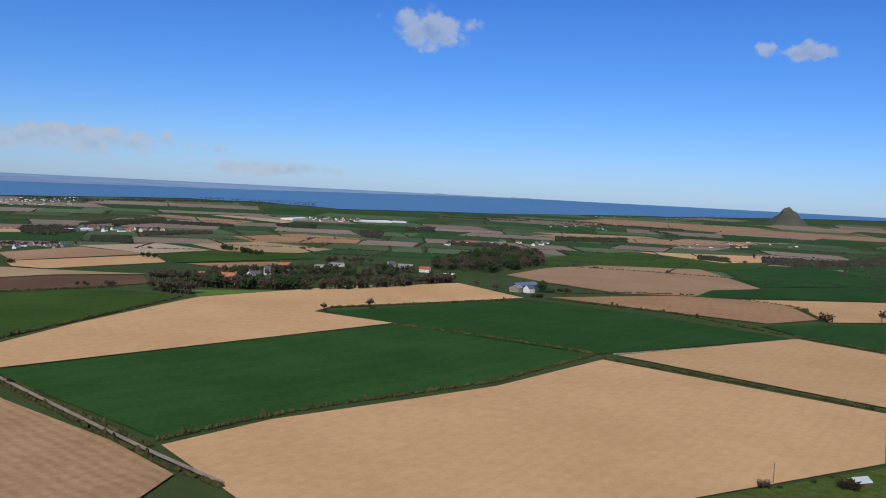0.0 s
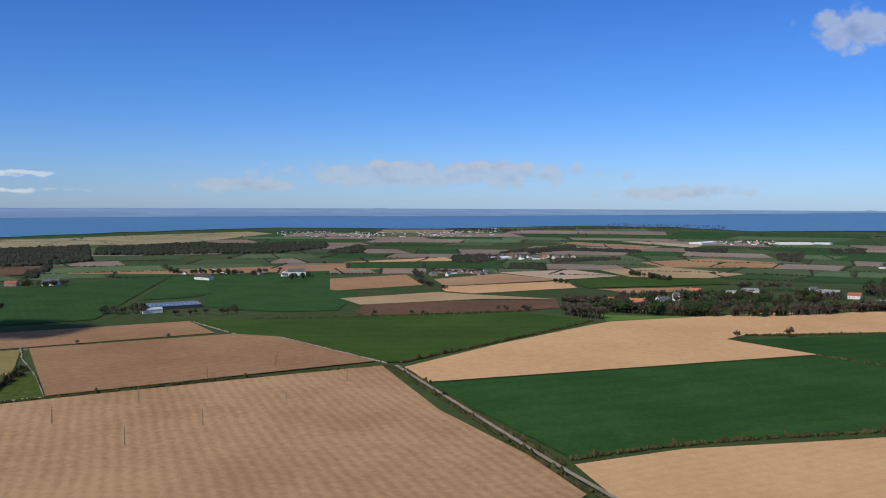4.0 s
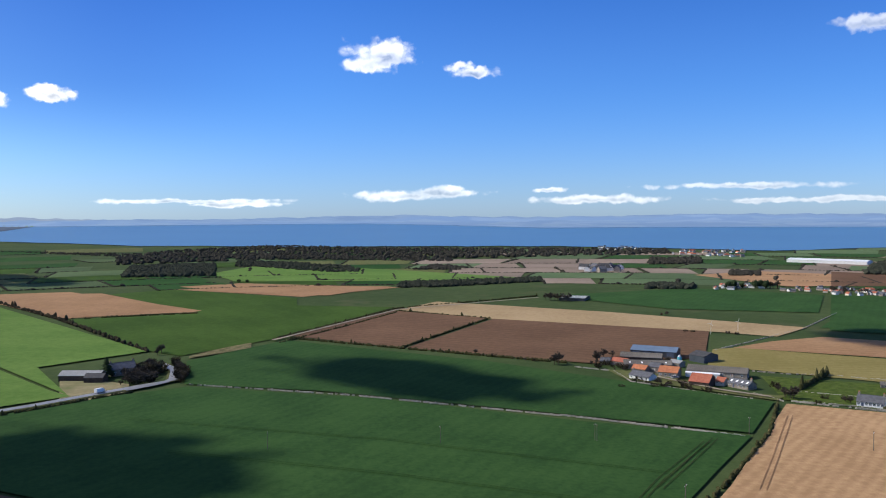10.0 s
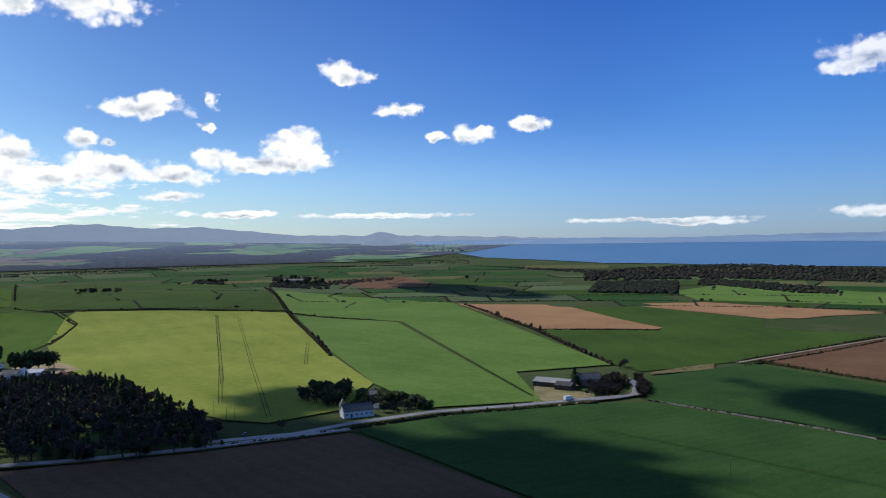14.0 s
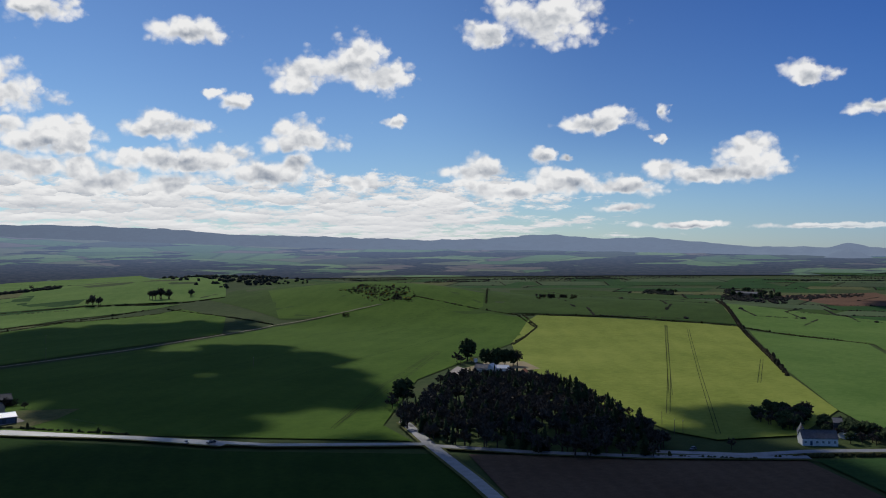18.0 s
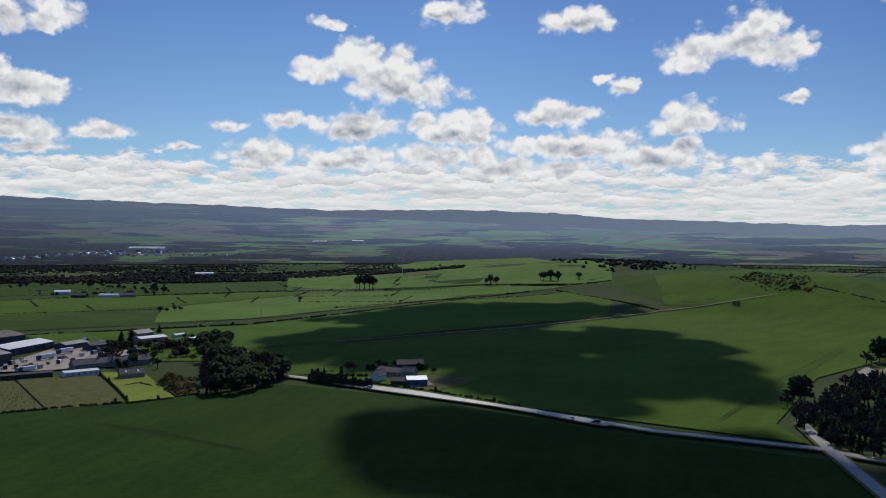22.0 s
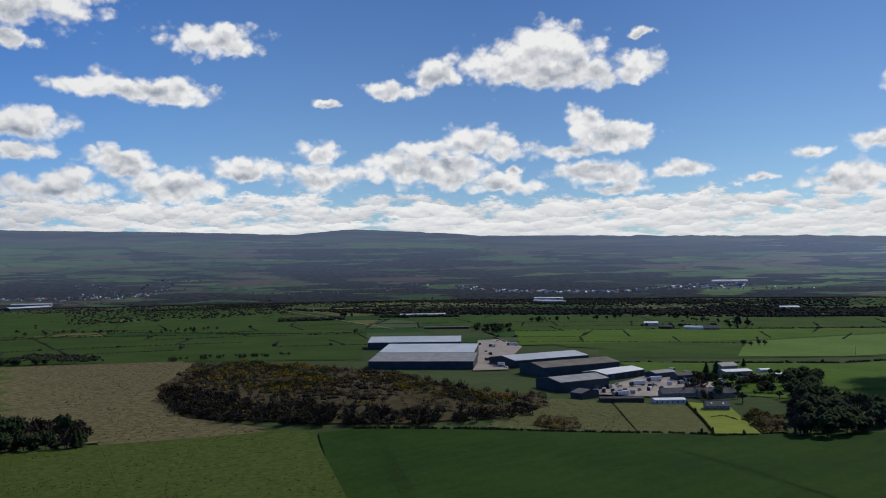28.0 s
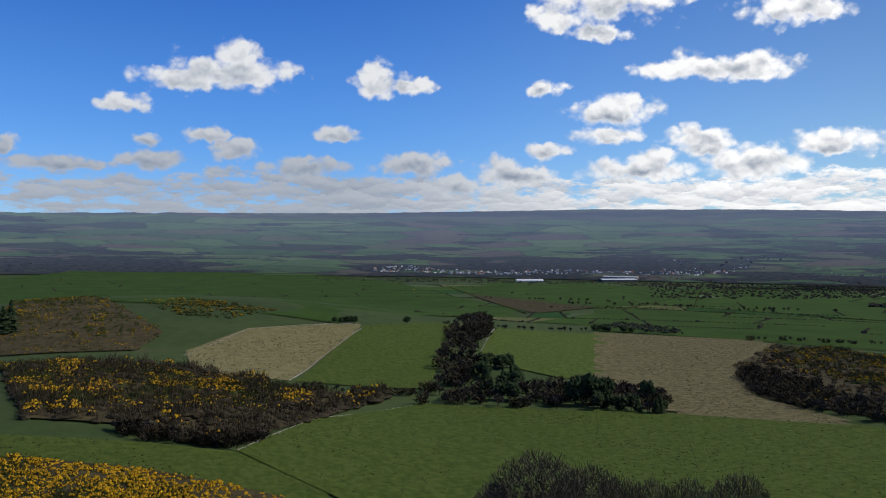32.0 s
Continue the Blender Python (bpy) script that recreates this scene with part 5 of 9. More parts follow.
PLANTED = random.Random(3)


def tree(kind, x, y, high, wide=1.0, group="", base=None):
    n = 4 if kind in ("bare", "conifer") else 2
    trunk, crown = TREES[kind, PLANTED.randrange(n)]
    wide *= 0.7 if kind == "bare" and high > 12 else 1.0
    words, sort = TREE_WORDS[kind]
    top = new("bush" if kind == "bush" else "conifer" if kind == "conifer" else "tree")
    top.matrix_basis = pose(x, y, (terrain(x, y) if base is None else base) + 0.15, 0, 0, PLANTED.uniform(0, 360)) @ Matrix.Diagonal((high * wide, high * wide, high, 1))
    for name, mesh in (("trunk", trunk), ("crown", crown)):
        new(name, mesh).parent = top
    return tagged(top, words, sort, group or {"bare": "scattered bare trees", "bush": "field bushes"}.get(kind, "dark evergreens"))


def joined(name, places, label, sort):
    """Trees that stand too thick to count, in one mesh with bark and crown materials."""
    co, loops, sizes, mats, mat_ids, base = [], [], [], [], [], 0
    for kind, x, y, high, wide in places:
        n = 4 if kind in ("bare", "conifer", "sparse") else 2
        pair = TREES[kind, PLANTED.randrange(n)]
        m = np.array(pose(x, y, terrain(x, y) + 0.1, 0, 0, PLANTED.uniform(0, 360)) @ Matrix.Diagonal((high * wide, high * wide, high, 1)))
        for mesh in pair:
            v, l, p = ARRAYS[mesh.name]
            co.append(v @ m[:3, :3].T + m[:3, 3])
            loops.append(l + base)
            sizes.append(p)
            if mesh.materials[0] not in mats:
                mats.append(mesh.materials[0])
            mat_ids.append(np.full(len(p), mats.index(mesh.materials[0])))
            base += len(v)
    co, loops, sizes, mat_ids = np.concatenate(co), np.concatenate(loops), np.concatenate(sizes), np.concatenate(mat_ids)
    mesh = bpy.data.meshes.new(name)
    mesh.vertices.add(len(co))
    mesh.vertices.foreach_set("co", co.astype(np.float32).ravel())
    mesh.loops.add(len(loops))
    mesh.loops.foreach_set("vertex_index", loops.astype(np.int32))
    mesh.polygons.add(len(sizes))
    mesh.polygons.foreach_set("loop_start", np.concatenate(([0], np.cumsum(sizes)[:-1])).astype(np.int32))
    for m in mats:
        mesh.materials.append(m)
    mesh.polygons.foreach_set("material_index", mat_ids.astype(np.int32))
    mesh.update(calc_edges=True)
    return tagged(new(name, mesh), label, sort, kind="stuff")


def tree_line(kinds, points, count, lo, hi, group=""):
    rng = fresh()
    total = list(path_points(points, 1.0))
    places = []
    count = int(count * 1.15) if count > 12 else count
    for _ in range(count):
        x, y, dx, dy = rng.choice(total)
        o = rng.gauss(0, 2.5)
        places.append((rng.choice(kinds), x - dy * o, y + dx * o, rng.uniform(lo, hi) * shrink(x, y), rng.uniform(0.85, 1.25)))
    if count > 12 or math.hypot(*points[0]) > 900:
        joined("tree_belt", [("sparse" if k == "bare" else k, *r) for k, *r in places], "belt of bare trees and bushes along a field edge", "trees")
    else:
        for k, x, y, h, w in places:
            tree(k, x, y, h, w, group)


def grove(kinds, poly, count, lo, hi, group, label="dense stand of bare and evergreen trees"):
    rng = fresh()
    joined("grove", [(rng.choice(["sparse" if k == "bare" else k for k in kinds]), x, y, rng.uniform(lo, hi), rng.uniform(0.9, 1.35)) for x, y in scatter(poly, int(count * 1.3), rng)], label, "trees")


def far_wood(poly, count, lo, hi, dark=True, label="dark belt of woodland across the plain"):
    """Woodland too far off to count: crowns and stems in one mesh."""
    rng = fresh()
    verts, faces = [], []
    for x, y in scatter(poly, int(count * 4.0), rng):
        if math.hypot(x, y) > profile(FOOT, math.degrees(math.atan2(-x, y)) % 360) > 0 and math.atan2(-x, y) % 6.2832 > 1.86:
            continue
        z, h = terrain(x, y) - 0.5, rng.uniform(lo, hi) * 0.44 * shrink(x, y)
        w = h * rng.uniform(0.6, 1.05)
        if rng.random() < 0.12:
            tuft(verts, faces, x, y, z, w * 0.6, h * 1.15, rng)
        else:
            tuft(verts, faces, x, y, z, w, h, rng)
    ob = new("woodland", from_lists("woodland", verts, faces, DARK_WOOD if dark else WOOD, False))
    return tagged(ob, label, "woodland", kind="stuff")


def thicket(poly, count, lo, hi, flowers, label, open_ground=False):
    """Gorse and scrub: rough clumps, a share of them with yellow flower heads."""
    if not open_ground:
        field("scrub_floor", poly, 0.75 if flowers > 0 else 0.6)
    rng = fresh()
    verts, faces, fv, ff, tv, tf = [], [], [], [], [], []
    for x, y in scatter(poly, int(count * 1.25), rng):
        z, h = terrain(x, y), rng.uniform(lo, hi) * (0.7 + 0.6 * (noise.noise((x * 0.03, y * 0.03, 2)) + 0.4))
        w = h * rng.uniform(0.6, 0.95)
        lump(verts, faces, (x, y, z - 0.1), w, w, max(0.4, h * rng.uniform(0.35, 0.75)), rng, 6)
        for _ in range(26):
            a, q = rng.uniform(0, 6.28), rng.uniform(0.0, 0.95)
            sliver(tv, tf, Vector((x + w * q * math.cos(a), y + w * q * math.sin(a), z + max(0.6, h) * (0.75 - 0.5 * q))), Vector((0.4 * math.cos(a), 0.4 * math.sin(a), 1)), h * rng.uniform(0.3, 0.75), 0.03 + 0.014 * h, rng)
        lit = noise.noise((x * 0.05, y * 0.05, 9)) * 1.7 + flowers * 1.15 - 0.12
        for _ in range(9):
            if rng.random() < lit:
                a, q = rng.uniform(0, 6.28), rng.uniform(0.1, 0.95)
                k = rng.uniform(0.16, 0.34) * max(1, h * 0.45) * (1.7 if flowers > 0.8 else 1.15)
                up = max(0.6, h) * (0.95 - 0.6 * q * q)
                spray(fv, ff, x + w * q * math.cos(a), y + w * q * math.sin(a), z + up - k * 0.3, k, rng)
    name = "gorse_thicket" if flowers > 0 else "scrub_thicket"
    ob = new(name, from_lists(name, verts, faces, GORSE_GREEN if flowers > 0 else SCRUB, False))
    t = new("twigs", from_lists("twigs", tv, tf, GORSE_GREEN if flowers > 0.3 else SCRUB, False))
    t.parent = ob
    tagged(t, "upright bare twigs", kind="stuff")
    if fv:
        f = new("blossom", from_lists("blossom", fv, ff, BLOSSOM, False))
        f.parent = ob
        tagged(f, "bright yellow gorse blossom", kind="stuff")
    return tagged(ob, label, "gorse" if flowers > 0 else "scrub", kind="stuff")


DARK_WOOD = mat("far_evergreen_wood", (0.022, 0.027, 0.019), (0.05, 0.052, 0.036), 0.1, 1, spec=0.03)
WOOD = mat("far_bare_wood", (0.028, 0.027, 0.021), (0.062, 0.056, 0.043), 0.1, 1, spec=0.03)
GORSE_GREEN = mat("gorse_green", (0.022, 0.034, 0.01), (0.075, 0.08, 0.024), 0.6, 1, bump=0.4, spec=0.05)
BLOSSOM = mat("gorse_blossom", (0.42, 0.22, 0.01), (0.66, 0.41, 0.02), 1.5, 1, spec=0.05)


def far_hedges():
    """Hedgerows round the far fields, in one mesh."""
    rng = random.Random(8)
    verts, faces = [], []
    for (x0, y0), (x1, y1) in EDGES:
        n = max(3, int(math.hypot(x1 - x0, y1 - y0) / 3.2))
        for i in range(n):
            if rng.random() < 0.94:
                k = (i + rng.random()) / n
                x, y = x0 + (x1 - x0) * k, y0 + (y1 - y0) * k
                big = 2.4 if rng.random() < 0.025 else 1.0
                h = rng.uniform(0.8, 1.5) * big * shrink(x, y) ** 0.5
                tuft(verts, faces, x, y, terrain(x, y) - 0.2, h * 1.7 / big ** 0.5, h + 0.6, rng)
    tagged(new("far_hedgerows", from_lists("far_hedgerows", verts, faces, WOOD, False)), "dark hedgerows between the far fields", "hedgerow", kind="stuff")


far_hedges()

# ------------------------------------------------------------------ buildings
PAINT = {
    "white": mat("white_render", (0.62, 0.6, 0.56), (0.78, 0.77, 0.73), 0.4, 0.85),
    "cream": mat("cream_render", (0.5, 0.45, 0.36), (0.64, 0.58, 0.48), 0.4, 0.85),
    "stone": mat("rubble_stone", (0.2, 0.165, 0.13), (0.36, 0.3, 0.24), 0.8, 0.95, bump=0.5),
    "blue_metal": mat("blue_grey_cladding", (0.036, 0.04, 0.046), (0.055, 0.06, 0.068), 0.15, 0.5, stripes=(0.6, 0, 0.15)),
    "dark_metal": mat("dark_cladding", (0.035, 0.045, 0.055), (0.06, 0.07, 0.085), 0.15, 0.6, stripes=(0.6, 0, 0.15)),
    "timber": mat("dark_timber", (0.05, 0.035, 0.028), (0.1, 0.075, 0.055), 0.5, 0.9),
}
ROOF = {
    "slate": mat("slate_roof", (0.075, 0.075, 0.085), (0.13, 0.13, 0.14), 0.6, 0.75, bump=0.3, stripes=(0.35, 0, 0.1)),
    "pantile": mat("orange_pantiles", (0.36, 0.12, 0.055), (0.52, 0.2, 0.09), 0.7, 0.85, bump=0.4, stripes=(0.4, 0, 0.12)),
    "red": mat("red_tiles", (0.3, 0.085, 0.05), (0.42, 0.14, 0.08), 0.7, 0.85, bump=0.4, stripes=(0.4, 0, 0.12)),
    "blue": mat("blue_sheet_roof", (0.1, 0.145, 0.2), (0.15, 0.2, 0.27), 0.12, 0.4, stripes=(1.0, 0, 0.15)),
    "grey": mat("fibre_cement_roof", (0.2, 0.2, 0.2), (0.33, 0.33, 0.32), 0.12, 0.7, stripes=(1.0, 0, 0.12)),
    "brown": mat("stained_cement_roof", (0.09, 0.078, 0.066), (0.17, 0.15, 0.125), 0.12, 0.8, stripes=(1.0, 0, 0.12)),
    "pale": mat("pale_metal_roof", (0.42, 0.46, 0.49), (0.55, 0.58, 0.6), 0.06, 0.5, stripes=(1.0, 0, 0.1)),
    "white": mat("white_sheet_roof", (0.7, 0.71, 0.7), (0.82, 0.82, 0.81), 0.06, 0.5, stripes=(1.0, 0, 0.08)),
    "dark": mat("dark_roof", (0.04, 0.04, 0.045), (0.075, 0.072, 0.07), 0.4, 0.8, stripes=(0.8, 0, 0.12)),
}
GLASS = mat("window_glass", (0.03, 0.04, 0.05), (0.06, 0.075, 0.09), 0.5, 0.12, spec=0.6, vary=0)
FRAME = mat("white_frame", (0.7, 0.7, 0.68), (0.8, 0.8, 0.78), 1.0, 0.6, vary=0)
DOOR = mat("painted_door", (0.06, 0.08, 0.12), (0.1, 0.12, 0.16), 1.0, 0.6)
SKYLIGHT = mat("roof_light", (0.72, 0.74, 0.72), (0.85, 0.86, 0.84), 0.5, 0.4, vary=0)
CONCRETE = mat("yard_concrete", (0.25, 0.21, 0.175), (0.38, 0.33, 0.28), 0.05, 0.95, spots=(0.22, 0.2, 0.18))
BOXES = {}


def box(bm, x0, x1, y0, y1, z0, z1):
    v = [bm.verts.new(p) for p in ((x0, y0, z0), (x1, y0, z0), (x1, y1, z0), (x0, y1, z0), (x0, y0, z1), (x1, y0, z1), (x1, y1, z1), (x0, y1, z1))]
    for q in ((3, 2, 1, 0), (4, 5, 6, 7), (0, 1, 5, 4), (1, 2, 6, 5), (2, 3, 7, 6), (3, 0, 4, 7)):
        bm.faces.new([v[i] for i in q])


def prism(bm, section, x0, x1):
    """A section in (y, z) drawn out from x0 to x1."""
    a = [bm.verts.new((x0, y, z)) for y, z in section]
    b = [bm.verts.new((x1, y, z)) for y, z in section]
    n = len(section)
    bm.faces.new(a[::-1])
    bm.faces.new(b)
    for i in range(n):
        j = (i + 1) % n
        bm.faces.new((a[i], a[j], b[j], b[i]))


def building(name, label, a, b, deep, eaves, rise, walls, roof, windows=0, doors=0, chimneys=0, lights=0, ridge=0.5, turn=False, group="", bay=False, plain=False):
    """A gabled building. a, b: plan corners of the side that faces the viewer; deep: metres behind it; turn: the gable faces front."""
    a, b = Vector((*a, 0)), Vector((*b, 0))
    long = (b - a).length
    mid = (a + b) / 2
    away = Vector((mid.x, mid.y, 0)).normalized()
    ax = (b - a).normalized()
    side = Vector((-ax.y, ax.x, 0))
    if side.dot(away) < 0:
        ax, side = -ax, -side
    base = min(terrain(*(mid + ax * long * p + side * deep * q).xy) for p in (-0.5, 0.5) for q in (0, 1)) + 0.25
    ob = new(name)
    half = long / 2
    c = mid + side * deep / 2
    ob.matrix_basis = Matrix.Translation((c.x, c.y, base)) @ Matrix.Rotation(math.atan2(ax.y, ax.x), 4, "Z")
    d = deep / 2
    if turn:
        ob.matrix_basis = ob.matrix_basis @ Matrix.Rotation(math.pi / 2, 4, "Z")
        half, d = d, half
    peak = -d + 2 * d * ridge
    bm = bmesh.new()
    prism(bm, [(-d, -0.6), (d, -0.6), (d, eaves), (peak, eaves + rise), (-d, eaves)], -half, half)
    part("wall", bm, PAINT[walls], ob)
    t = 0.22
    over = 0.3 if rise > 0.5 else 0.1
    for y0, y1, s in ((-d, peak, -1), (d, peak, 1)):
        if abs(y1 - y0) < 0.2:
            continue
        fall = rise / abs(y1 - y0) * over
        bm = bmesh.new()
        prism(bm, [(y0 + s * over, eaves - fall + 0.03), (y1, eaves + rise + 0.03), (y1, eaves + rise + 0.03 + t), (y0 + s * over, eaves - fall + 0.03 + t)], -half - 0.25, half + 0.25)
        slope = part("roof", bm, ROOF[roof], ob)
        if lights and s < 0:
            for i in range(lights):
                x = -half + (i + 0.5) * 2 * half / lights
                q, u = (0.45, 0.7) if deep < 60 else (0.16, 2.6)
                yy, zz = y0 + (y1 - y0) * q, eaves + rise * q + 0.03 + t
                bm = bmesh.new()
                k = rise / abs(y1 - y0)
                prism(bm, [(yy - u, zz - u * k + 0.02), (yy + u, zz + u * k + 0.02), (yy + u, zz + u * k + 0.08), (yy - u, zz - u * k + 0.08)], x - u * 0.7, x + u * 0.7)
                part("skylight", bm, SKYLIGHT, slope, "pale translucent roof light")
    if plain:
        bm = bmesh.new()
        box(bm, half - 0.95, half - 0.05, peak - 0.35, peak + 0.35, eaves + rise - 0.5, eaves + rise + 1.3)
        part("chimney", bm, PAINT["stone"], ob)
        return ob
    bm = bmesh.new()
    prism(bm, [(peak - 0.2, eaves + rise + t - 0.03), (peak + 0.2, eaves + rise + t - 0.03), (peak, eaves + rise + t + 0.16)], -half - 0.25, half + 0.25)
    part("ridge", bm, ROOF["dark" if roof in ("slate", "dark") else roof], ob)
    # openings in the side to the viewer
    spots = windows + doors
    order = [i % 3 == 1 for i in range(spots)] if doors else [False] * spots
    for i in range(spots):
        x = -half + (i + 0.5) * 2 * half / spots
        is_door = doors > 0 and sum(order[:i]) < doors and order[i]
        w, h0, h1 = (0.5, 0.0, 2.05) if is_door else (0.55, 0.9, min(2.2, eaves - 0.25))
        if bay:
            w, h0, h1 = min(2.2, half / max(1, spots) * 0.7), 0.0, min(4.2, eaves - 0.5)
        if is_door or bay:
            bm = bmesh.new()
            box(bm, x - w, x + w, -d - 0.05, -d + 0.05, h0, h1)
            part("door", bm, DOOR, ob, "dark closed door")
        else:
            key = ("window", round(h1, 2))
            if key not in BOXES:
                fm, gm = bmesh.new(), bmesh.new()
                for x0, x1, z0, z1 in ((-w, w, h0, h0 + 0.09), (-w, w, h1 - 0.09, h1), (-w, -w + 0.09, h0 + 0.09, h1 - 0.09), (w - 0.09, w, h0 + 0.09, h1 - 0.09), (-0.03, 0.03, h0 + 0.09, h1 - 0.09)):
                    box(fm, x0, x1, -0.07, 0.05, z0, z1)
                box(gm, -w + 0.09, w - 0.09, -0.03, 0.04, h0 + 0.09, h1 - 0.09)
                f, g = link("window", fm, FRAME), link("pane", gm, GLASS)
                BOXES[key] = (f.data, g.data)
                bpy.data.objects.remove(f)
                bpy.data.objects.remove(g)
            f = new("window", BOXES[key][0])
            f.parent, f.location = ob, (x, -d, 0)
            g = new("pane", BOXES[key][1])
            g.parent = f
    for i in range(chimneys):
        x = (-half + 0.5) if i == 0 else (half - 0.5) if i == 1 else -half + i * 2 * half / chimneys
        bm = bmesh.new()
        box(bm, x - 0.45, x + 0.45, peak - 0.35, peak + 0.35, eaves + rise - 0.5, eaves + rise + 1.3)
        ch = part("chimney", bm, PAINT["stone"], ob)
        bm = bmesh.new()
        for q in (-0.2, 0.2):
            bmesh.ops.create_cone(bm, cap_ends=True, segments=8, radius1=0.13, radius2=0.1, depth=0.5, matrix=Matrix.Translation((x + q, peak, eaves + rise + 1.55)))
        part("chimney_pot", bm, ROOF["pantile"], ch)
    return tagged(ob, label, "barn" if name in ("barn", "shed") else "house" if "house" in name or name in ("cottage", "bungalow") else "building", group)


# ------------------------------------------------------------------ vehicles, poles and other single things
TYRE = mat("tyre_rubber", (0.015, 0.015, 0.015), (0.03, 0.03, 0.03), 2, 0.9)
STEEL = mat("galvanised_steel", (0.4, 0.42, 0.44), (0.55, 0.57, 0.58), 1, 0.4, metal=0.6)
BODY = {"white": mat("white_paint", (0.72, 0.73, 0.74), (0.8, 0.8, 0.8), 0.3, 0.3, vary=0), "dark": mat("dark_paint", (0.03, 0.035, 0.045), (0.05, 0.055, 0.065), 0.3, 0.3, vary=0),
        "grey": mat("grey_paint", (0.3, 0.31, 0.33), (0.38, 0.39, 0.4), 0.3, 0.3, vary=0), "red": mat("red_paint", (0.35, 0.05, 0.03), (0.45, 0.08, 0.05), 0.3, 0.3, vary=0),
        "yellow": mat("yellow_paint", (0.6, 0.35, 0.03), (0.7, 0.42, 0.05), 0.3, 0.3, vary=0)}


def wheels(ob, spots, r):
    if ("wheel", r) not in BOXES:
        m = []
        for name, rad, w, ma in (("tyre", r, 0.24, TYRE), ("rim", r * 0.55, 0.26, STEEL)):
            bm = bmesh.new()
            bmesh.ops.create_cone(bm, cap_ends=True, segments=12, radius1=rad, radius2=rad, depth=w, matrix=Matrix.Rotation(math.pi / 2, 4, "X"))
            o = link(name, bm, ma)
            m.append(o.data)
            bpy.data.objects.remove(o)
        BOXES["wheel", r] = m
    for x, y in spots:
        w = new("wheel", BOXES["wheel", r][0])
        w.parent, w.location = ob, (x, y, r)
        new("rim", BOXES["wheel", r][1]).parent = w


def car(x, y, turn, paint="grey", lift=1.25):
    ob = new("car")
    ob.matrix_basis = pose(x, y, terrain(x, y) + lift, 0, 0, turn)
    bm = bmesh.new()
    prism(bm, [(-2.1, 0.35), (2.1, 0.35), (2.15, 0.8), (1.3, 0.92), (-1.9, 0.95), (-2.1, 0.8)], -0.85, 0.85)
    bmesh.ops.rotate(bm, verts=bm.verts[:], matrix=Matrix.Rotation(-math.pi / 2, 3, "Z"))
    bmesh.ops.bevel(bm, geom=bm.edges[:], offset=0.06, segments=1, affect="EDGES")
    part("body", bm, BODY[paint], ob)
    bm = bmesh.new()
    prism(bm, [(-1.85, 0.93), (1.0, 0.9), (0.35, 1.4), (-1.5, 1.42)], -0.72, 0.72)
    bmesh.ops.rotate(bm, verts=bm.verts[:], matrix=Matrix.Rotation(-math.pi / 2, 3, "Z"))
    part("cabin_glass", bm, GLASS, ob, "dark windows")
    bm = bmesh.new()
    box(bm, -1.4, 0.3, -0.66, 0.66, 1.42, 1.47)
    part("roof", bm, BODY[paint], ob)
    wheels(ob, [(-1.3, -0.8), (-1.3, 0.8), (1.35, -0.8), (1.35, 0.8)], 0.32)
    return tagged(ob, f"{paint} hatchback car standing on the road", "car")


def lorry(x, y, turn, paint="white", long=12.0, lift=1.2):
    ob = new("lorry")
    ob.matrix_basis = pose(x, y, terrain(x, y) + lift, 0, 0, turn)
    bm = bmesh.new()
    box(bm, -long / 2, long / 2 - 2.6, -1.25, 1.25, 1.15, 3.9)
    bmesh.ops.bevel(bm, geom=bm.edges[:], offset=0.05, segments=1, affect="EDGES")
    part("trailer", bm, BODY[paint], ob)
    bm = bmesh.new()
    prism(bm, [(long / 2 - 2.4, 0.6), (long / 2, 0.6), (long / 2, 1.9), (long / 2 - 0.35, 3.2), (long / 2 - 2.4, 3.3)], -1.2, 1.2)
    bmesh.ops.rotate(bm, verts=bm.verts[:], matrix=Matrix.Rotation(-math.pi / 2, 3, "Z"))
    part("cab", bm, BODY["dark" if paint == "white" else "white"], ob)
    bm = bmesh.new()
    box(bm, -long / 2, long / 2 - 2.4, -0.5, 0.5, 0.75, 1.15)
    part("chassis", bm, TYRE, ob)
    wheels(ob, [(px, py) for px in (-long / 2 + 1.2, -long / 2 + 2.4, long / 2 - 1.3) for py in (-1.05, 1.05)], 0.5)
    return tagged(ob, f"{paint} box lorry parked in the yard", "lorry", "parked lorries")


def van(x, y, turn):
    ob = new("van")
    ob.matrix_basis = pose(x, y, terrain(x, y) + 1.25, 0, 0, turn)
    bm = bmesh.new()
    prism(bm, [(-2.8, 0.4), (2.7, 0.4), (2.8, 1.1), (2.1, 1.3), (1.4, 2.2), (-2.7, 2.35), (-2.8, 2.2)], -0.95, 0.95)
    bmesh.ops.rotate(bm, verts=bm.verts[:], matrix=Matrix.Rotation(-math.pi / 2, 3, "Z"))
    bmesh.ops.bevel(bm, geom=bm.edges[:], offset=0.06, segments=1, affect="EDGES")
    part("body", bm, BODY["white"], ob)
    bm = bmesh.new()
    prism(bm, [(2.14, 1.32), (1.48, 2.16), (1.5, 2.2), (2.2, 1.34)], -0.8, 0.8)
    bmesh.ops.rotate(bm, verts=bm.verts[:], matrix=Matrix.Rotation(-math.pi / 2, 3, "Z"))
    part("windscreen", bm, GLASS, ob)
    wheels(ob, [(-1.8, -0.88), (-1.8, 0.88), (1.8, -0.88), (1.8, 0.88)], 0.34)
    return tagged(ob, "white panel van on the road by the farm", "van")


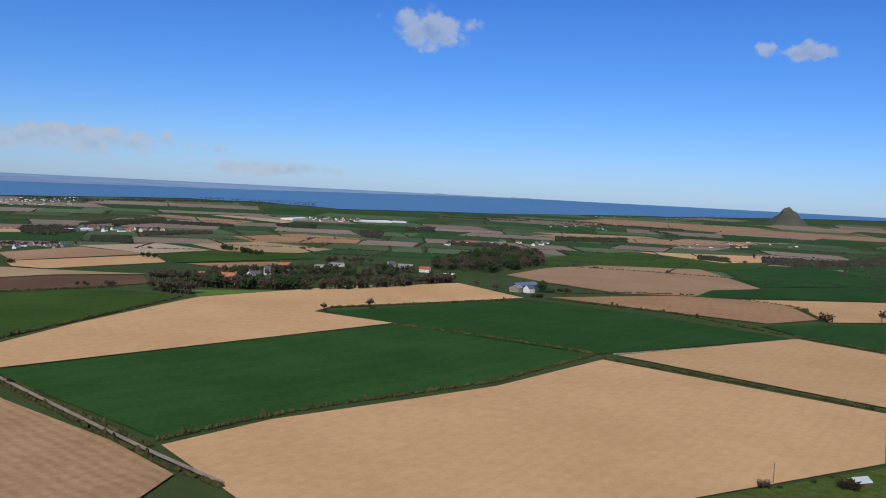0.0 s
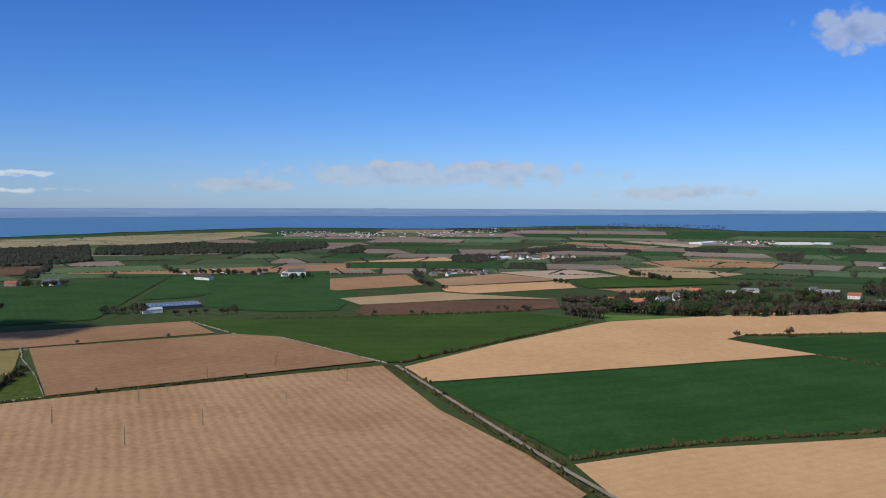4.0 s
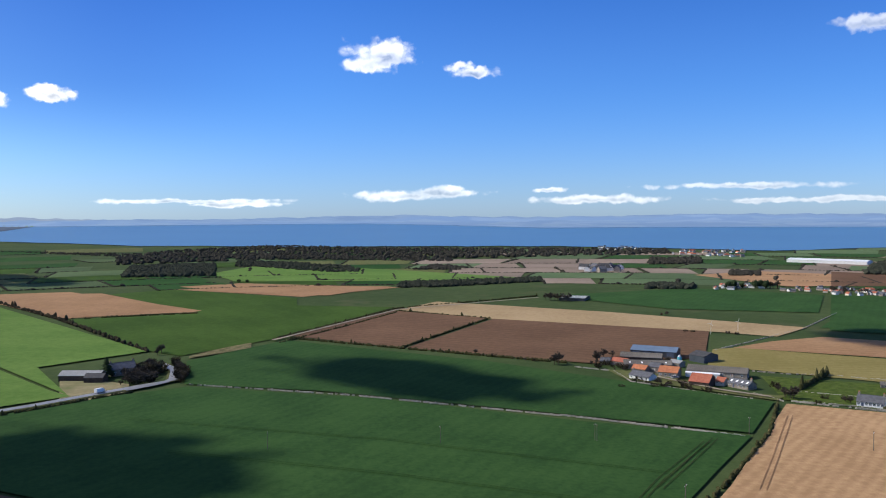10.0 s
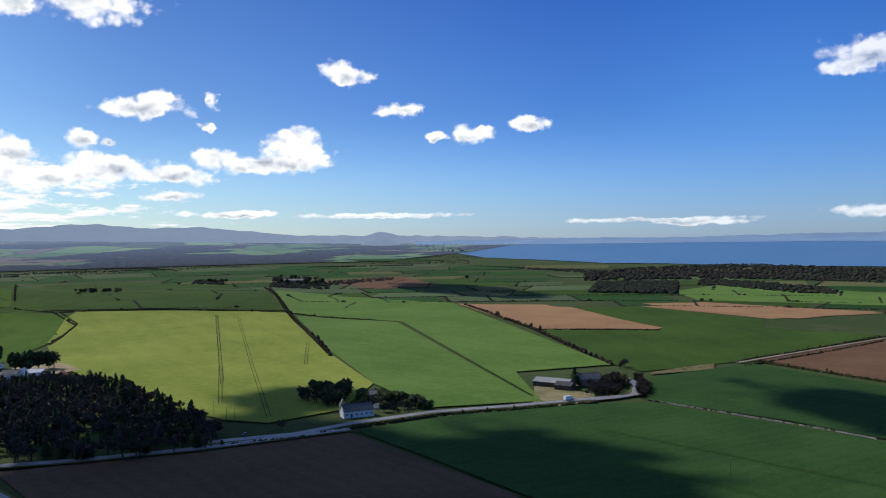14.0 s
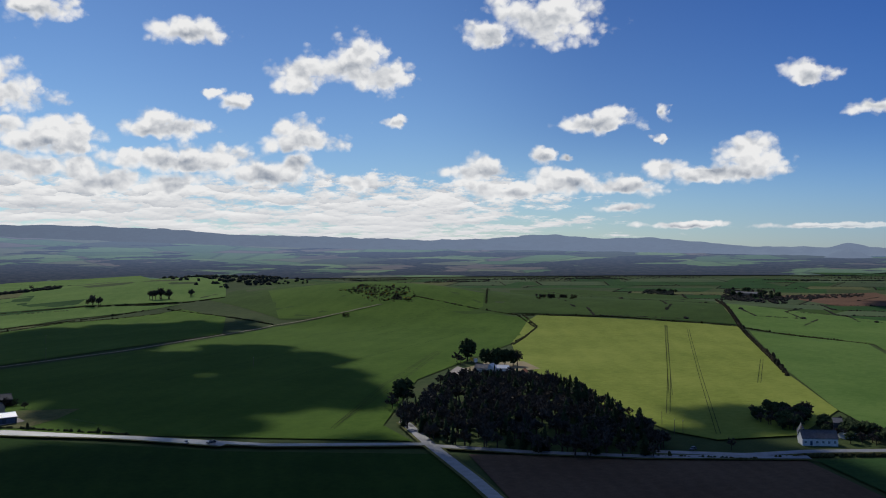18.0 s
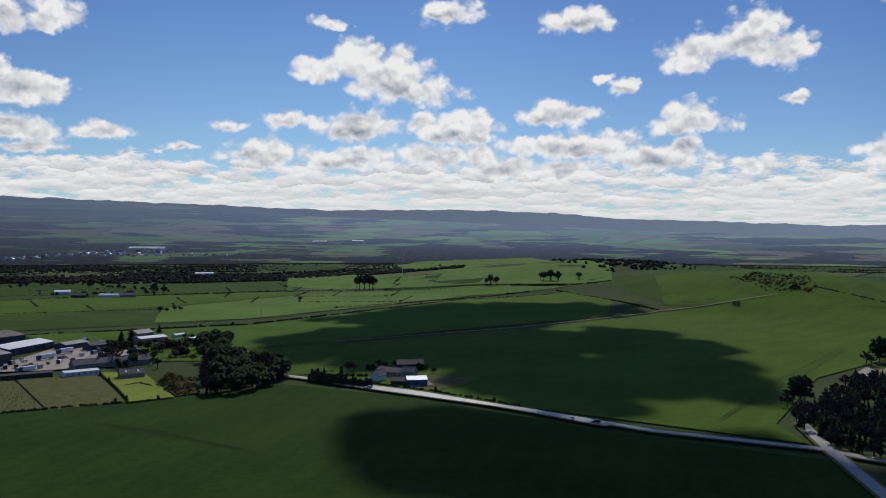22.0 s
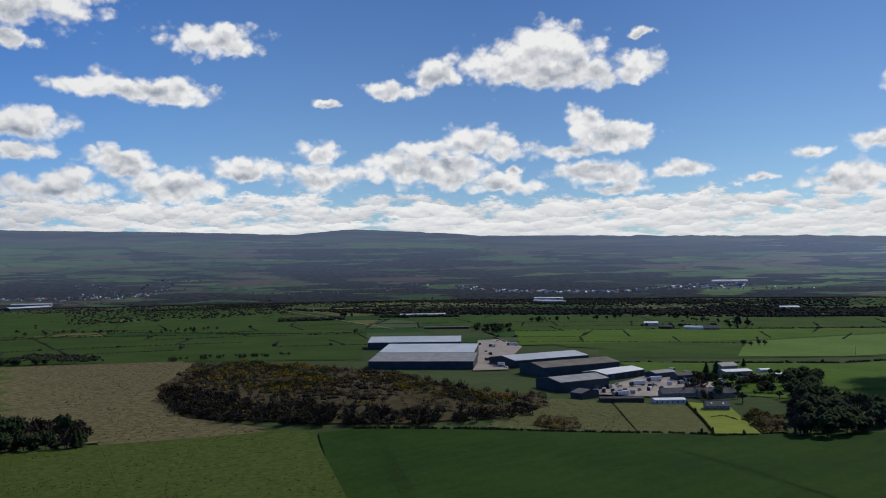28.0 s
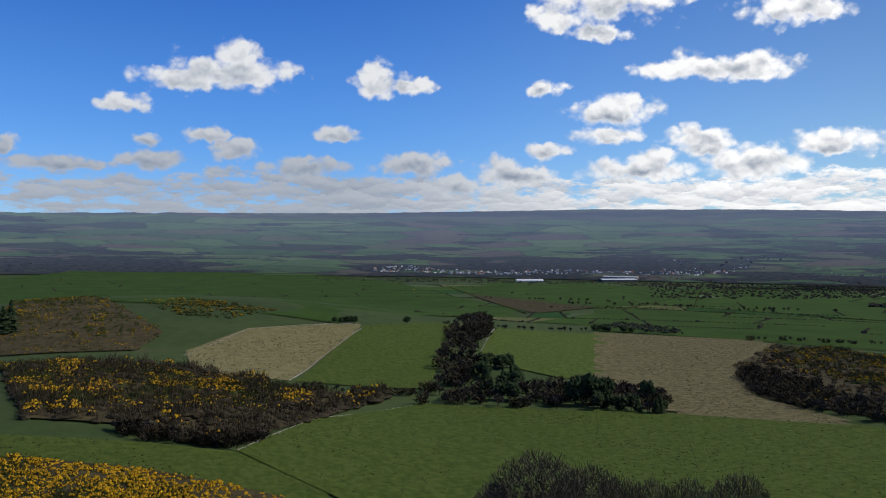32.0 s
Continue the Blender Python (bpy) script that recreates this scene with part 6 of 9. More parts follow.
def pole_meshes():
    v, f = [], []
    stick(v, f, (0, 0, -0.4), (0, 0, 8.5), 0.16, 0.11, 8)
    shaft = from_lists("shaft", v, f, POST)
    bm = bmesh.new()
    box(bm, -0.9, 0.9, -0.06, 0.06, 7.9, 8.05)
    arm = link("crossarm", bm, POST)
    bm = bmesh.new()
    bmesh.ops.create_cone(bm, cap_ends=True, segments=8, radius1=0.07, radius2=0.04, depth=0.25, matrix=Matrix.Translation((0, 0, 8.17)))
    ins = link("insulator", bm, FRAME)
    return shaft, arm, ins


SHAFT, ARM, INSULATOR = pole_meshes()
ARM_MESH, INSULATOR_MESH = ARM.data, INSULATOR.data
bpy.data.objects.remove(ARM)
bpy.data.objects.remove(INSULATOR)


def pole(x, y, high=8.5, turn=0.0):
    ob = new("utility_pole")
    ob.matrix_basis = pose(x, y, terrain(x, y) + 0.3, 0, 0, turn) @ Matrix.Scale(high / 8.5, 4)
    new("shaft", SHAFT).parent = ob
    arm = new("crossarm", ARM_MESH)
    arm.parent = ob
    for q in (-0.8, 0, 0.8):
        i = new("insulator", INSULATOR_MESH)
        i.parent, i.location = arm, (q, 0, 0)
    return tagged(ob, "weathered wooden electricity pole standing in the field", "utility pole", "electricity poles")


def turbine(x, y, high, reach, spin=20.0):
    ob = new("wind_turbine")
    ob.matrix_basis = pose(x, y, terrain(x, y), 0, 0, math.degrees(math.atan2(-x, y)))
    v, f = [], []
    stick(v, f, (0, 0, -1), (0, 0, high), high * 0.016, high * 0.008, 10)
    t = new("tower", from_lists("tower", v, f, FRAME))
    t.parent = ob
    bm = bmesh.new()
    box(bm, -high * 0.015, high * 0.015, -high * 0.05, high * 0.04, high - high * 0.01, high + high * 0.025)
    part("nacelle", bm, FRAME, ob)
    for i in range(3):
        bm = bmesh.new()
        prism(bm, [(-0.02 * reach, 0), (0.05 * reach, reach * 0.15), (0.0, reach), (-0.02 * reach, reach * 0.9)], -0.012 * reach, 0.012 * reach)
        bmesh.ops.rotate(bm, verts=bm.verts[:], matrix=Matrix.Rotation(math.pi / 2, 3, "Z"))
        bmesh.ops.rotate(bm, verts=bm.verts[:], matrix=Matrix.Rotation(radians(spin + i * 120), 3, "Y"))
        bmesh.ops.translate(bm, verts=bm.verts[:], vec=(0, -high * 0.06, high))
        part("blade", bm, FRAME, ob)
    return tagged(ob, "white three-bladed wind turbine among the fields", "wind turbine")


def silo(x, y, high, r, paint=(0.1, 0.45, 0.5)):
    ob = new("silo")
    ob.matrix_basis = pose(x, y, terrain(x, y))
    m = mat("turquoise_steel", tuple(0.8 * c for c in paint), paint, 0.3, 0.4)
    bm = bmesh.new()
    bmesh.ops.create_cone(bm, cap_ends=True, segments=16, radius1=r, radius2=r, depth=high, matrix=Matrix.Translation((0, 0, high / 2)))
    part("tank", bm, m, ob)
    bm = bmesh.new()
    bmesh.ops.create_cone(bm, cap_ends=True, segments=16, radius1=r, radius2=0.2, depth=1.2, matrix=Matrix.Translation((0, 0, high + 0.6)))
    part("cap", bm, STEEL, ob)
    return tagged(ob, "turquoise steel grain silo in the farmyard", "silo")


def container(x, y, turn, paint="grey", long=6.1):
    ob = new("container")
    ob.matrix_basis = pose(x, y, terrain(x, y) + 1.15, 0, 0, turn)
    bm = bmesh.new()
    box(bm, -long / 2, long / 2, -1.2, 1.2, 0.1, 2.6)
    part("shell", bm, BODY[paint], ob)
    for q in (-1, 1):
        bm = bmesh.new()
        box(bm, q * long / 2 - 0.04, q * long / 2 + 0.04, -1.25, 1.25, 0, 2.65)
        part("end_frame", bm, BODY["dark"], ob)
    return tagged(ob, f"{paint} steel storage container in the works yard", "container", "yard containers")


def yard(points):
    ribbon_ob = link(f"yard_{next(ROADS)}", drape(points, 1.1), CONCRETE, smooth=True)
    return tagged(ribbon_ob, "worn pale concrete farmyard", "yard", kind="structure")


def ship(x, y, long):
    ob = new("cargo_ship")
    ob.matrix_basis = pose(x, y, terrain(x, y) + 1.4, 0, 0, math.degrees(math.atan2(y, x)) + 90)
    k = long / 2
    bm = bmesh.new()
    v = [bm.verts.new(p) for p in ((-k, -0.1 * k, 0), (0.8 * k, -0.1 * k, 0), (0.95 * k, 0, 0), (0.8 * k, 0.1 * k, 0), (-k, 0.1 * k, 0),
                                   (-1.02 * k, -0.13 * k, 0.11 * k), (0.8 * k, -0.13 * k, 0.11 * k), (1.04 * k, 0, 0.15 * k), (0.8 * k, 0.13 * k, 0.11 * k), (-1.02 * k, 0.13 * k, 0.11 * k))]
    bm.faces.new(v[4::-1]), bm.faces.new(v[5:])
    for i in range(5):
        j = (i + 1) % 5
        bm.faces.new((v[i], v[j], v[5 + j], v[5 + i]))
    part("hull", bm, BODY["dark"], ob)
    bm = bmesh.new()
    box(bm, -0.95 * k, -0.72 * k, -0.1 * k, 0.1 * k, 0.11 * k, 0.3 * k)
    part("bridge_house", bm, BODY["white"], ob)
    bm = bmesh.new()
    box(bm, -0.9 * k, -0.8 * k, -0.03 * k, 0.03 * k, 0.3 * k, 0.38 * k)
    part("funnel", bm, BODY["red"], ob)
    for q in (-0.4, 0.0, 0.4):
        bm = bmesh.new()
        box(bm, q * k - 0.02 * k, q * k + 0.02 * k, -0.02 * k, 0.02 * k, 0.11 * k, 0.24 * k)
        part("mast", bm, STEEL, ob)
    return tagged(ob, "dark-hulled cargo ship at anchor on the sea", "ship")


def headland(name, turn, r, wide, high, label):
    """A lone hill with a steep cone, set on the plain."""
    cx, cy = polar(turn, r)
    verts, faces, n = [], [], 40
    for i in range(n + 1):
        for j in range(n + 1):
            u, v = 2 * i / n - 1, 2 * j / n - 1
            q = math.hypot(u, v)
            h = high * max(0, 1 - q ** 1.45) ** 1.15 * (0.85 + 0.3 * noise.fractal((u * 2.2 + turn, v * 2.2, 1), 1.0, 2.0, 4)) if q < 1 else -3
            x, y = cx + u * wide, cy + v * wide
            verts.append((x, y, terrain(x, y) + h))
    for i in range(n):
        for j in range(n):
            k = i * (n + 1) + j
            faces.append((k, k + 1, k + n + 2, k + n + 1))
    # beyond 4 km the hill takes the range's painted haze
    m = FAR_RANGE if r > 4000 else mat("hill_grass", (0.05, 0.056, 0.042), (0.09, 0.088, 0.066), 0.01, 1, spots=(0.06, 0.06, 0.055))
    return tagged(new(name, from_lists(name, verts, faces, m)), label, "hill", kind="structure")


# ------------------------------------------------------------------ far houses
HOUSES = []


def small_houses():
    # the last pair's pale roof stands in for sun glinting off town roofs
    for walls, roof in (("white", "slate"), ("cream", "red"), ("stone", "slate"), ("white", "dark"), ("white", "pale")):
        h = building("house", "x", (-5, 3000), (5, 3000), 7.5, 3.6, 3.0, walls, roof, 0, 0, 1, plain=True)
        h["label"] = {"white": "white rendered house with a dark roof in a far village", "cream": "cream house with a red tiled roof in a far village", "stone": "stone house with a slate roof in a far village"}[walls]
        HOUSES.append(h)


small_houses()


def village(poly, count, pick=(0, 1, 2, 3), size=1.0):
    """Houses of a village: the nearer ones singly, far towns as one mass of walls and roofs."""
    rng = fresh()
    far = math.hypot(*poly[0]) > 1750
    bms = {}
    for x, y in scatter(poly, count, rng):
        h = HOUSES[rng.choice(pick)]
        k = size * shrink(x, y)
        m = pose(x, y, terrain(x, y) + 0.4, 0, 0, rng.uniform(0, 360)) @ Matrix.Diagonal((rng.uniform(0.9, 1.7) * k, k, rng.uniform(0.9, 1.15) * k, 1))
        if not far:
            copy_thing(h, m)["group"] = "village houses"
            continue
        for o in h.children:
            key = o.data.materials[0]
            bm = bms.setdefault(key, bmesh.new())
            n = len(bm.verts)
            bm.from_mesh(o.data)
            bm.verts.ensure_lookup_table()
            bmesh.ops.transform(bm, matrix=m, verts=bm.verts[n:])
    if far and bms:
        town = new("far_town")
        for ma, bm in bms.items():
            tagged(part("roofs" if ma in ROOF.values() else "house_walls", bm, ma, town), kind="stuff")
        tagged(town, "cluster of small far-off houses with pale walls", "town", kind="stuff")


def far_belts():
    """Hedgerow woods and shelter belts that darken the southern plain."""
    rng = random.Random(77)
    for i in range(500):
        if i < 390:
            a, r = rng.uniform(118, 284), 3480 - 1900 * rng.random() ** 2.2
        else:
            a, r = rng.uniform(-30, 100), 1400 * (3500 / 1400) ** rng.random()
        if (a > 225 and r < 2950) or (a < 172 and r < 2300) or (a < 145 and (r > 3000 or i % 2)) or (a < 124 and r > profile(COAST, a) - 120):
            continue
        w, d = rng.uniform(2.0, 9.0), rng.uniform(14, 60)
        s = rng.uniform(-60, 60)
        far_wood([polar(a, r), polar(a + w, min(3520, r + s)), polar(a + w, min(3540, r + s) + d), polar(a, r + d)], int(8 + w * 4.5), 11, 19, rng.random() < 0.6)


WHITE_CLOUD = mat("cloud_white", (0.8, 0.8, 0.8), (0.9, 0.9, 0.9), 0.01, 1, vary=0, spec=0)


def cloud(x, y, long, wide, turn):
    """A cumulus high over the land: its shadow falls where the sun sends it."""
    rng = fresh()
    high = 1000.0
    run = high / math.tan(radians(SUN_HEIGHT))
    sx, sy = polar(SUN_TURN, run)
    verts, faces = [], []
    ca, sa = math.cos(radians(turn)), math.sin(radians(turn))
    for i in range(int(30 + long * wide / 130)):
        q, b = math.sqrt(rng.random()) * 1.12, rng.uniform(0, 6.2832)
        u, v = q * math.cos(b) * long, q * math.sin(b) * wide
        k = (32 if q < 0.75 else rng.uniform(5, 20)) * min(1.0, wide / 60)
        lump(verts, faces, (x + sx + u * ca - v * sa, y + sy + u * sa + v * ca, high + rng.uniform(-5, 5)), k * 1.3, k * 1.3, k * (1.6 - q), rng, 7)
    ob = new("cloud", from_lists("cloud", verts, faces, WHITE_CLOUD))
    return tagged(ob, "white cumulus cloud high over the fields", "cloud", "fair-weather clouds")


def cloud_over(poly, lumps):
    """A ragged cumulus whose shadow covers a part of the plan."""
    rng = fresh()
    high = 1000.0
    sx, sy = polar(SUN_TURN, high / math.tan(radians(SUN_HEIGHT)))
    verts, faces = [], []
    for x, y in scatter(poly, lumps, rng):
        k = rng.uniform(16, 30)
        lump(verts, faces, (x + sx, y + sy, high + rng.uniform(-5, 5)), k, k, k * rng.uniform(0.5, 1.4), rng, 7)
    ob = new("cloud", from_lists("cloud", verts, faces, WHITE_CLOUD))
    return tagged(ob, "white cumulus cloud high over the fields", "cloud", "fair-weather clouds")


def shade_clouds():
    cloud_over([(-60, -775), (-170, -785), (-235, -800), (-290, -760), (-285, -660), (-258, -535), (-220, -445), (-196, -415), (-180, -430), (-172, -475), (-131, -480), (-110, -500), (-104, -560), (-85, -640), (-40, -690)], 190)
    cloud(-283, -129, 72, 40, 85)
    cloud(-335, -120, 78, 15, 70)
    cloud(-454, 1, 91, 32, 48)
    cloud(-544, 354, 59, 38, 49)
    cloud(-1252, -641, 216, 60, 54)
    cloud(-226, -236, 82, 90, 96)
    cloud_over([(-60, -580), (60, -610), (85, -720), (60, -785), (-60, -775), (-90, -690), (-100, -605)], 95)
    cloud_over([(-75, -570), (-105, -510), (-150, -460), (-130, -430), (-85, -470), (-70, -520)], 34)
    cloud_over([(14, -720), (44, -805), (-71, -870), (-180, -915), (-200, -800), (-121, -688), (-56, -711)], 80)
    cloud(-144, -947, 180, 85, -163)
    cloud(-370, -295, 35, 30, 77)
    cloud_over([(-6, -424), (-37, -428), (-114, -386), (-168, -362), (-189, -334), (-155, -281), (-79, -296), (-20, -309)], 112)
    cloud(-225, -157, 45, 40, 102)
    cloud(-187, -1030, 134, 80, -176)



# the village to the north and its trees
tree("bare", -51.0, 602.3, 8.7, 1.0)
tree("bare", -81.2, 577.7, 7.2, 1.0)
tree("bush", 305.2, 651.7, 8.5, 1.2)
tree("bare", 354.2, 661.7, 11.8, 0.9)
tree("bare", -275.1, 637.9, 5.3, 0.9)
tree("bare", -254.6, 635.7, 7.0, 0.9)
tree("bare", 105.4, 257.3, 3.6, 0.9)
tree("bare", -351.4, 555.3, 5.9, 1.1)
tree("bare", -328.2, 573.4, 5.4, 1.1)
tree("bare", -321.0, 579.0, 5.0, 1.1)
tree("bare", -279.3, 633.0, 5.6, 1.1)
tree("bare", -271.5, 634.6, 4.7, 1.1)
tree("bare", -259.9, 643.7, 6.5, 1.1)
tree("bare", -256.6, 646.3, 5.6, 1.1)
tree("bare", -467.2, 522.5, 6.7, 1.1)
tree("bare", -446.1, 354.4, 3.0, 1.1)
tree("bare", -175.5, 337.5, 3.7, 1.1)
tree("bare", -414.3, 399.4, 3.5, 1.1)
tree_line(['bare'], [(-225, 639), (-187, 624)], 24, 9, 13)
tree_line(['bare', 'bare', 'round'], [(-203, 674), (-155, 672), (-110, 689)], 75, 9, 14)
tree_line(['bare', 'bare', 'bare', 'conifer'], [(-114, 683), (-47, 732), (14, 799)], 90, 9, 14)
tree_line(['bare'], [(-241, 689), (-189, 726)], 36, 9, 13)
tree_line(['bare'], [(-213, 755), (-137, 817)], 40, 9, 12)
tree_line(['bare'], [(-135, 916), (-67, 931)], 14, 9, 13)
grove(['bare', 'bare', 'bare', 'bare', 'bare', 'round'], [(-14, 914), (30, 895), (60, 913), (130, 1034), (141, 1162), (95, 1287), (21, 1058)], 230, 10, 14, 'copse beside the village')
building("house", "stone village house with orange pantile roof", (-189.7, 712.8), (-177.4, 717.4), 8, 3.6, 3.4, "stone", "pantile", windows=4, chimneys=2, group='village houses')
building("house", "long stone farm steading with orange pantile roof", (-213.3, 721.8), (-199.9, 726.9), 8, 3.2, 2.6, "stone", "pantile", windows=3, group='village houses')
building("house", "white village house with orange roof", (-160.3, 824.5), (-150.6, 828.4), 8, 4.2, 3.2, "white", "pantile", windows=3, chimneys=1, group='village houses')
building("house", "white gabled village house", (-166.3, 778.9), (-161.2, 780.9), 8, 4.4, 3.2, "white", "slate", windows=2, group='village houses')
building("house", "white gabled house among the village trees", (-144.3, 700.0), (-140.1, 701.6), 8, 4.0, 3, "white", "slate", windows=2, group='village houses')
building("house", "pair of white village cottages", (-171.8, 747.1), (-163.9, 755.0), 8, 3.4, 2.6, "white", "slate", windows=3, chimneys=1, group='village houses')
building("house", "white rendered house beside the village field", (-58.0, 901.8), (-50.9, 904.7), 8, 4.2, 3, "white", "slate", windows=2, group='village houses')
building("shed", "grey open farm shed behind the village", (-49.5, 880.7), (-30.8, 882.3), 14, 4, 2.5, "stone", "grey", bay=True, windows=3)
building("shed", "long white roofed shed by the copse", (0.1, 838.8), (13.2, 838.7), 10, 2.2, 1.2, "white", "pale", windows=3)
building("shed", "low white shed beyond the village", (-131.9, 865.5), (-122.8, 869.2), 8, 2, 1.0, "cream", "grey")
building("shed", "white works building beyond the village", (-119.6, 889.3), (-105.5, 895.0), 10, 2.2, 1.2, "cream", "grey")
building("bungalow", "red roofed bungalow by the copse", (-24.3, 879.0), (-12.7, 877.8), 9, 3, 2.4, "white", "red", windows=3)
village([(-204, 721), (-132, 758), (-115, 691), (-183, 666)], 11, (0, 1, 2), 0.50)

grove(['bare', 'bare', 'bush', 'round'], [(-204, 668), (-130, 695), (-20, 855), (-60, 900), (-215, 755)], 110, 6, 10, 'village trees', 'bare garden trees among the village houses')

# the small farm among the tilled fields
building("barn", "farm shed with a pale blue sheet roof", (70.5, 755.1), (91.7, 775.3), 12, 4.2, 2.2, "dark_metal", "blue", bay=True, windows=3)
building("shed", "grey gabled outbuilding of the small farm", (61.9, 748.0), (69.4, 742.8), 9, 3.6, 2.2, "stone", "grey", turn=True)
building("house", "white gabled farmhouse with slate roof", (79.6, 742.7), (84.9, 748.5), 7, 3.5, 3, "white", "slate", windows=2)
tree("round", 92.2, 755.1, 10.8, 1.2)
tree("bare", 48.8, 743.2, 8.8, 1)
tree("bare", 32.6, 766.0, 7.1, 1)
tree_line(['bush', 'round'], [(97, 753), (119, 761)], 9, 3, 5)
tree_line(['bush'], [(78, 712), (88, 716)], 6, 2, 4)

# the works and towns far to the north
building("shed", "long white warehouse roof far on the plain", (-335.8, 1838.7), (-312.6, 1907.4), 30, 3.6, 1.4, "white", "white")
building("shed", "large white factory building far on the plain", (-185.1, 1912.8), (-122.9, 1947.4), 30, 3.6, 1.4, "white", "white")
building("shed", "low white works far on the plain", (-124.5, 1972.2), (-91.3, 1964.8), 24, 3.2, 1.2, "white", "pale")
building("shed", "white distribution shed far on the plain", (-534.3, 1196.2), (-518.9, 1226.5), 20, 3, 1.2, "white", "white")
village([(-300, 1821), (-183, 1895), (-198, 2052), (-325, 2002)], 33, (0, 1, 2, 3), 0.81)
village([(-1387, 1701), (-1147, 1667), (-867, 1973), (-1004, 2128), (-1270, 1957), (-1487, 1875)], 143, (0, 0, 2, 3, 1), 0.71)
village([(-775, 742), (-718, 791), (-593, 792), (-642, 845), (-809, 822)], 18, (0, 3, 2), 0.50)
village([(-486, 882), (-419, 939), (-433, 989), (-508, 959)], 23, (0, 3, 2), 0.50)
village([(-529, 1185), (-466, 1257), (-440, 1315), (-566, 1291)], 26, (1, 2, 0), 0.74)
village([(-1080, 2017), (-921, 2093), (-1055, 2395), (-1151, 2150)], 39, (0, 2, 3), 0.87)
village([(5, 1288), (168, 1408), (204, 1538), (5, 1382)], 20, (0, 1, 2), 0.68)
village([(440, 1557), (776, 1768), (819, 1960), (481, 1703)], 23, (1, 2, 0), 0.68)
village([(826, 3097), (1134, 3322), (1239, 3633), (855, 3291)], 31, (0, 0, 2), 0.81)
village([(507, 2841), (668, 2954), (726, 3214), (541, 3035)], 15, (0, 2), 0.81)
village([(236, 2119), (415, 2076), (450, 2252), (252, 2269)], 15, (0, 2), 0.74)
village([(-846, 455), (-826, 510), (-817, 577), (-879, 543), (-874, 470)], 23, (1, 2, 1, 0), 0.50)
village([(-891, 402), (-865, 444), (-828, 505), (-889, 542), (-945, 456)], 28, (1, 2, 1, 0), 0.46)
village([(-917, 355), (-931, 420), (-975, 432), (-975, 380)], 18, (2, 1, 0), 0.50)
village([(-1213, 277), (-1216, 339), (-1317, 366), (-1312, 299)], 12, (0, 2, 3), 1.2)
village([(-1652, 556), (-1516, 647), (-1744, 744), (-1798, 618)], 46, (0, 2, 1, 3), 0.87)
village([(-1847, 433), (-1772, 557), (-1961, 616), (-1997, 482)], 18, (0, 0), 0.87)
tree_line(['round', 'bare'], [(-794, 761), (-686, 786)], 18, 6, 9)
tree_line(['round', 'bare'], [(-680, 790), (-680, 835)], 8, 6, 9)
tree_line(['round', 'round', 'bare'], [(-605, 763), (-591, 794)], 12, 5, 9)
tree_line(['round', 'bare'], [(-790, 564), (-755, 593)], 14, 6, 9)
tree_line(['bare'], [(-548, 459), (-516, 484)], 18, 6, 9)
tree_line(['bare'], [(-499, 475), (-452, 511)], 10, 5, 7)
tree_line(['bare'], [(-519, 905), (-461, 837)], 10, 8, 12)
tree_line(['bare'], [(-503, 919), (-430, 981)], 14, 6, 9)
tree_line(['bare', 'bush'], [(-454, 818), (-399, 762)], 8, 4, 7)
tree("round", -313.7, 883.8, 6.2, 1.4)
tree("round", -320.9, 885.9, 5.6, 1.4)
tree("round", -306.6, 881.8, 5.6, 1.4)
tree("round", -548.6, 492.6, 5.9, 1.4)
tree("round", -543.7, 496.4, 5.4, 1.4)
tree_line(['round', 'bare'], [(-279, 1036), (-207, 964)], 26, 6, 8)
building("bungalow", "cream house with trees beside the road", (-697.8, 713.9), (-675.1, 713.8), 9, 3.4, 2.6, "white", "dark", windows=3)
building("house", "large white farmhouse among dark evergreens", (-635.3, 807.0), (-619.4, 820.5), 10, 5, 3.2, "white", "slate", windows=5, chimneys=2)
building("house", "white farmhouse with a slate roof in the fields", (-782.5, 579.2), (-770.0, 589.7), 9, 4.4, 3, "white", "slate", windows=4, chimneys=2)
building("shed", "long low greenhouse range with blue-grey panels", (-530.5, 491.9), (-509.0, 529.0), 28, 2.6, 1.2, "blue_metal", "blue", lights=12)
building("shed", "white walled end shed of the greenhouse", (-520.2, 476.2), (-514.0, 490.5), 8, 2.6, 1.0, "white", "pale")
building("shed", "low red roofed farm shed", (-816.5, 559.6), (-807.2, 567.4), 9, 3, 2, "stone", "red")
far_wood([(-1106, 643), (-1302, 771), (-1442, 904), (-1383, 1129), (-1045, 856), (-1027, 757)], 420, 12, 17)
far_wood([(-1153, 954), (-1310, 1091), (-1293, 1314), (-1094, 1305), (-1042, 1059), (-1086, 995)], 300, 12, 17)
far_wood([(-1042, 1059), (-1184, 1303), (-1077, 1499), (-952, 1335), (-941, 1154)], 230, 12, 17)
far_wood([(-870, 1220), (-950, 1444), (-859, 1324), (-810, 1231)], 60, 12, 16)
far_wood([(-568, 1118), (-608, 1292), (-548, 1271), (-526, 1156)], 60, 9, 13, False)
far_wood([(-449, 1057), (-472, 1116), (-418, 1109), (-396, 1054)], 70, 7, 9)
far_wood([(-591, 1348), (-534, 1596), (-570, 1686), (-609, 1439)], 90, 9, 12, False)
far_wood([(-522, 1496), (-380, 1499), (-397, 1564), (-543, 1589)], 90, 8, 11)
far_wood([(-429, 1182), (-363, 1300), (-378, 1352), (-454, 1251)], 60, 8, 11, False)
far_wood([(-947, 2318), (-655, 2576), (-685, 2694), (-964, 2449)], 110, 14, 20, False)
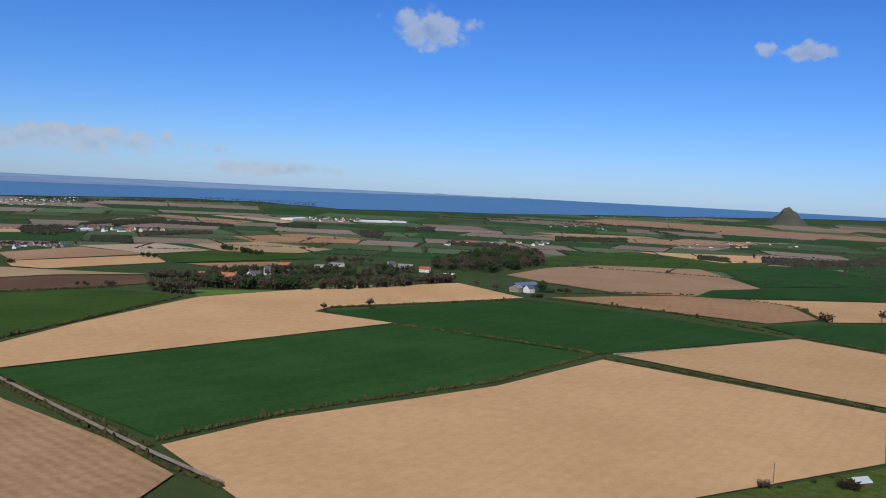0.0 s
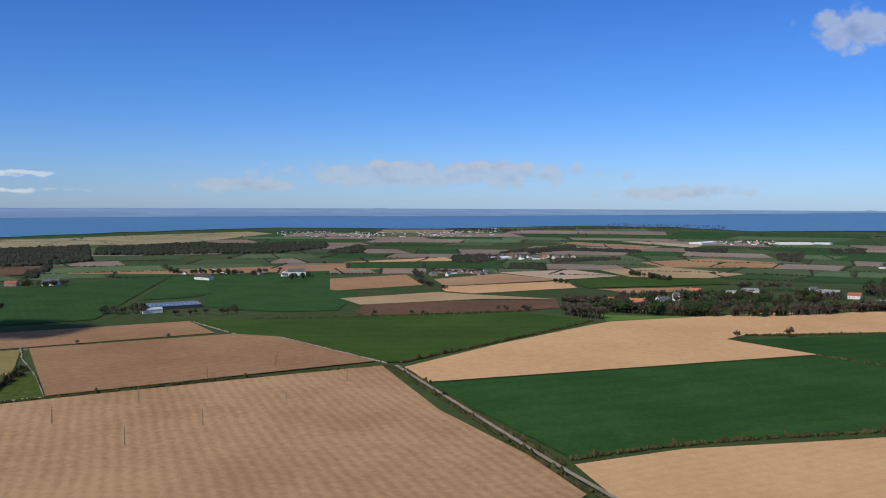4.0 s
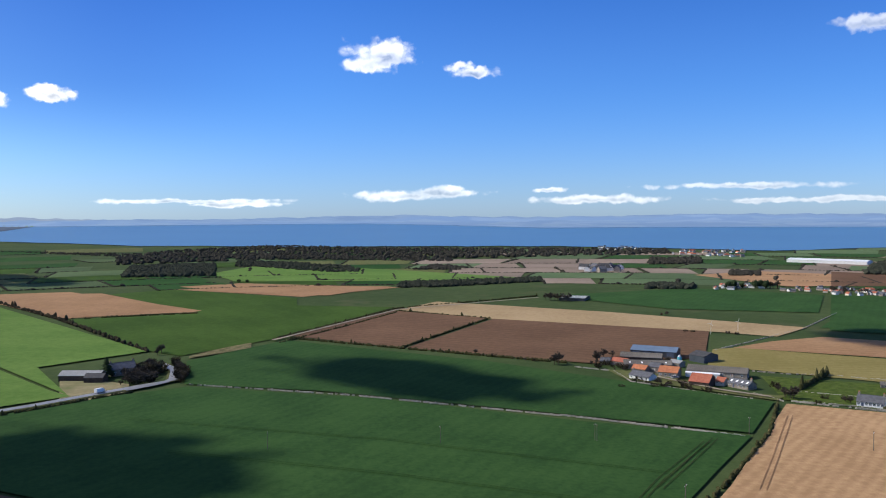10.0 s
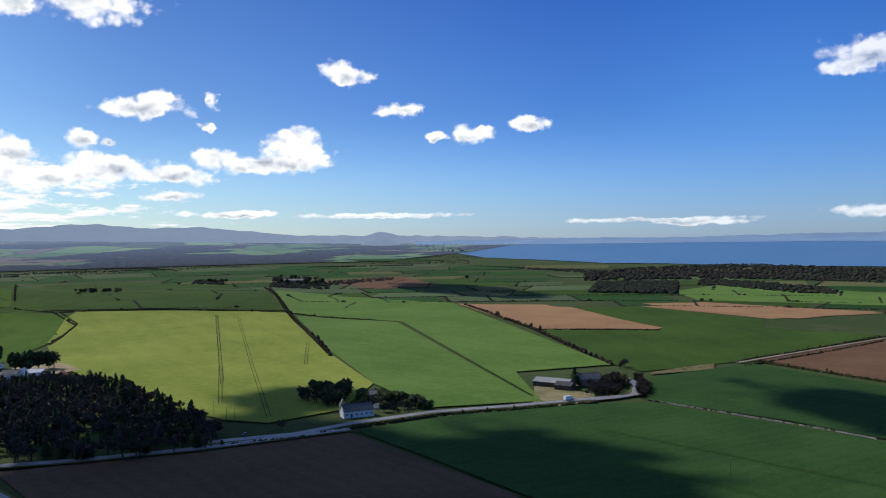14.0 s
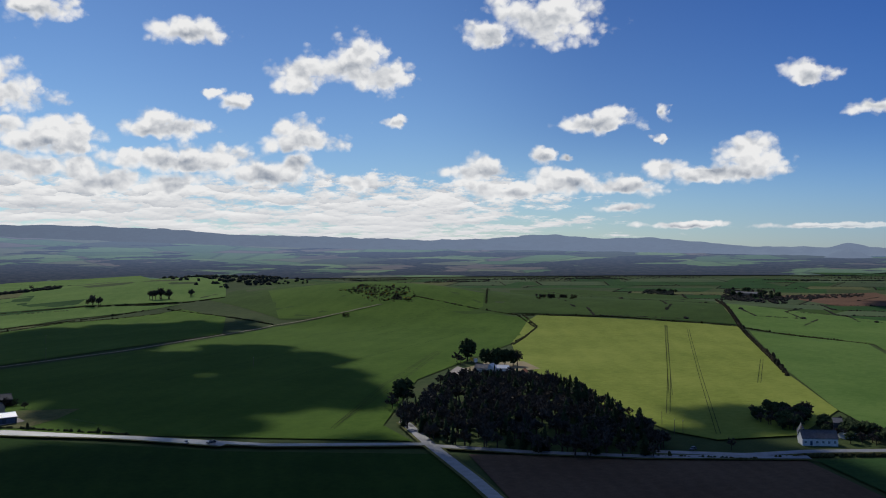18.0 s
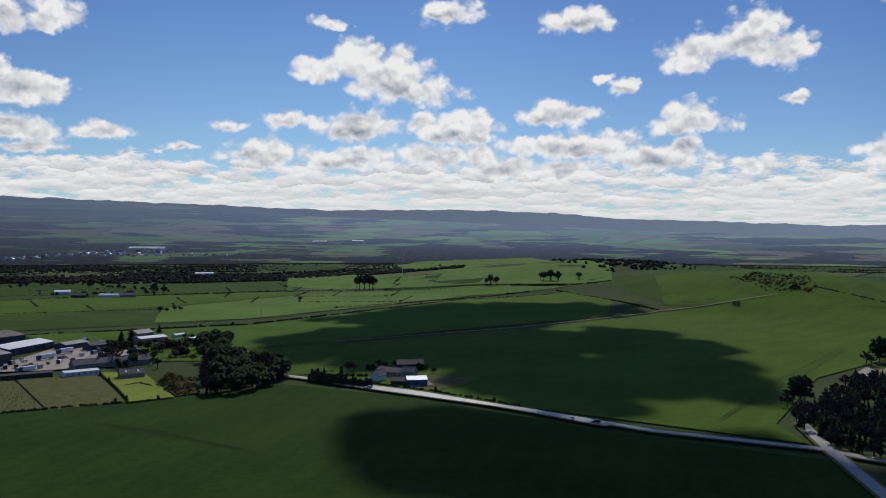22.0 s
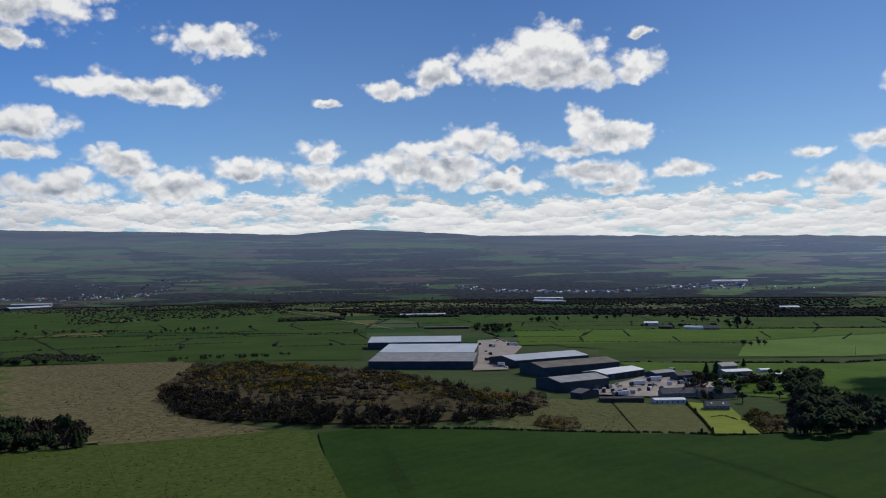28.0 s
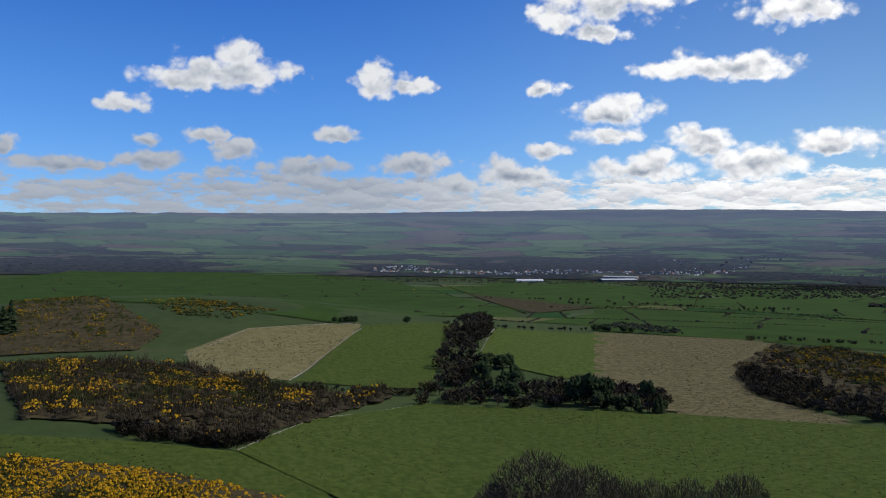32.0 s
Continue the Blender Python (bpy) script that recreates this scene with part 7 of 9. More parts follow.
far_wood([(-941, 694), (-1039, 778), (-1006, 761), (-927, 694)], 24, 8, 12)
far_wood([(-875, 625), (-944, 679), (-936, 686), (-865, 633)], 24, 8, 12)
far_wood([(209, 1572), (232, 1708), (392, 1775), (366, 1656)], 110, 10, 14)
far_wood([(392, 1274), (423, 1368), (456, 1322), (431, 1247)], 50, 8, 11)
far_wood([(496, 1285), (537, 1393), (645, 1380), (798, 1495), (723, 1352), (513, 1220)], 130, 9, 14, False)
far_wood([(651, 1333), (859, 1610), (723, 1352)], 60, 8, 12, False)
far_wood([(5, 1327), (85, 1309), (91, 1391), (15, 1420)], 60, 8, 12, False)
far_wood([(-549, 1378), (-515, 1527), (-544, 1612), (-585, 1467)], 60, 9, 12)
far_wood([(-578, 1138), (-518, 1110), (-593, 1270), (-632, 1245)], 70, 9, 13)
far_wood([(-446, 1049), (-401, 1062), (-432, 1146), (-478, 1132)], 60, 8, 11)
far_wood([(-319, 1586), (-243, 1580), (-260, 1692), (-338, 1679)], 40, 9, 12)
far_wood([(-140, 1416), (-108, 1380), (-114, 1584), (-157, 1582)], 40, 9, 12, False)
far_wood([(-74, 1659), (-18, 1670), (-20, 1836), (-80, 1780)], 50, 9, 12)
far_wood([(524, 2116), (555, 1969), (584, 2073), (552, 2234)], 40, 8, 11)
far_wood([(-825, 2772), (-412, 2664), (-454, 2932), (-853, 2935)], 90, 14, 20, False)
far_wood([(299, 2403), (345, 2269), (489, 2453), (392, 2588)], 50, 9, 12, False)
far_wood([(954, 2909), (1143, 2989), (1285, 3364), (1054, 3214)], 60, 12, 18, False)

# the steading with orange roofs and the walled garden
building("barn", "long barn with a blue sheet roof", (-505.8, 144.3), (-491.7, 168.4), 13, 4.0, 2.0, "blue_metal", "blue", bay=True, windows=4)
building("barn", "dark roofed cattle shed of the steading", (-490.5, 133.5), (-481.0, 155.8), 11, 2.6, 1.8, "timber", "brown")
building("barn", "low grey barn with roof lights", (-466.6, 129.5), (-460.8, 155.6), 10, 2.2, 1.7, "stone", "brown", lights=4)
building("barn", "stone range of the steading with a red roof", (-479.8, 125.1), (-473.7, 131.8), 8, 2.0, 1.5, "stone", "red")
building("cottage", "white farm cottage with slate roof", (-437.1, 124.0), (-427.1, 131.7), 7, 2.2, 2.0, "white", "slate", windows=3, doors=1, chimneys=1)
building("barn", "stone barn with bright orange pantile roof", (-440.3, 140.9), (-434.7, 149.5), 9, 2.9, 2.4, "stone", "pantile", windows=4)
building("barn", "small slate roofed granary", (-453.6, 139.7), (-449.8, 144.2), 8, 3.2, 1.8, "stone", "slate", windows=1)
building("barn", "long dark roofed cart range", (-443.6, 157.8), (-428.4, 185.1), 11, 2.9, 2.0, "stone", "brown", windows=6, lights=0)
building("shed", "white lean-to shed along the cart range", (-440.5, 156.1), (-432.7, 171.7), 3.0, 1.9, 0.4, "white", "white")
building("barn", "red tiled barn with a dark end gable", (-416.6, 149.3), (-410.1, 157.3), 11, 2.4, 3.2, "timber", "red")
building("cottage", "pink washed cottage with red tiles", (-416.7, 163.3), (-413.5, 166.4), 6, 2.0, 1.7, "cream", "red", windows=2)
building("cottage", "row of slate roofed stone cottages with skylights", (-413.4, 168.3), (-402.8, 174.6), 7, 2.0, 2.0, "stone", "slate", windows=4, doors=1, lights=4, chimneys=2)
building("shed", "dark steel shed at the field edge", (-487.2, 174.9), (-477.1, 180.3), 12, 3.6, 1.9, "dark_metal", "dark")
building("shed", "small stone outbuilding of the steading", (-480.3, 118.9), (-478.0, 123.9), 7, 2.0, 1.5, "stone", "slate")
building("shed", "open grey hay shed", (-471.5, 157.0), (-465.7, 161.4), 6, 2.2, 1.1, "stone", "grey")
silo(-471.0, 163.3, 5.5, 1.2)
building("house", "white house with slate roof and paired chimneys by the garden wall", (-364.8, 208.8), (-358.0, 217.8), 8, 2.4, 2.4, "white", "slate", windows=6, doors=1, chimneys=2)
building("bungalow", "bungalow with bright orange pantile roof", (-352.3, 218.2), (-347.0, 226.1), 8, 1.9, 2.0, "cream", "pantile", windows=4, doors=1)
building("shed", "small stone garden hut", (-400.6, 241.6), (-398.9, 244.8), 4, 1.7, 1.2, "stone", "brown", windows=1)
car(-346.5, 231.3, 30, "dark", 0.5)
car(-346.9, 226.9, 80, "dark", 0.5)
field("rough_green", [(-462, 118), (-454, 138), (-427, 152), (-400, 164), (-387, 186), (-378, 178), (-408, 148), (-435, 121)], 0.5)
track([(-441, 137), (-424, 147), (-402, 160), (-384, 178)], 2.4)
grove(['bush', 'bare'], [(-432, 122), (-410, 142), (-396, 158), (-404, 160), (-424, 146), (-436, 134)], 16, 1.6, 3.6, 'garden bushes of the steading', 'garden bushes and small bare trees')
grove(['bush', 'bare'], [(-478, 108), (-462, 120), (-452, 136), (-462, 140), (-484, 122)], 14, 2.0, 4.5, 'garden bushes of the steading', 'garden bushes and small bare trees')
building("barn", "small stone byre with an orange pantile roof", (-455.0, 130.5), (-449.5, 136.5), 6, 2.2, 1.7, "stone", "pantile", windows=2)
building("shed", "dark lean-to between the barns", (-470.5, 141.0), (-466.5, 149.0), 5, 2.0, 0.8, "timber", "dark")
building("shed", "small shed with rusty red roof", (-425.5, 158.0), (-421.0, 163.0), 5, 2.0, 1.4, "stone", "red")
hedge([(-400, 200), (-418, 217), (-437, 234)], 3.4, 1.6, 0.0, 'tall dark clipped yew hedge in the walled garden')
hedge([(-366, 245), (-400, 280)], 3.2, 1.3, 0.1, 'tall dark garden hedge')
wall([(-450, 198), (-440, 214), (-435, 233), (-421, 252), (-404, 272)])
wall([(-396, 198), (-384, 218), (-365, 246)])
wall([(-377, 185), (-365, 207), (-349, 227), (-336, 248)])
wall([(-396, 174), (-377, 181)])
wall([(-474, 102), (-459, 121), (-429, 123), (-413, 138), (-398, 151), (-383, 169)])
tree("bare", -482.3, 94.4, 8.9, 1.0)
tree("bare", -482.5, 92.1, 6.8, 1.0)
tree("bare", -486.0, 118.9, 8.3, 1.0)
tree("bare", -495.2, 76.9, 2.8, 1.0)
tree("bare", -521.6, 49.4, 4.3, 1.0)
tree("bare", -381.8, 186.2, 6.2, 1.0)
tree("bare", -384.5, 185.0, 5.1, 1.0)
tree("bare", -369.6, 208.6, 4.5, 1.0)
tree("bare", -372.1, 207.6, 3.6, 1.0)
tree("bare", -397.5, 187.4, 4.1, 1.0)
tree("bush", -603.3, 213.7, 2.2, 1.4)
tree("bush", -600.1, 217.9, 2.2, 1.4)
tree("bush", -592.7, 241.3, 2.2, 1.4)
tree("bush", -586.7, 245.6, 2.1, 1.4)
tree("bush", -371.1, 194.2, 2.2, 1.4)
tree("bush", -413.6, 135.0, 2.4, 1.4)
tree("bush", -414.1, 130.5, 2.7, 1.4)
tree("bush", -405.6, 146.1, 1.8, 1.4)
tree("bush", -512.5, 59.9, 2.5, 1.4)
tree("bush", -494.7, 82.1, 2.4, 1.4)
tree("bush", -399.5, 284.0, 3.7, 1.4)
tree("bush", -386.5, 271.7, 4.2, 1.4)
tree("bush", -382.0, 249.4, 1.7, 1.4)
turbine(-590.7, 227.9, 8, 2.8, 22)
turbine(-600.9, 252.4, 8, 2.8, 17)
far_wood([(-1224, -396), (-1479, -463), (-1527, -329), (-1231, -267)], 300, 12, 15)
far_wood([(-1469, -271), (-1599, -290), (-1425, -83), (-1278, -49), (-1287, -108)], 150, 8, 12)
far_wood([(-1002, 1), (-1067, 5), (-1086, 81), (-1117, 194), (-1062, 186), (-1003, 48)], 200, 8, 11)
far_wood([(-1742, -574), (-2022, -546), (-2247, -331), (-2038, 42), (-1957, 362), (-1865, 613), (-1691, 569), (-1619, 187), (-1642, -242), (-1537, -506)], 620, 13, 20, False)
far_wood([(-1321, 27), (-1438, 68), (-1354, 119), (-1300, 97)], 50, 8, 11, False)
far_wood([(-1100, 651), (-1287, 772), (-1402, 897), (-1377, 1074), (-1105, 863), (-1073, 732)], 240, 12, 16)
far_wood([(-945, 288), (-1005, 310), (-975, 354), (-931, 339)], 60, 9, 13)
far_wood([(-1114, 455), (-1189, 490), (-1168, 522), (-1106, 494)], 30, 9, 13, False)
far_wood([(-1376, 423), (-1539, 478), (-1546, 578), (-1383, 517)], 70, 11, 15, False)
tree_line(['bare', 'round'], [(-931, 377), (-931, 442)], 16, 7, 11)
tree_line(['bare'], [(-877, 471), (-846, 509)], 12, 6, 9)
tree_line(['bare'], [(-841, 150), (-824, 171)], 9, 7, 10)
tree_line(['bare'], [(-707, 229), (-695, 230)], 3, 3, 5)
tree_line(['bush', 'bare'], [(-659, 414), (-647, 443)], 10, 4, 6)
building("shed", "long low grey glasshouse range on the plain", (-835.0, 164.1), (-823.7, 188.3), 26, 2.6, 1.2, "blue_metal", "grey", lights=8)
building("shed", "long white packing shed by the shore woods", (-1392.9, 669.8), (-1299.8, 758.5), 30, 5, 2, "white", "white")

# poles across the fields
pole(-239.9, 150.3, 8.7, -30)
pole(-243.2, 212.7, 7.6, -30)
pole(-237.2, 246.4, 7.5, -30)
pole(-229.6, 290.1, 7.0, -30)
pole(-233.5, 343.0, 7.0, -30)
pole(-295.0, 175.6, 7.6, -30)
pole(-291.2, 262.9, 7.0, -30)
pole(-300.7, 315.9, 7.0, -30)
pole(-293.3, 220.5, 7.0, -30)
pole(-294.9, 364.7, 7.0, -30)
pole(-318.5, 76.8, 7.0, -40)
pole(-237.3, 84.2, 9.3, -40)
pole(-292.5, 219.6, 7.0, -40)
pole(-295.4, 175.8, 7.2, -40)
pole(-302.1, 317.3, 7.0, -40)
pole(-289.2, 355.8, 7.0, -40)
pole(-316.8, -50.0, 7.0, 15)
pole(-319.0, 16.2, 7.1, 15)
pole(-317.3, 77.3, 7.0, 15)
pole(-322.6, 140.4, 7.0, 15)
pole(-311.0, -287.1, 7.0, 30)
pole(-312.6, -283.2, 7.0, 30)
pole(-320.6, -304.4, 7.0, 30)
pole(-85.6, -781.3, 10.0, 60)
pole(10.0, -887.0, 10.0, 60)
pole(-219.8, -640.5, 7.3, 60)
pole(108.6, -929.4, 10.0, 60)
pole(9.9, -866.0, 10.0, 60)
pole(-101.1, -921.6, 8.5, 60)
pole(544.6, -1185.0, 10.0, 60)
pole(472.0, -888.9, 9.2, 60)

# the lay-by farm and the white cottage on the road
building("barn", "long low farm shed with patched grey roof", (-458.8, -184.0), (-457.0, -161.7), 10, 3.2, 1.8, "timber", "grey")
building("shed", "dark outbuilding of the roadside farm", (-452.2, -168.2), (-451.9, -158.1), 8, 3, 1.6, "timber", "dark")
building("house", "slate roofed farmhouse behind bare trees", (-470.8, -159.5), (-478.9, -148.5), 8, 3.6, 3, "stone", "slate", windows=4, chimneys=2)
tree("conifer", -469.1, -161.7, 11.3, 1.5)
tree("bare", -467.0, -164.6, 5.7, 1.1)
tree("bare", -548.7, -154.0, 7.0, 1.1)
tree("bare", -540.7, -154.4, 5.6, 1.1)
tree("bare", -465.5, -150.3, 6.8, 1.1)
tree("bare", -488.2, -152.9, 6.4, 1.1)
grove(['bare', 'bush', 'bare'], [(-438, -147), (-466, -149), (-509, -148), (-478, -134), (-450, -131)], 60, 4, 7.5, 'bare trees of the lay-by')
grove(['bare', 'bush'], [(-517, -138), (-486, -123), (-449, -112), (-450, -117)], 30, 3.5, 6, 'bare trees of the lay-by')
field("dune", [(-463, -185), (-463, -171), (-446, -142), (-423, -138), (-406, -153), (-409, -164)], 0.5)
ribbon("track_layby", [(-499, -142), (-491, -133), (-476, -126), (-460, -122), (-448, -124), (-440, -129), (-429, -139)], 4.0, 1.2, ASPHALT, "curved asphalt lay-by round bare trees", "road")
field("rough", [(-532, -132), (-559, -119), (-584, -102), (-561, -98), (-540, -115), (-524, -130)], 0.5)
van(-423.7, -149.7, 152)
building("cottage", "long white cottage with slate roof beside the road", (-340.6, -237.5), (-352.8, -227.8), 7, 3.2, 3.0, "white", "slate", windows=5, doors=1, chimneys=1)
building("house", "white gabled house behind the roadside cottage", (-347.0, -244.4), (-348.9, -241.9), 7, 4, 3, "white", "slate", turn=True, windows=1)
building("shed", "blue-grey tall shed among dark trees", (-371.7, -242.4), (-374.0, -239.3), 8, 6, 1.5, "blue_metal", "slate")
building("shed", "low white outbuilding by the dark trees", (-368.2, -234.9), (-373.8, -232.3), 5, 2.2, 0.8, "white", "pale")
grove(['bare', 'round', 'bare', 'bare'], [(-371, -290), (-402, -301), (-408, -280), (-360, -253), (-358, -268)], 34, 6, 10, 'trees round the cottage')
grove(['bare', 'round'], [(-369, -254), (-389, -253), (-390, -225), (-377, -207), (-361, -228)], 36, 5, 8, 'trees round the cottage')
tree("bare", -307.4, -250.2, 6.0, 1.0)
car(-288.6, -255.8, 20, "dark")

# the wooded knoll with its house
grove(['bare', 'bare', 'bare', 'bare', 'conifer'], [(-208, -387), (-241, -412), (-292, -478), (-339, -490), (-351, -454), (-349, -400), (-317, -322), (-288, -272), (-267, -254), (-232, -282), (-209, -320), (-199, -341)], 430, 8, 12.5, 'trees of the wooded knoll')
tree("conifer", -310.2, -358.7, 19.3, 1.1, "trees of the wooded knoll")
tree("conifer", -313.3, -354.6, 15.4, 1.1, "trees of the wooded knoll")
tree("conifer", -309.9, -332.4, 12.4, 1.1, "trees of the wooded knoll")
tree("conifer", -311.2, -343.8, 13.9, 1.1, "trees of the wooded knoll")
tree("conifer", -307.5, -362.4, 12.2, 1.1, "trees of the wooded knoll")
tree("conifer", -303.6, -304.3, 10.0, 1.1, "trees of the wooded knoll")
tree("conifer", -308.3, -321.9, 11.6, 1.1, "trees of the wooded knoll")
tree("round", -376.0, -569.1, 18.9, 1.05, "trees of the wooded knoll")
tree("round", -237.8, -428.7, 16.4, 1.05, "trees of the wooded knoll")
tree("bare", -235.4, -431.8, 10.7, 1.1, "trees of the wooded knoll")
tree("bare", -225.5, -419.7, 9.2, 1.1, "trees of the wooded knoll")
tree("bare", -239.3, -426.6, 11.4, 1.1, "trees of the wooded knoll")
tree("bare", -336.4, -417.1, 15.9, 1.1, "trees of the wooded knoll")
tree("bare", -339.2, -413.2, 14.4, 1.1, "trees of the wooded knoll")
tree("bare", -284.7, -276.0, 10.9, 1.1, "trees of the wooded knoll")
tree("bare", -282.5, -269.1, 9.6, 1.1, "trees of the wooded knoll")
tree("round", -368.7, -532.0, 15, 0.95, "trees of the wooded knoll")
tree("round", -373.8, -524.8, 16, 0.95, "trees of the wooded knoll")
tree("round", -381.3, -524.4, 14.5, 0.95, "trees of the wooded knoll")
tree("round", -388.9, -523.9, 13.5, 0.95, "trees of the wooded knoll")
tree("round", -374.9, -533.4, 12.5, 0.95, "trees of the wooded knoll")
tree("bare", -390.9, -521.0, 15.7, 1.1, "trees of the wooded knoll")
tree("bare", -361.6, -562.7, 10.5, 1.1, "trees of the wooded knoll")
tree("bare", -359.9, -554.7, 8.7, 1.1, "trees of the wooded knoll")
building("house", "white gabled house on the wooded knoll", (-344.9, -513.0), (-350.8, -504.8), 8, 3.4, 2.6, "white", "slate", turn=False, windows=3)
building("house", "white gabled wing of the knoll house", (-351.9, -507.8), (-355.3, -503.0), 8, 3.2, 3, "white", "pale", turn=True, windows=1)
building("house", "low white wing of the knoll house", (-358.6, -507.6), (-367.2, -500.3), 7, 2.8, 1.8, "white", "white", windows=3)
building("shed", "small shed with orange roof on the knoll", (-363.7, -482.3), (-366.6, -478.2), 5, 2.4, 2.2, "timber", "pantile", turn=True)
field("dune", [(-337, -526), (-384, -552), (-411, -539), (-396, -499), (-357, -493)], 0.5)
lorry(-375.5, -558.9, 80, "yellow", 9.0, 0.6)
yard([(-322, -515), (-350, -544), (-344, -510), (-331, -502)])
yard([(-210, -383), (-224, -403), (-224, -394), (-211, -376)])

# west and south-west
building("house", "dark farm steading with trees far to the west", (-1334.7, -1084.4), (-1344.3, -1029.4), 12, 5, 3, "stone", "slate", windows=4)
grove(['bare', 'round'], [(-1303, -1072), (-1467, -1184), (-1416, -1027), (-1263, -929)], 26, 9, 13, 'trees of the far steading')
tree_line(['bare', 'round'], [(-1298, -1279), (-1313, -1203)], 14, 8, 12)
tree_line(['bush', 'bare'], [(-776, -984), (-870, -1009)], 14, 6, 9)
tree("round", -1531.9, -756.7, 9.3, 1.2)
tree("round", -1095.2, -206.0, 5.9, 1.2)
tree("round", -1097.3, -195.4, 5.2, 1.2)
far_wood([(-1480, -1916), (-1742, -1972), (-1951, -1678), (-2136, -1836), (-1930, -2184), (-1695, -2193)], 140, 8, 12, False)
far_wood([(-2282, -1912), (-2123, -1374), (-2216, -1079), (-2507, -1241), (-2405, -1555), (-2620, -2111)], 160, 9, 13, False)
far_wood([(-2526, -1634), (-2592, -1218), (-2771, -1348), (-2857, -1741)], 80, 9, 13, False)
far_wood([(-2091, -1018), (-1902, -541), (-1829, -213), (-1626, 109), (-1531, 103), (-1665, -247), (-1804, -579)], 330, 8, 13, False)
far_wood([(-1452, -283), (-1622, -305), (-1533, -160), (-1409, -147)], 80, 8, 11)
village([(-3195, -1774), (-2971, -1446), (-3318, -1614), (-3451, -1916)], 30, (0, 2, 3), 1.7)
far_wood([(-1342, -1042), (-1384, -1004), (-1501, -972), (-1546, -943), (-1474, -900), (-1297, -915)], 50, 8, 11, False)
headland("hill_west", 122.2, 4550, 110, 52, "small craggy hill far across the plain")
headland("hill_north", -22.35, 3300, 76, 70, "steep green cone of a lone hill by the sea")

# south: turbine, clumps and tree belts
turbine(-80.1, -1597.7, 34, 11, 15)
tree("bare", 2.2, -1392.6, 28.8, 1.1)
tree("bare", -6.2, -1397.0, 27.3, 1.1)
tree("bare", -15.3, -1390.1, 28.9, 1.1)
tree("bare", -22.9, -1384.3, 25.5, 1.1)
tree("bare", -212.4, -1351.3, 19.5, 1.1)
tree("bare", -220.2, -1346.1, 15.9, 1.1)
tree("bare", -308.9, -1367.4, 18.5, 1.1)
tree("bare", -318.6, -1369.1, 20.5, 1.1)
tree("bare", -328.4, -1363.6, 18.6, 1.1)
tree("bare", -364.5, -1364.3, 13.2, 1.1)
tree("bare", -171.1, -1791.2, 11.4, 1.1)
tree("bare", -207.0, -1355.0, 14.2, 1.1)
tree("bush", -448.8, -956.9, 6.5, 1.3)
tree("bush", -757.8, -957.1, 4.9, 1.3)
tree("bush", -784.0, -964.2, 4.1, 1.3)
tree("bush", -828.8, -967.5, 4.2, 1.3)
far_wood([(-529, -3056), (-608, -3386), (-901, -3285), (-959, -2306), (-606, -1457), (-520, -1437)], 170, 10, 15)
far_wood([(-1243, -1233), (-1358, -1331), (-1331, -1229), (-1245, -1150)], 40, 9, 13)
far_wood([(-1209, -1005), (-1514, -1244), (-1320, -948), (-1180, -848)], 80, 9, 13, False)
far_wood([(65, -2069), (-3, -2533), (-107, -2680), (-104, -2272), (-2, -2043)], 90, 9, 14, False)
far_belts()
thicket([(-512, -1111), (-551, -1106), (-580, -1005), (-559, -969), (-510, -1006)], 90, 1.5, 3.5, 0.05, 'dark gorse scrub on an old quarry hill', True)
building("shed", "pale roofed farm building on the plain", (371.0, -1224.3), (340.6, -1221.2), 14, 3.5, 2, "white", "pale", windows=3)
building("shed", "dark barn on the plain", (406.4, -1216.4), (386.0, -1214.4), 12, 4, 2.5, "timber", "dark")
building("house", "grey house on the plain", (340.6, -1221.2), (320.9, -1230.5), 9, 3.5, 3, "stone", "slate", windows=3)
tree_line(['bare'], [(439, -1231), (286, -1274)], 14, 8, 12)

# the roadside house with a tall hedge
building("barn", "grey roofed byre beside the road", (-10.1, -535.5), (-26.8, -524.1), 9, 3.2, 2.4, "stone", "slate", windows=3)
building("barn", "white roofed open shed by the road", (-28.0, -493.7), (-40.1, -494.6), 11, 4, 1.6, "dark_metal", "white", bay=True, windows=2)
building("house", "slate roofed house with a pale end gable", (-6.2, -514.8), (-10.9, -511.2), 9, 3.6, 3, "white", "slate", turn=True, windows=1)
building("barn", "dark slate roofed barn of the roadside farm", (-25.4, -524.0), (-33.3, -520.5), 9, 4, 3.2, "stone", "slate")
building("shed", "dark barn behind the roadside farm", (-24.8, -553.9), (-42.7, -554.9), 12, 4, 2.6, "timber", "dark")
building("shed", "low brown outbuilding by the road", (-18.4, -500.3), (-27.9, -497.3), 7, 2.6, 2, "timber", "brown")
hedge([(31, -516), (14, -504), (-7, -490)], 5.5, 2.2, 0.0, 'very tall dark clipped cypress hedge beside the road')
hedge([(31, -529), (15, -534), (-5, -531)], 2.4, 1.2, 0.05, 'low dark garden hedge')
tree("bare", -12.5, -564.8, 7.5, 1.1)
tree("bare", 7.7, -552.1, 8.2, 1.1)
tree("bare", 4.0, -552.3, 6.7, 1.1)
tree("bare", -23.6, -565.3, 6.0, 1.1)
car(-102.7, -394.5, 70, "grey")
car(-4.8, -486.5, 5, "white")
car(-112.6, -388.1, 5, "dark")
field("rough_green", [(-43, -533), (-75, -520), (-60, -495), (-42, -477), (-28, -487)], 0.5)
yard([(-28, -505), (-42, -508), (-44, -496), (-30, -490)])
tree_line(["bare", "bush"], [(-48, -540), (-30, -560), (0, -556)], 10, 4, 7)

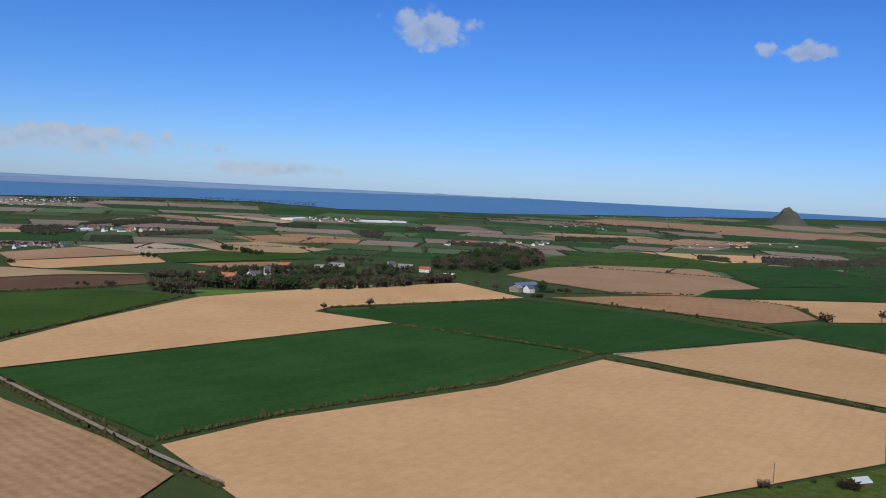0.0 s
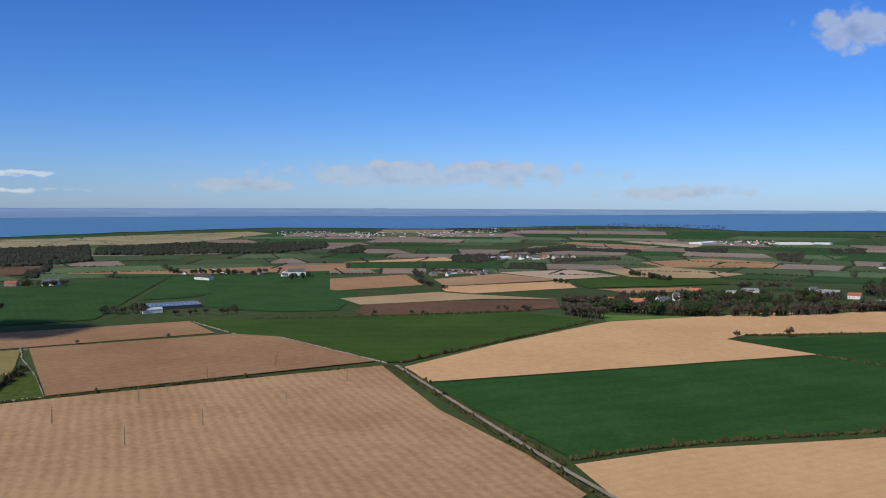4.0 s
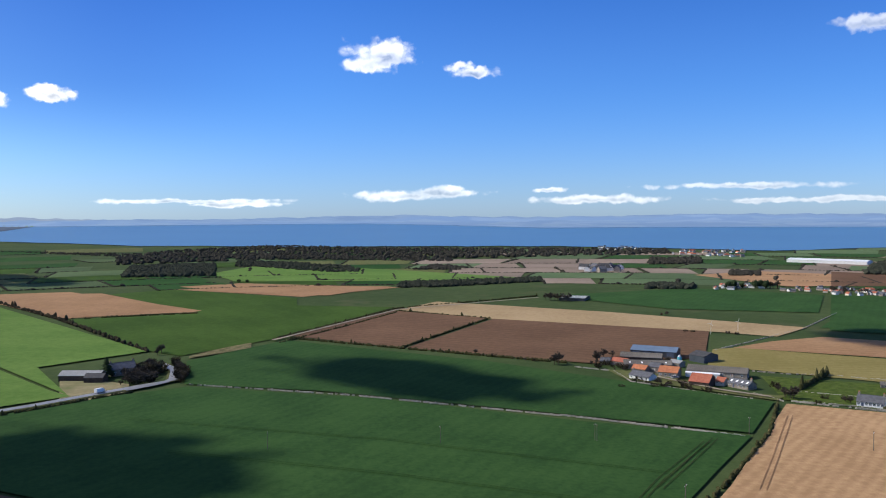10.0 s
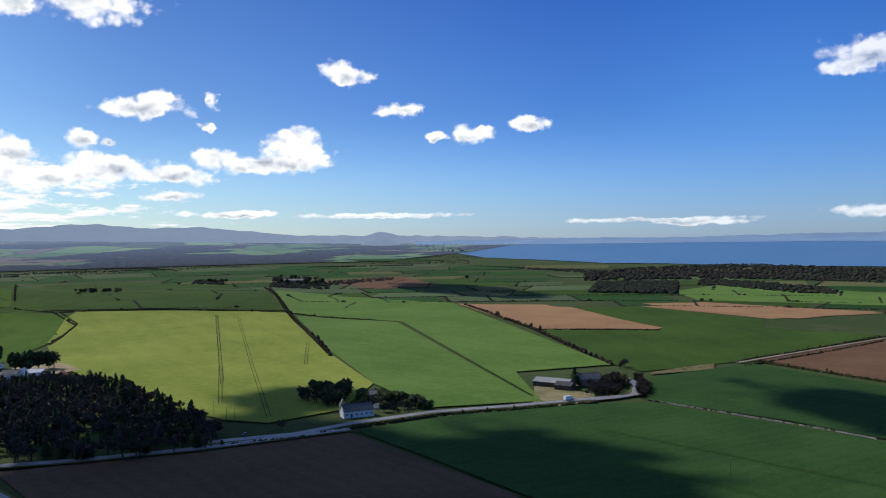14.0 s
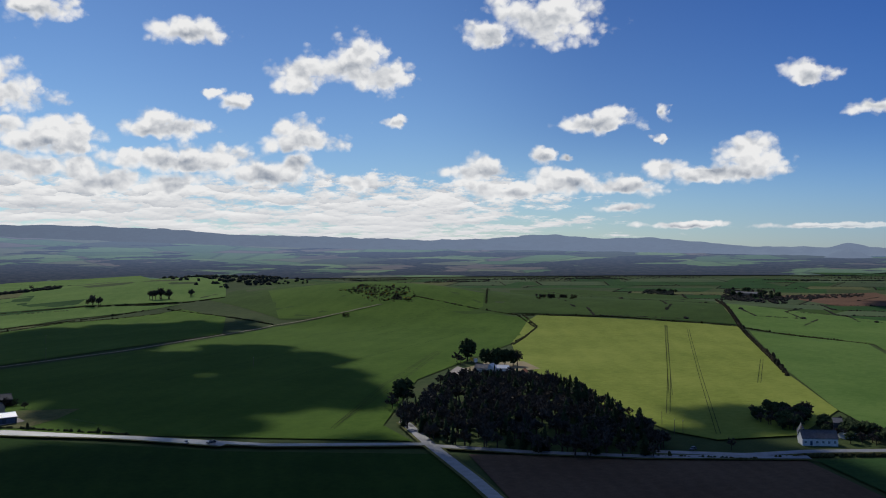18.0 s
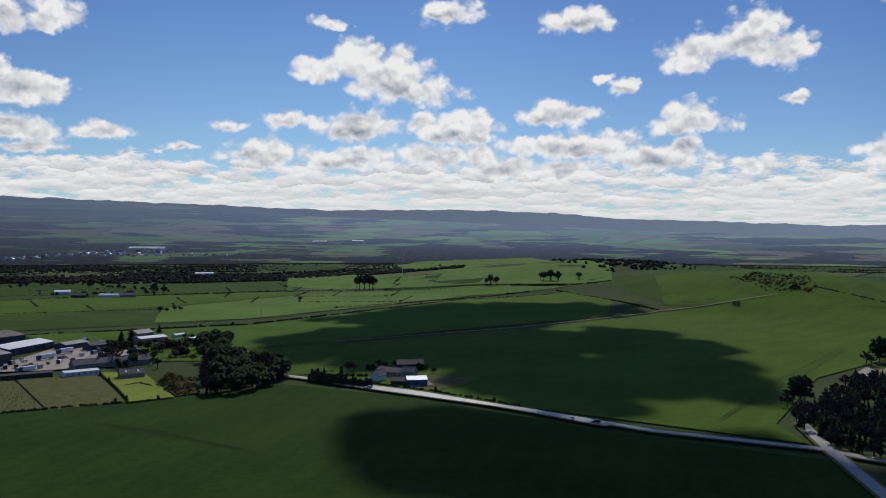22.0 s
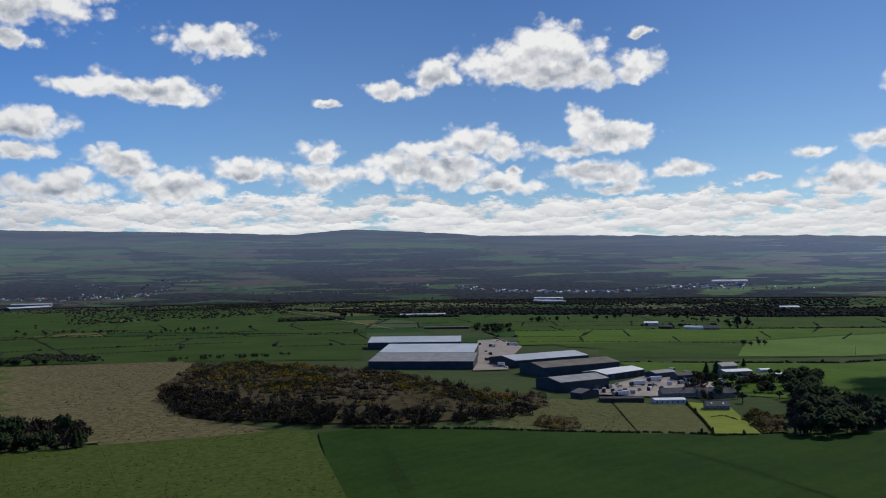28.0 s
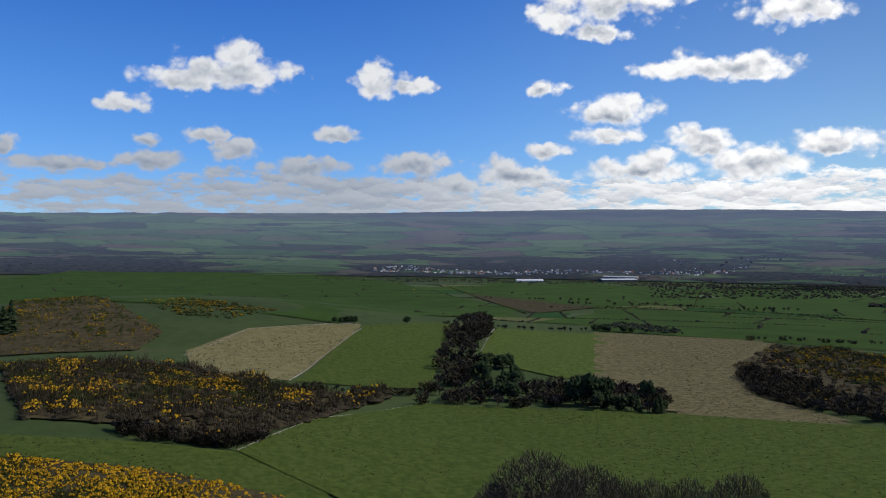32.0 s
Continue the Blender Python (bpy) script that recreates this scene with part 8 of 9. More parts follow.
# the large sheds and yards
building("shed", "packing shed with grey cement roof and roof lights", (483.3, -616.0), (394.8, -659.3), 50, 7.0, 3.2, "dark_metal", "grey", ridge=0.97, lights=9)
building("shed", "tall store with a pale blue sheet roof", (505.6, -661.6), (420.5, -703.3), 60, 10.4, 3.4, "dark_metal", "pale", ridge=0.96)
building("shed", "second long shed with pale roof behind the packing shed", (606.0, -772.0), (513.0, -829.0), 40, 8, 4, "dark_metal", "pale", ridge=0.9)
building("shed", "blue-grey store with a pale ridged roof", (364.5, -684.0), (324.5, -761.4), 44, 6.5, 3.0, "blue_metal", "pale")
building("shed", "dark walled shed with stained brown roof", (312.4, -636.6), (272.8, -709.4), 36, 7.5, 3, "dark_metal", "brown")
building("shed", "tall shed with grey cement roof", (257.1, -551.8), (236.7, -592.6), 30, 8.5, 2.4, "dark_metal", "grey", windows=2, bay=True)
building("shed", "loading shed with bright white roof", (256.1, -636.7), (241.4, -684.7), 26, 5, 2, "dark_metal", "white", bay=True, windows=3)
building("shed", "small dark sided shed with pale roof", (233.0, -533.6), (228.1, -552.0), 10, 4.5, 2, "blue_metal", "slate", turn=True)
building("shed", "low dark store along the yard", (217.8, -528.8), (192.4, -543.4), 6, 3, 0.8, "timber", "dark")
building("bungalow", "long low building with a white flat roof", (184.1, -539.8), (166.7, -551.6), 9, 2.8, 0.7, "white", "white", windows=6)
building("cottage", "row of slate roofed cottages with chimneys", (188.1, -568.1), (167.1, -584.8), 8, 3.2, 3, "stone", "slate", windows=6, chimneys=3)
building("cottage", "second row of slate roofed cottages", (165.0, -580.1), (145.4, -596.2), 8, 3.2, 3, "stone", "slate", windows=6, chimneys=3)
building("house", "slate house below the cottages", (147.8, -531.4), (134.9, -538.3), 8, 3, 2.6, "stone", "slate", lights=2, windows=4)
building("shed", "white roofed works building", (179.2, -703.1), (161.6, -720.2), 14, 4, 1.2, "stone", "white", windows=4)
building("shed", "grey gabled works building", (189.4, -732.2), (179.5, -746.0), 12, 5, 2.5, "stone", "grey")
building("bungalow", "white roofed cabin with windows", (160.0, -742.3), (153.3, -750.0), 6, 2.6, 0.6, "white", "white", windows=4)
building("bungalow", "dark cabin with white roof edge", (140.9, -714.3), (135.2, -725.2), 6, 3, 0.6, "dark_metal", "white", windows=3)
building("shed", "dark open store with pale roof", (225.1, -664.0), (215.0, -685.2), 12, 4.5, 1.5, "dark_metal", "grey")
building("shed", "dark green store in the works yard", (204.9, -658.7), (192.8, -672.5), 12, 4.5, 2, "dark_metal", "dark")
yard([(549, -929), (531, -956), (456, -874), (398, -732), (362, -666), (386, -644), (456, -766)])
yard([(237, -558), (243, -606), (238, -674), (220, -708), (155, -634), (162, -582), (201, -567)])
lorry(470.1, -876.0, 20, "white", 13)
lorry(485.0, -853.4, 70, "white", 8)
lorry(222.3, -613.6, 55, "white", 13)
lorry(219.3, -643.9, 55, "white", 13)
lorry(379.3, -681.8, 0, "white", 9)
lorry(223.9, -689.1, 20, "grey", 11)
car(238.1, -612.5, 84, "grey")
car(232.1, -601.7, 52, "white")
car(167.7, -655.6, 131, "white")
car(212.7, -591.8, 124, "dark")
car(461.2, -797.5, 140, "dark")
car(381.4, -675.7, 12, "white")
car(173.9, -645.3, 74, "dark")
car(156.7, -714.4, 80, "white")
car(370.3, -676.2, 175, "white")
building("shed", "long glasshouse with pale blue roof beyond the fields", (988.2, -1364.8), (918.7, -1429.8), 30, 3, 1.5, "blue_metal", "pale", lights=10)
building("shed", "low dark shed beside the glasshouse", (741.7, -1087.8), (680.9, -1125.2), 8, 2.5, 1.2, "timber", "brown")
grove(['round', 'round', 'bare'], [(614, -1026), (686, -1151), (644, -1196), (574, -1066)], 26, 7, 11, 'dark clump behind the sheds')
grove(['round', 'bare', 'bare'], [(89, -473), (114, -624), (102, -662), (74, -476)], 40, 9, 15, 'dark evergreens of the works')
grove(['bare', 'bush', 'round'], [(130, -745), (196, -700), (186, -610), (150, -560), (112, -590)], 44, 5, 9, 'bare trees among the cottages')
grove(['round', 'bare', 'round'], [(74, -476), (92, -607), (57, -599), (46, -515), (61, -483)], 52, 8, 13, 'dark evergreens of the works')
grove(['round', 'bare'], [(128, -648), (139, -723), (111, -737), (100, -663)], 24, 7, 11, 'dark evergreens of the works')
tree("conifer", 189.6, -714.7, 12.3, 1.4)
tree("conifer", 199.1, -718.6, 9.6, 1.4)
tree("conifer", 183.1, -782.1, 8.2, 1.4)
tree_line(['bare', 'round'], [(201, -676), (179, -664)], 10, 5, 8)
thicket([(119, -509), (123, -544), (102, -529), (91, -479), (101, -470)], 120, 1.5, 3, 0.35, 'gorse in flower below the works')
thicket([(224, -447), (227, -459), (207, -466), (192, -439), (202, -430), (219, -432)], 80, 1.2, 2.4, 0.35, 'gorse bushes in flower at the field edge')
hedge([(165, -547), (143, -502), (123, -456)], 1.8, 1.1, 0.0)
hedge([(122, -453), (112, -461), (102, -466)], 1.6, 1.1, 0.0)
hedge([(138, -509), (133, -516), (122, -505)], 1.4, 1.2, 0.0)
fence([(202, -430), (158, -437), (123, -455)])

# the gorse mound and the hollows to the east
thicket([(552, -431), (654, -554), (646, -591), (547, -616), (440, -599), (304, -501), (260, -528), (236, -487), (245, -435), (281, -393), (328, -369), (380, -361), (421, -352)], 1000, 2.2, 4.5, 0.0, 'bare brown scrub covering a mound')
thicket([(639, -535), (639, -600), (541, -608), (431, -541), (406, -433), (500, -457)], 460, 2.5, 4.2, 0.4, 'gorse in flower over the mound')
thicket([(431, -541), (312, -491), (262, -505), (252, -462), (303, -437)], 260, 1.8, 3.4, 0.4, 'patchy gorse on the mound slope')
grove(['bare', 'bush'], [(522, -412), (529, -442), (394, -394), (299, -407), (248, -455), (229, -463), (241, -428), (278, -389), (325, -365), (382, -349), (428, -349)], 190, 5, 8, 'bare trees along the foot of the mound')
tree_line(['round', 'conifer', 'bare'], [(430, -239), (414, -248), (400, -268)], 18, 7, 11)
thicket([(613, 100), (795, 130), (1555, 204), (793, 31), (677, -2), (617, 16), (615, 73)], 1250, 1.4, 2.8, 0.32, 'gorse bushes over a grassy slope')
thicket([(860, 18), (871, -40), (791, -103), (731, -53), (758, -7)], 260, 1.4, 2.6, 0.6, 'gorse bushes along the slope', True)
thicket([(541, 88), (569, 52), (556, -16), (496, -75), (490, -133), (404, -72), (344, -25), (352, 3), (370, 18), (376, 53)], 900, 3.0, 6.0, 0.0, 'bare brown scrub in a hollow')
thicket([(557, 91), (560, 54), (530, -5), (502, -43), (501, -90), (418, -52), (414, -4), (384, 50)], 520, 3.0, 5.0, 0.42, 'gorse in flower through the scrub')
thicket([(324, 58), (318, 30), (311, 4), (297, -22), (285, -40), (252, -19), (251, 45)], 1300, 1.2, 2.4, 0.9, 'dense gorse in full yellow flower on the hillside')
thicket([(2144, -562), (2197, -640), (1546, -543), (1463, -503), (1640, -337)], 70, 1.2, 2.4, 0.2, 'scattered gorse on the green slope', True)
thicket([(1635, -599), (1273, -651), (1197, -673), (1096, -515), (1226, -527)], 120, 0.8, 1.6, 0.0, 'brown bracken and scrub on a bank')
tree_line(['bush', 'bare'], [(362, 18), (352, 3), (344, -23), (358, -43)], 44, 5, 8)
grove(['bare', 'bare', 'bare', 'bush'], [(503, -166), (592, -197), (842, -302), (1069, -425), (754, -306), (619, -239), (483, -189)], 150, 7, 11, 'trees of the field corner')
grove(['round', 'conifer', 'round'], [(458, -177), (596, -233), (577, -255), (456, -204)], 26, 8, 12, 'dark pines of the field corner')
grove(['bare', 'bare', 'bush'], [(461, -142), (504, -162), (497, -214), (506, -276), (452, -303), (412, -280), (436, -195)], 120, 6, 9, 'bare copse at the field corner')
tree("round", 437.0, -230.7, 17.2, 0.9)
tree("round", 434.5, -239.4, 19.2, 0.9)
tree("round", 435.4, -249.3, 16.7, 0.9)
tree("round", 435.9, -234.6, 15.2, 0.9)
tree("round", 428.4, -273.7, 14.7, 0.9)
tree_line(['round'], [(845, -469), (828, -484)], 10, 6, 8)
tree_line(['round'], [(820, -490), (810, -505)], 8, 6, 8)
tree_line(['bare'], [(806, -334), (845, -469)], 22, 5, 7)
tree_line(['bare'], [(810, -506), (776, -541)], 10, 5, 7)
tree_line(['round'], [(734, -146), (743, -169)], 9, 5, 7)
tree("round", 762.9, -222.5, 7.6, 1.4)
tree("bush", 791.9, -272.4, 4.6, 1.5)
tree_line(['bare', 'bush'], [(498, -79), (493, -137), (489, -150)], 22, 4, 6)
tree_line(['bare'], [(1273, -651), (1005, -994)], 22, 7, 10)
tree_line(['bare'], [(1450, -577), (1332, -749)], 12, 7, 10)
tree_line(['bare', 'bush'], [(705, -567), (709, -597), (641, -677)], 18, 4, 7)
tree("conifer", 704.3, 107.7, 25.8, 1.6)
tree("conifer", 702.1, 112.7, 21.4, 1.6)
tree_line(['conifer', 'round'], [(2913, 479), (3103, 408), (3017, 277)], 14, 8, 12)
building("shed", "long grey barn with a pale front at the village", (2045.8, -1161.0), (2054.8, -1278.2), 24, 6, 3, "dark_metal", "pale")
building("shed", "pair of white peaked marquees", (2119.4, -935.3), (2113.1, -971.9), 14, 3, 4, "white", "white")
building("shed", "white peaked marquee by the village", (2113.1, -971.9), (2106.4, -1010.2), 14, 3, 4, "white", "white")
village([(2191, -1712), (2697, -673), (2843, -709), (2309, -1804)], 300, (0, 2, 4, 0, 4, 1), 1.35)
village([(2378, -1526), (2193, -1936), (2579, -2276), (2619, -1704)], 34, (2, 0, 3), 1.5)
village([(628, -2718), (1478, -2366), (1569, -2510), (666, -2884)], 330, (4, 4, 0, 1, 4, 2), 1.55)
village([(380, -2780), (628, -2718), (660, -2840), (400, -2900)], 40, (4, 0, 2), 1.0)
village([(1478, -2366), (1990, -1880), (2080, -1990), (1569, -2510)], 70, (0, 2, 4, 2), 0.9)
building("shed", "long white roofed shed far on the plain", (794.5, -2962.0), (678.3, -2971.3), 18, 5, 2, "white", "white")
building("shed", "long white roofed shed far on the plain", (1070.8, -2128.9), (992.2, -2148.4), 18, 5, 2, "white", "white")
building("shed", "long white roofed shed far on the plain", (979.2, -4801.2), (894.7, -4817.6), 18, 5, 2, "white", "white")
building("shed", "long white roofed shed far on the plain", (355.1, -1839.7), (318.2, -1849.5), 18, 5, 2, "white", "white")
building("shed", "long white roofed shed far on the plain", (447.2, -1270.8), (427.1, -1278.4), 18, 5, 2, "white", "white")
building("shed", "white roofed shed far on the plain", (1011.7, -2004.9), (919.8, -1994.5), 18, 5, 2, "white", "white")
building("shed", "white roofed shed far on the plain", (795.6, -2950.7), (667.9, -2927.0), 18, 5, 2, "white", "white")
building("shed", "white roofed shed far on the plain", (199.8, -3522.1), (139.1, -3503.8), 18, 5, 2, "white", "white")
building("shed", "white roofed shed far on the plain", (52.4, -3607.5), (-11.2, -3586.3), 18, 5, 2, "white", "white")
building("shed", "low grey farm building at the plain edge", (2221.1, -1261.4), (2139.7, -1328.8), 20, 5, 2.5, "stone", "pale")
tree_line(['bare', 'round'], [(1098, -1305), (826, -1524), (533, -1579)], 40, 8, 13)
tree_line(['bare'], [(510, -1511), (292, -1303)], 22, 8, 13)
tree_line(['bare'], [(1324, -735), (1010, -889)], 16, 6, 9)
tree_line(['bare', 'bare', 'round'], [(662, -1283), (403, -1659), (163, -1889)], 44, 8, 13)
far_wood([(1926, -1717), (2319, -2122), (1544, -2110), (1160, -2141), (746, -2414), (559, -1982), (910, -1679), (1354, -1610)], 420, 9, 14, False)
far_wood([(894, -496), (933, -558), (832, -577), (783, -537)], 60, 5, 8, True, 'low dark wood beside the field')

# bare trees on the hillside below the viewer
tree("near", 54.2, -25.6, 14.3, 0.75, "hillside trees")
tree("near", 54.3, -29.9, 13.9, 0.6, "hillside trees")
tree("near", 55.0, -32.8, 13.5, 0.5, "hillside trees")
tree("near", 55.4, -35.9, 13.8, 0.55, "hillside trees")
tree("near", 53.8, -38.2, 14.1, 0.5, "hillside trees")
tree("near", 54.8, -43.6, 15.7, 0.55, "hillside trees")
tree("near", 61.0, -25.2, 13.0, 0.5, "hillside trees")



def tussocks(poly, count, material, label, size=1.0):
    """Clumps of rush and coarse grass over a pasture."""
    rng = fresh()
    verts, faces = [], []
    for x, y in scatter(poly, count, rng):
        if noise.noise((x * 0.02, y * 0.02, 5)) > rng.uniform(-0.7, 0.5):
            k = rng.uniform(0.25, 0.6) * size
            tuft(verts, faces, x, y, terrain(x, y) + 0.4, k, k * rng.uniform(0.7, 1.3), rng)
    tagged(new("tussocks", from_lists("tussocks", verts, faces, material, False)), label, "grass", kind="stuff")


RUSH = mat("rush_clumps", (0.04, 0.05, 0.014), (0.09, 0.1, 0.035), 0.8, 1, spec=0.05)
BENT = mat("bent_grass", (0.09, 0.075, 0.035), (0.26, 0.22, 0.12), 0.8, 1, spec=0.05)
tussocks([(337, -29), (408, -73), (464, -143), (395, -268), (287, -209), (201, -158), (186, -81), (285, -59)], 5200, RUSH, "dark rush clumps over the near pasture")
tussocks([(421, -234), (398, -269), (345, -345), (320, -356), (216, -260), (160, -205), (283, -157)], 4200, RUSH, "dark rush clumps over the near pasture")
tussocks([(353, 69), (343, 7), (335, -29), (289, -56), (232, -51), (245, 48)], 1500, RUSH, "dark rush clumps over the near pasture")
tussocks([(810, -477), (701, -584), (525, -406), (428, -352), (342, -343), (395, -272), (513, -344), (543, -317)], 5200, BENT, "pale tufts of bent grass over rough ground", 1.5)
tussocks([(616, -17), (693, -68), (735, -172), (690, -157), (524, -76), (527, -45), (552, -19)], 1800, BENT, "pale tufts of bent grass over rough ground", 1.4)
tussocks([(211, -534), (165, -547), (124, -457), (158, -439), (240, -414), (248, -521)], 1500, BENT, "pale tufts of bent grass over rough ground")

# ships
ship(-2343.0, 1462.6, 60)
shade_clouds()
tramlines([(-714, -670), (-452, -422), (-344, -322)])
tramlines([(-717, -641), (-460, -400), (-326, -273)])
tramlines([(-576, -438), (-473, -362)])
tramlines([(-392, -636), (-261, -485), (-183, -400)])
tramlines([(-391, -641), (-259, -495), (-174, -388)])
tramlines([(-316, 124), (-288, 104), (-260, 84)])
tramlines([(122, -405), (69, -368), (40, -346)])
tramlines([(270, -354), (197, -280)])
tramlines([(239, -317), (196, -273)])
tramlines([(-718, -675), (-389, -362)])
tramlines([(-312, 119), (-269, 87), (-230, 62)])
car(240.7, -577.2, 0, "white")
container(239.6, -591.1, 53, "grey", 3.0)
container(226.7, -575.1, 106, "dark", 4.5)
car(222.5, -586.8, 33, "red")
container(211.3, -573.8, 32, "grey", 3.0)
container(206.2, -595.2, 85, "white", 4.5)
car(202.7, -610.1, 66, "dark")
container(202.8, -630.6, 11, "white", 3.0)
container(197.2, -640.5, 64, "grey", 4.5)
car(184.3, -626.3, 99, "dark")
container(175.3, -624.2, 170, "red", 3.0)
container(166.1, -615.9, 43, "grey", 4.5)
car(164.1, -636.6, 132, "white")
container(203.1, -675.1, 149, "dark", 3.0)
container(215.4, -685.0, 22, "white", 4.5)
car(210.3, -619.8, 165, "grey")
container(162.2, -680.3, 128, "dark", 3.0)
container(157.5, -698.0, 1, "red", 4.5)
car(152.7, -716.4, 18, "grey")
container(512.9, -873.4, 107, "white", 3.0)
container(417.0, -723.0, 160, "dark", 4.5)
car(517.5, -923.8, 51, "white")
container(388.3, -703.5, 86, "grey", 3.0)
container(441.5, -772.8, 139, "dark", 4.5)
car(185.7, -653.6, 84, "red")
container(158.3, -601.3, 65, "grey", 3.0)
tramlines([(-349, 170), (-290, 136), (-256, 116)], LAND["brown_light"])

# woods and town trees of the southern plain
far_wood([(1417, -909), (2005, -1287), (2638, -2064), (2357, -2506), (1299, -1381), (1341, -1049)], 420, 10, 15, False, 'brown woodland on the far plain')
far_wood([(2413, -563), (2994, -960), (2922, -1493), (2282, -1403), (2154, -925)], 150, 7, 10, False, 'trees among the far houses')
far_wood([(2810, 462), (2966, -26), (2410, -562), (2770, -646), (3440, -30), (3213, 528)], 150, 8, 12, False, 'brown woodland on the far plain')
far_wood([(2422, -1345), (3007, -1670), (2056, -1833), (1695, -1511)], 140, 8, 12, False, 'brown woodland on the far plain')
far_wood([(3007, -1670), (3007, -1670), (2754, -2060), (2413, -2265), (2424, -1955)], 240, 9, 13, False, 'brown woodland on the far plain')
far_wood([(1941, -1776), (2508, -2355), (1634, -2586), (1460, -2241), (1505, -1790)], 260, 9, 13, False, 'brown woodland on the far plain')
far_wood([(583, -2118), (768, -3175), (293, -3427), (175, -2037)], 260, 9, 13, False, 'brown woodland on the far plain')
far_wood([(1260, -2184), (1513, -2623), (638, -2250), (387, -2067), (341, -1821), (714, -1945)], 260, 9, 13, False, 'brown woodland on the far plain')
far_wood([(440, -2354), (453, -2839), (-139, -3080), (-609, -3386), (-527, -2933), (53, -2336)], 220, 9, 13, False, 'brown woodland on the far plain')
far_wood([(-763, -2933), (-909, -3318), (-1759, -2956), (-1970, -2487), (-1320, -2217)], 240, 9, 13, False, 'brown woodland on the far plain')
far_wood([(-1448, -2098), (-1931, -2439), (-2179, -1896), (-1885, -1641), (-1423, -1798)], 160, 9, 13, False, 'brown woodland on the far plain')
far_wood([(-937, -2481), (-1217, -3218), (-1295, -2763), (-1252, -2123), (-1070, -2093)], 160, 9, 13, False, 'brown woodland on the far plain')
track([(-232, 388), (-161, 324), (-113, 281), (-89, 260), (-61, 237)], 2.0)

# the corner by the northern slope
field('green_lime', [(81, 245), (158, 284), (199, 308), (163, 250), (98, 218)])
building("shed", "small grey field shed with pale roof", (136.8, 261.7), (142.6, 263.6), 4, 2.0, 1.0, "timber", "pale")
tree("bush", 105.8, 258.4, 3.3, 1.2)
tree("bush", 134.3, 260.4, 4.4, 1.2)
tree("bush", 132.9, 261.2, 3.7, 1.2)
tree("bush", 110.7, 258.1, 1.5, 1.2)
tree("bush", 124.6, 265.1, 1.7, 1.2)
tree("bush", 132.6, 270.5, 1.5, 1.2)
pole(110.5, 263.1, 7.0, 10)

# dark wood behind the green crest and on the quarry hill
far_wood([(-451, -2562), (-567, -3012), (-809, -3344), (-933, -2544), (-566, -1483), (-471, -1458)], 210, 14, 19)
thicket([(-529, -1113), (-562, -1141), (-604, -1076), (-577, -988), (-529, -990), (-512, -1024)], 170, 1.5, 3.2, 0.0, 'dark scrub over an old quarry face', True)
tree("bare", -217.5, -1376.1, 17.4, 1.2)
tree("bare", -225.8, -1362.4, 15.6, 1.2)
tree("bare", -316.6, -1371.9, 19.9, 1.2)
tree("bare", -329.5, -1363.3, 18.1, 1.2)
tree("bare", -302.8, -1380.8, 15.4, 1.2)
tree("bare", -368.5, -1374.6, 13.0, 1.2)
far_wood([(-486, -2776), (-626, -3383), (-1112, -2957), (-531, -1415), (-397, -1456)], 220, 13, 17)
tree_line(['bare'], [(987, -1534), (839, -1639), (626, -1598)], 44, 9, 13)
tree_line(['bare'], [(641, -1635), (424, -1622), (263, -1772), (-104, -2141)], 60, 9, 13)
tree_line(['bare'], [(229, -981), (192, -1006)], 6, 7, 10)
tree("bare", -6.5, -1391.7, 28.2, 1.1)
tree("bare", -20.5, -1394.8, 26.3, 1.1)
tree("bare", 5.6, -1410.2, 22.8, 1.1)
tree("bare", -214.8, -1365.2, 18.0, 1.1)
tree("bare", -316.0, -1363.6, 21.4, 1.1)
tree("bare", -304.4, -1369.1, 17.9, 1.1)
tree("bare", -327.4, -1357.4, 16.0, 1.1)
tree("bare", -361.6, -1358.2, 14.2, 1.1)
tree("bare", 305.6, -1272.3, 23.0, 1.1)
tree("bare", 291.4, -1269.5, 19.4, 1.1)
tree_line(['bare'], [(1467, -1488), (1009, -1377), (866, -1598), (421, -1735)], 70, 8, 12)
tree_line(['bare', 'round'], [(1449, -1723), (1354, -2017), (971, -2120), (559, -1982)], 60, 9, 13)
tree_line(['bare'], [(2077, -1852), (1730, -1754), (1603, -1669)], 26, 9, 13)
tree_line(['bare'], [(2413, -563), (2252, -722), (2094, -899), (2048, -1151)], 44, 7, 11)
tree_line(['bare'], [(2278, -1421), (1833, -1435), (1433, -1524)], 70, 8, 12)
tramlines([(-93, -638), (-290, -796), (-608, -943)], LAND["green_deep"])
tramlines([(-138, -600), (-285, -709), (-471, -840)], LAND["green_deep"])
tramlines([(-202, -554), (-298, -624), (-529, -783)], LAND["green_deep"])
tramlines([(-82, -713), (-187, -811), (-361, -965)], LAND["green_deep"])
tramlines([(134, -413), (92, -389), (51, -354)], LAND["green_deep"])
tramlines([(-369, -119), (-326, -6), (-275, 92)], LAND["green_deep"])
tramlines([(-316, -87), (-283, -5), (-243, 75)], LAND["green_deep"])
field('green_bright', [(147, -607), (135, -665), (23, -723), (15, -561), (45, -534), (55, -602)])
field('green', [(392, -952), (357, -1020), (113, -1306), (74, -939), (201, -856), (329, -798)], 0.2)
field('green_bright', [(450, -1287), (359, -1612), (163, -1881), (108, -1373), (397, -1060)], 0.2)

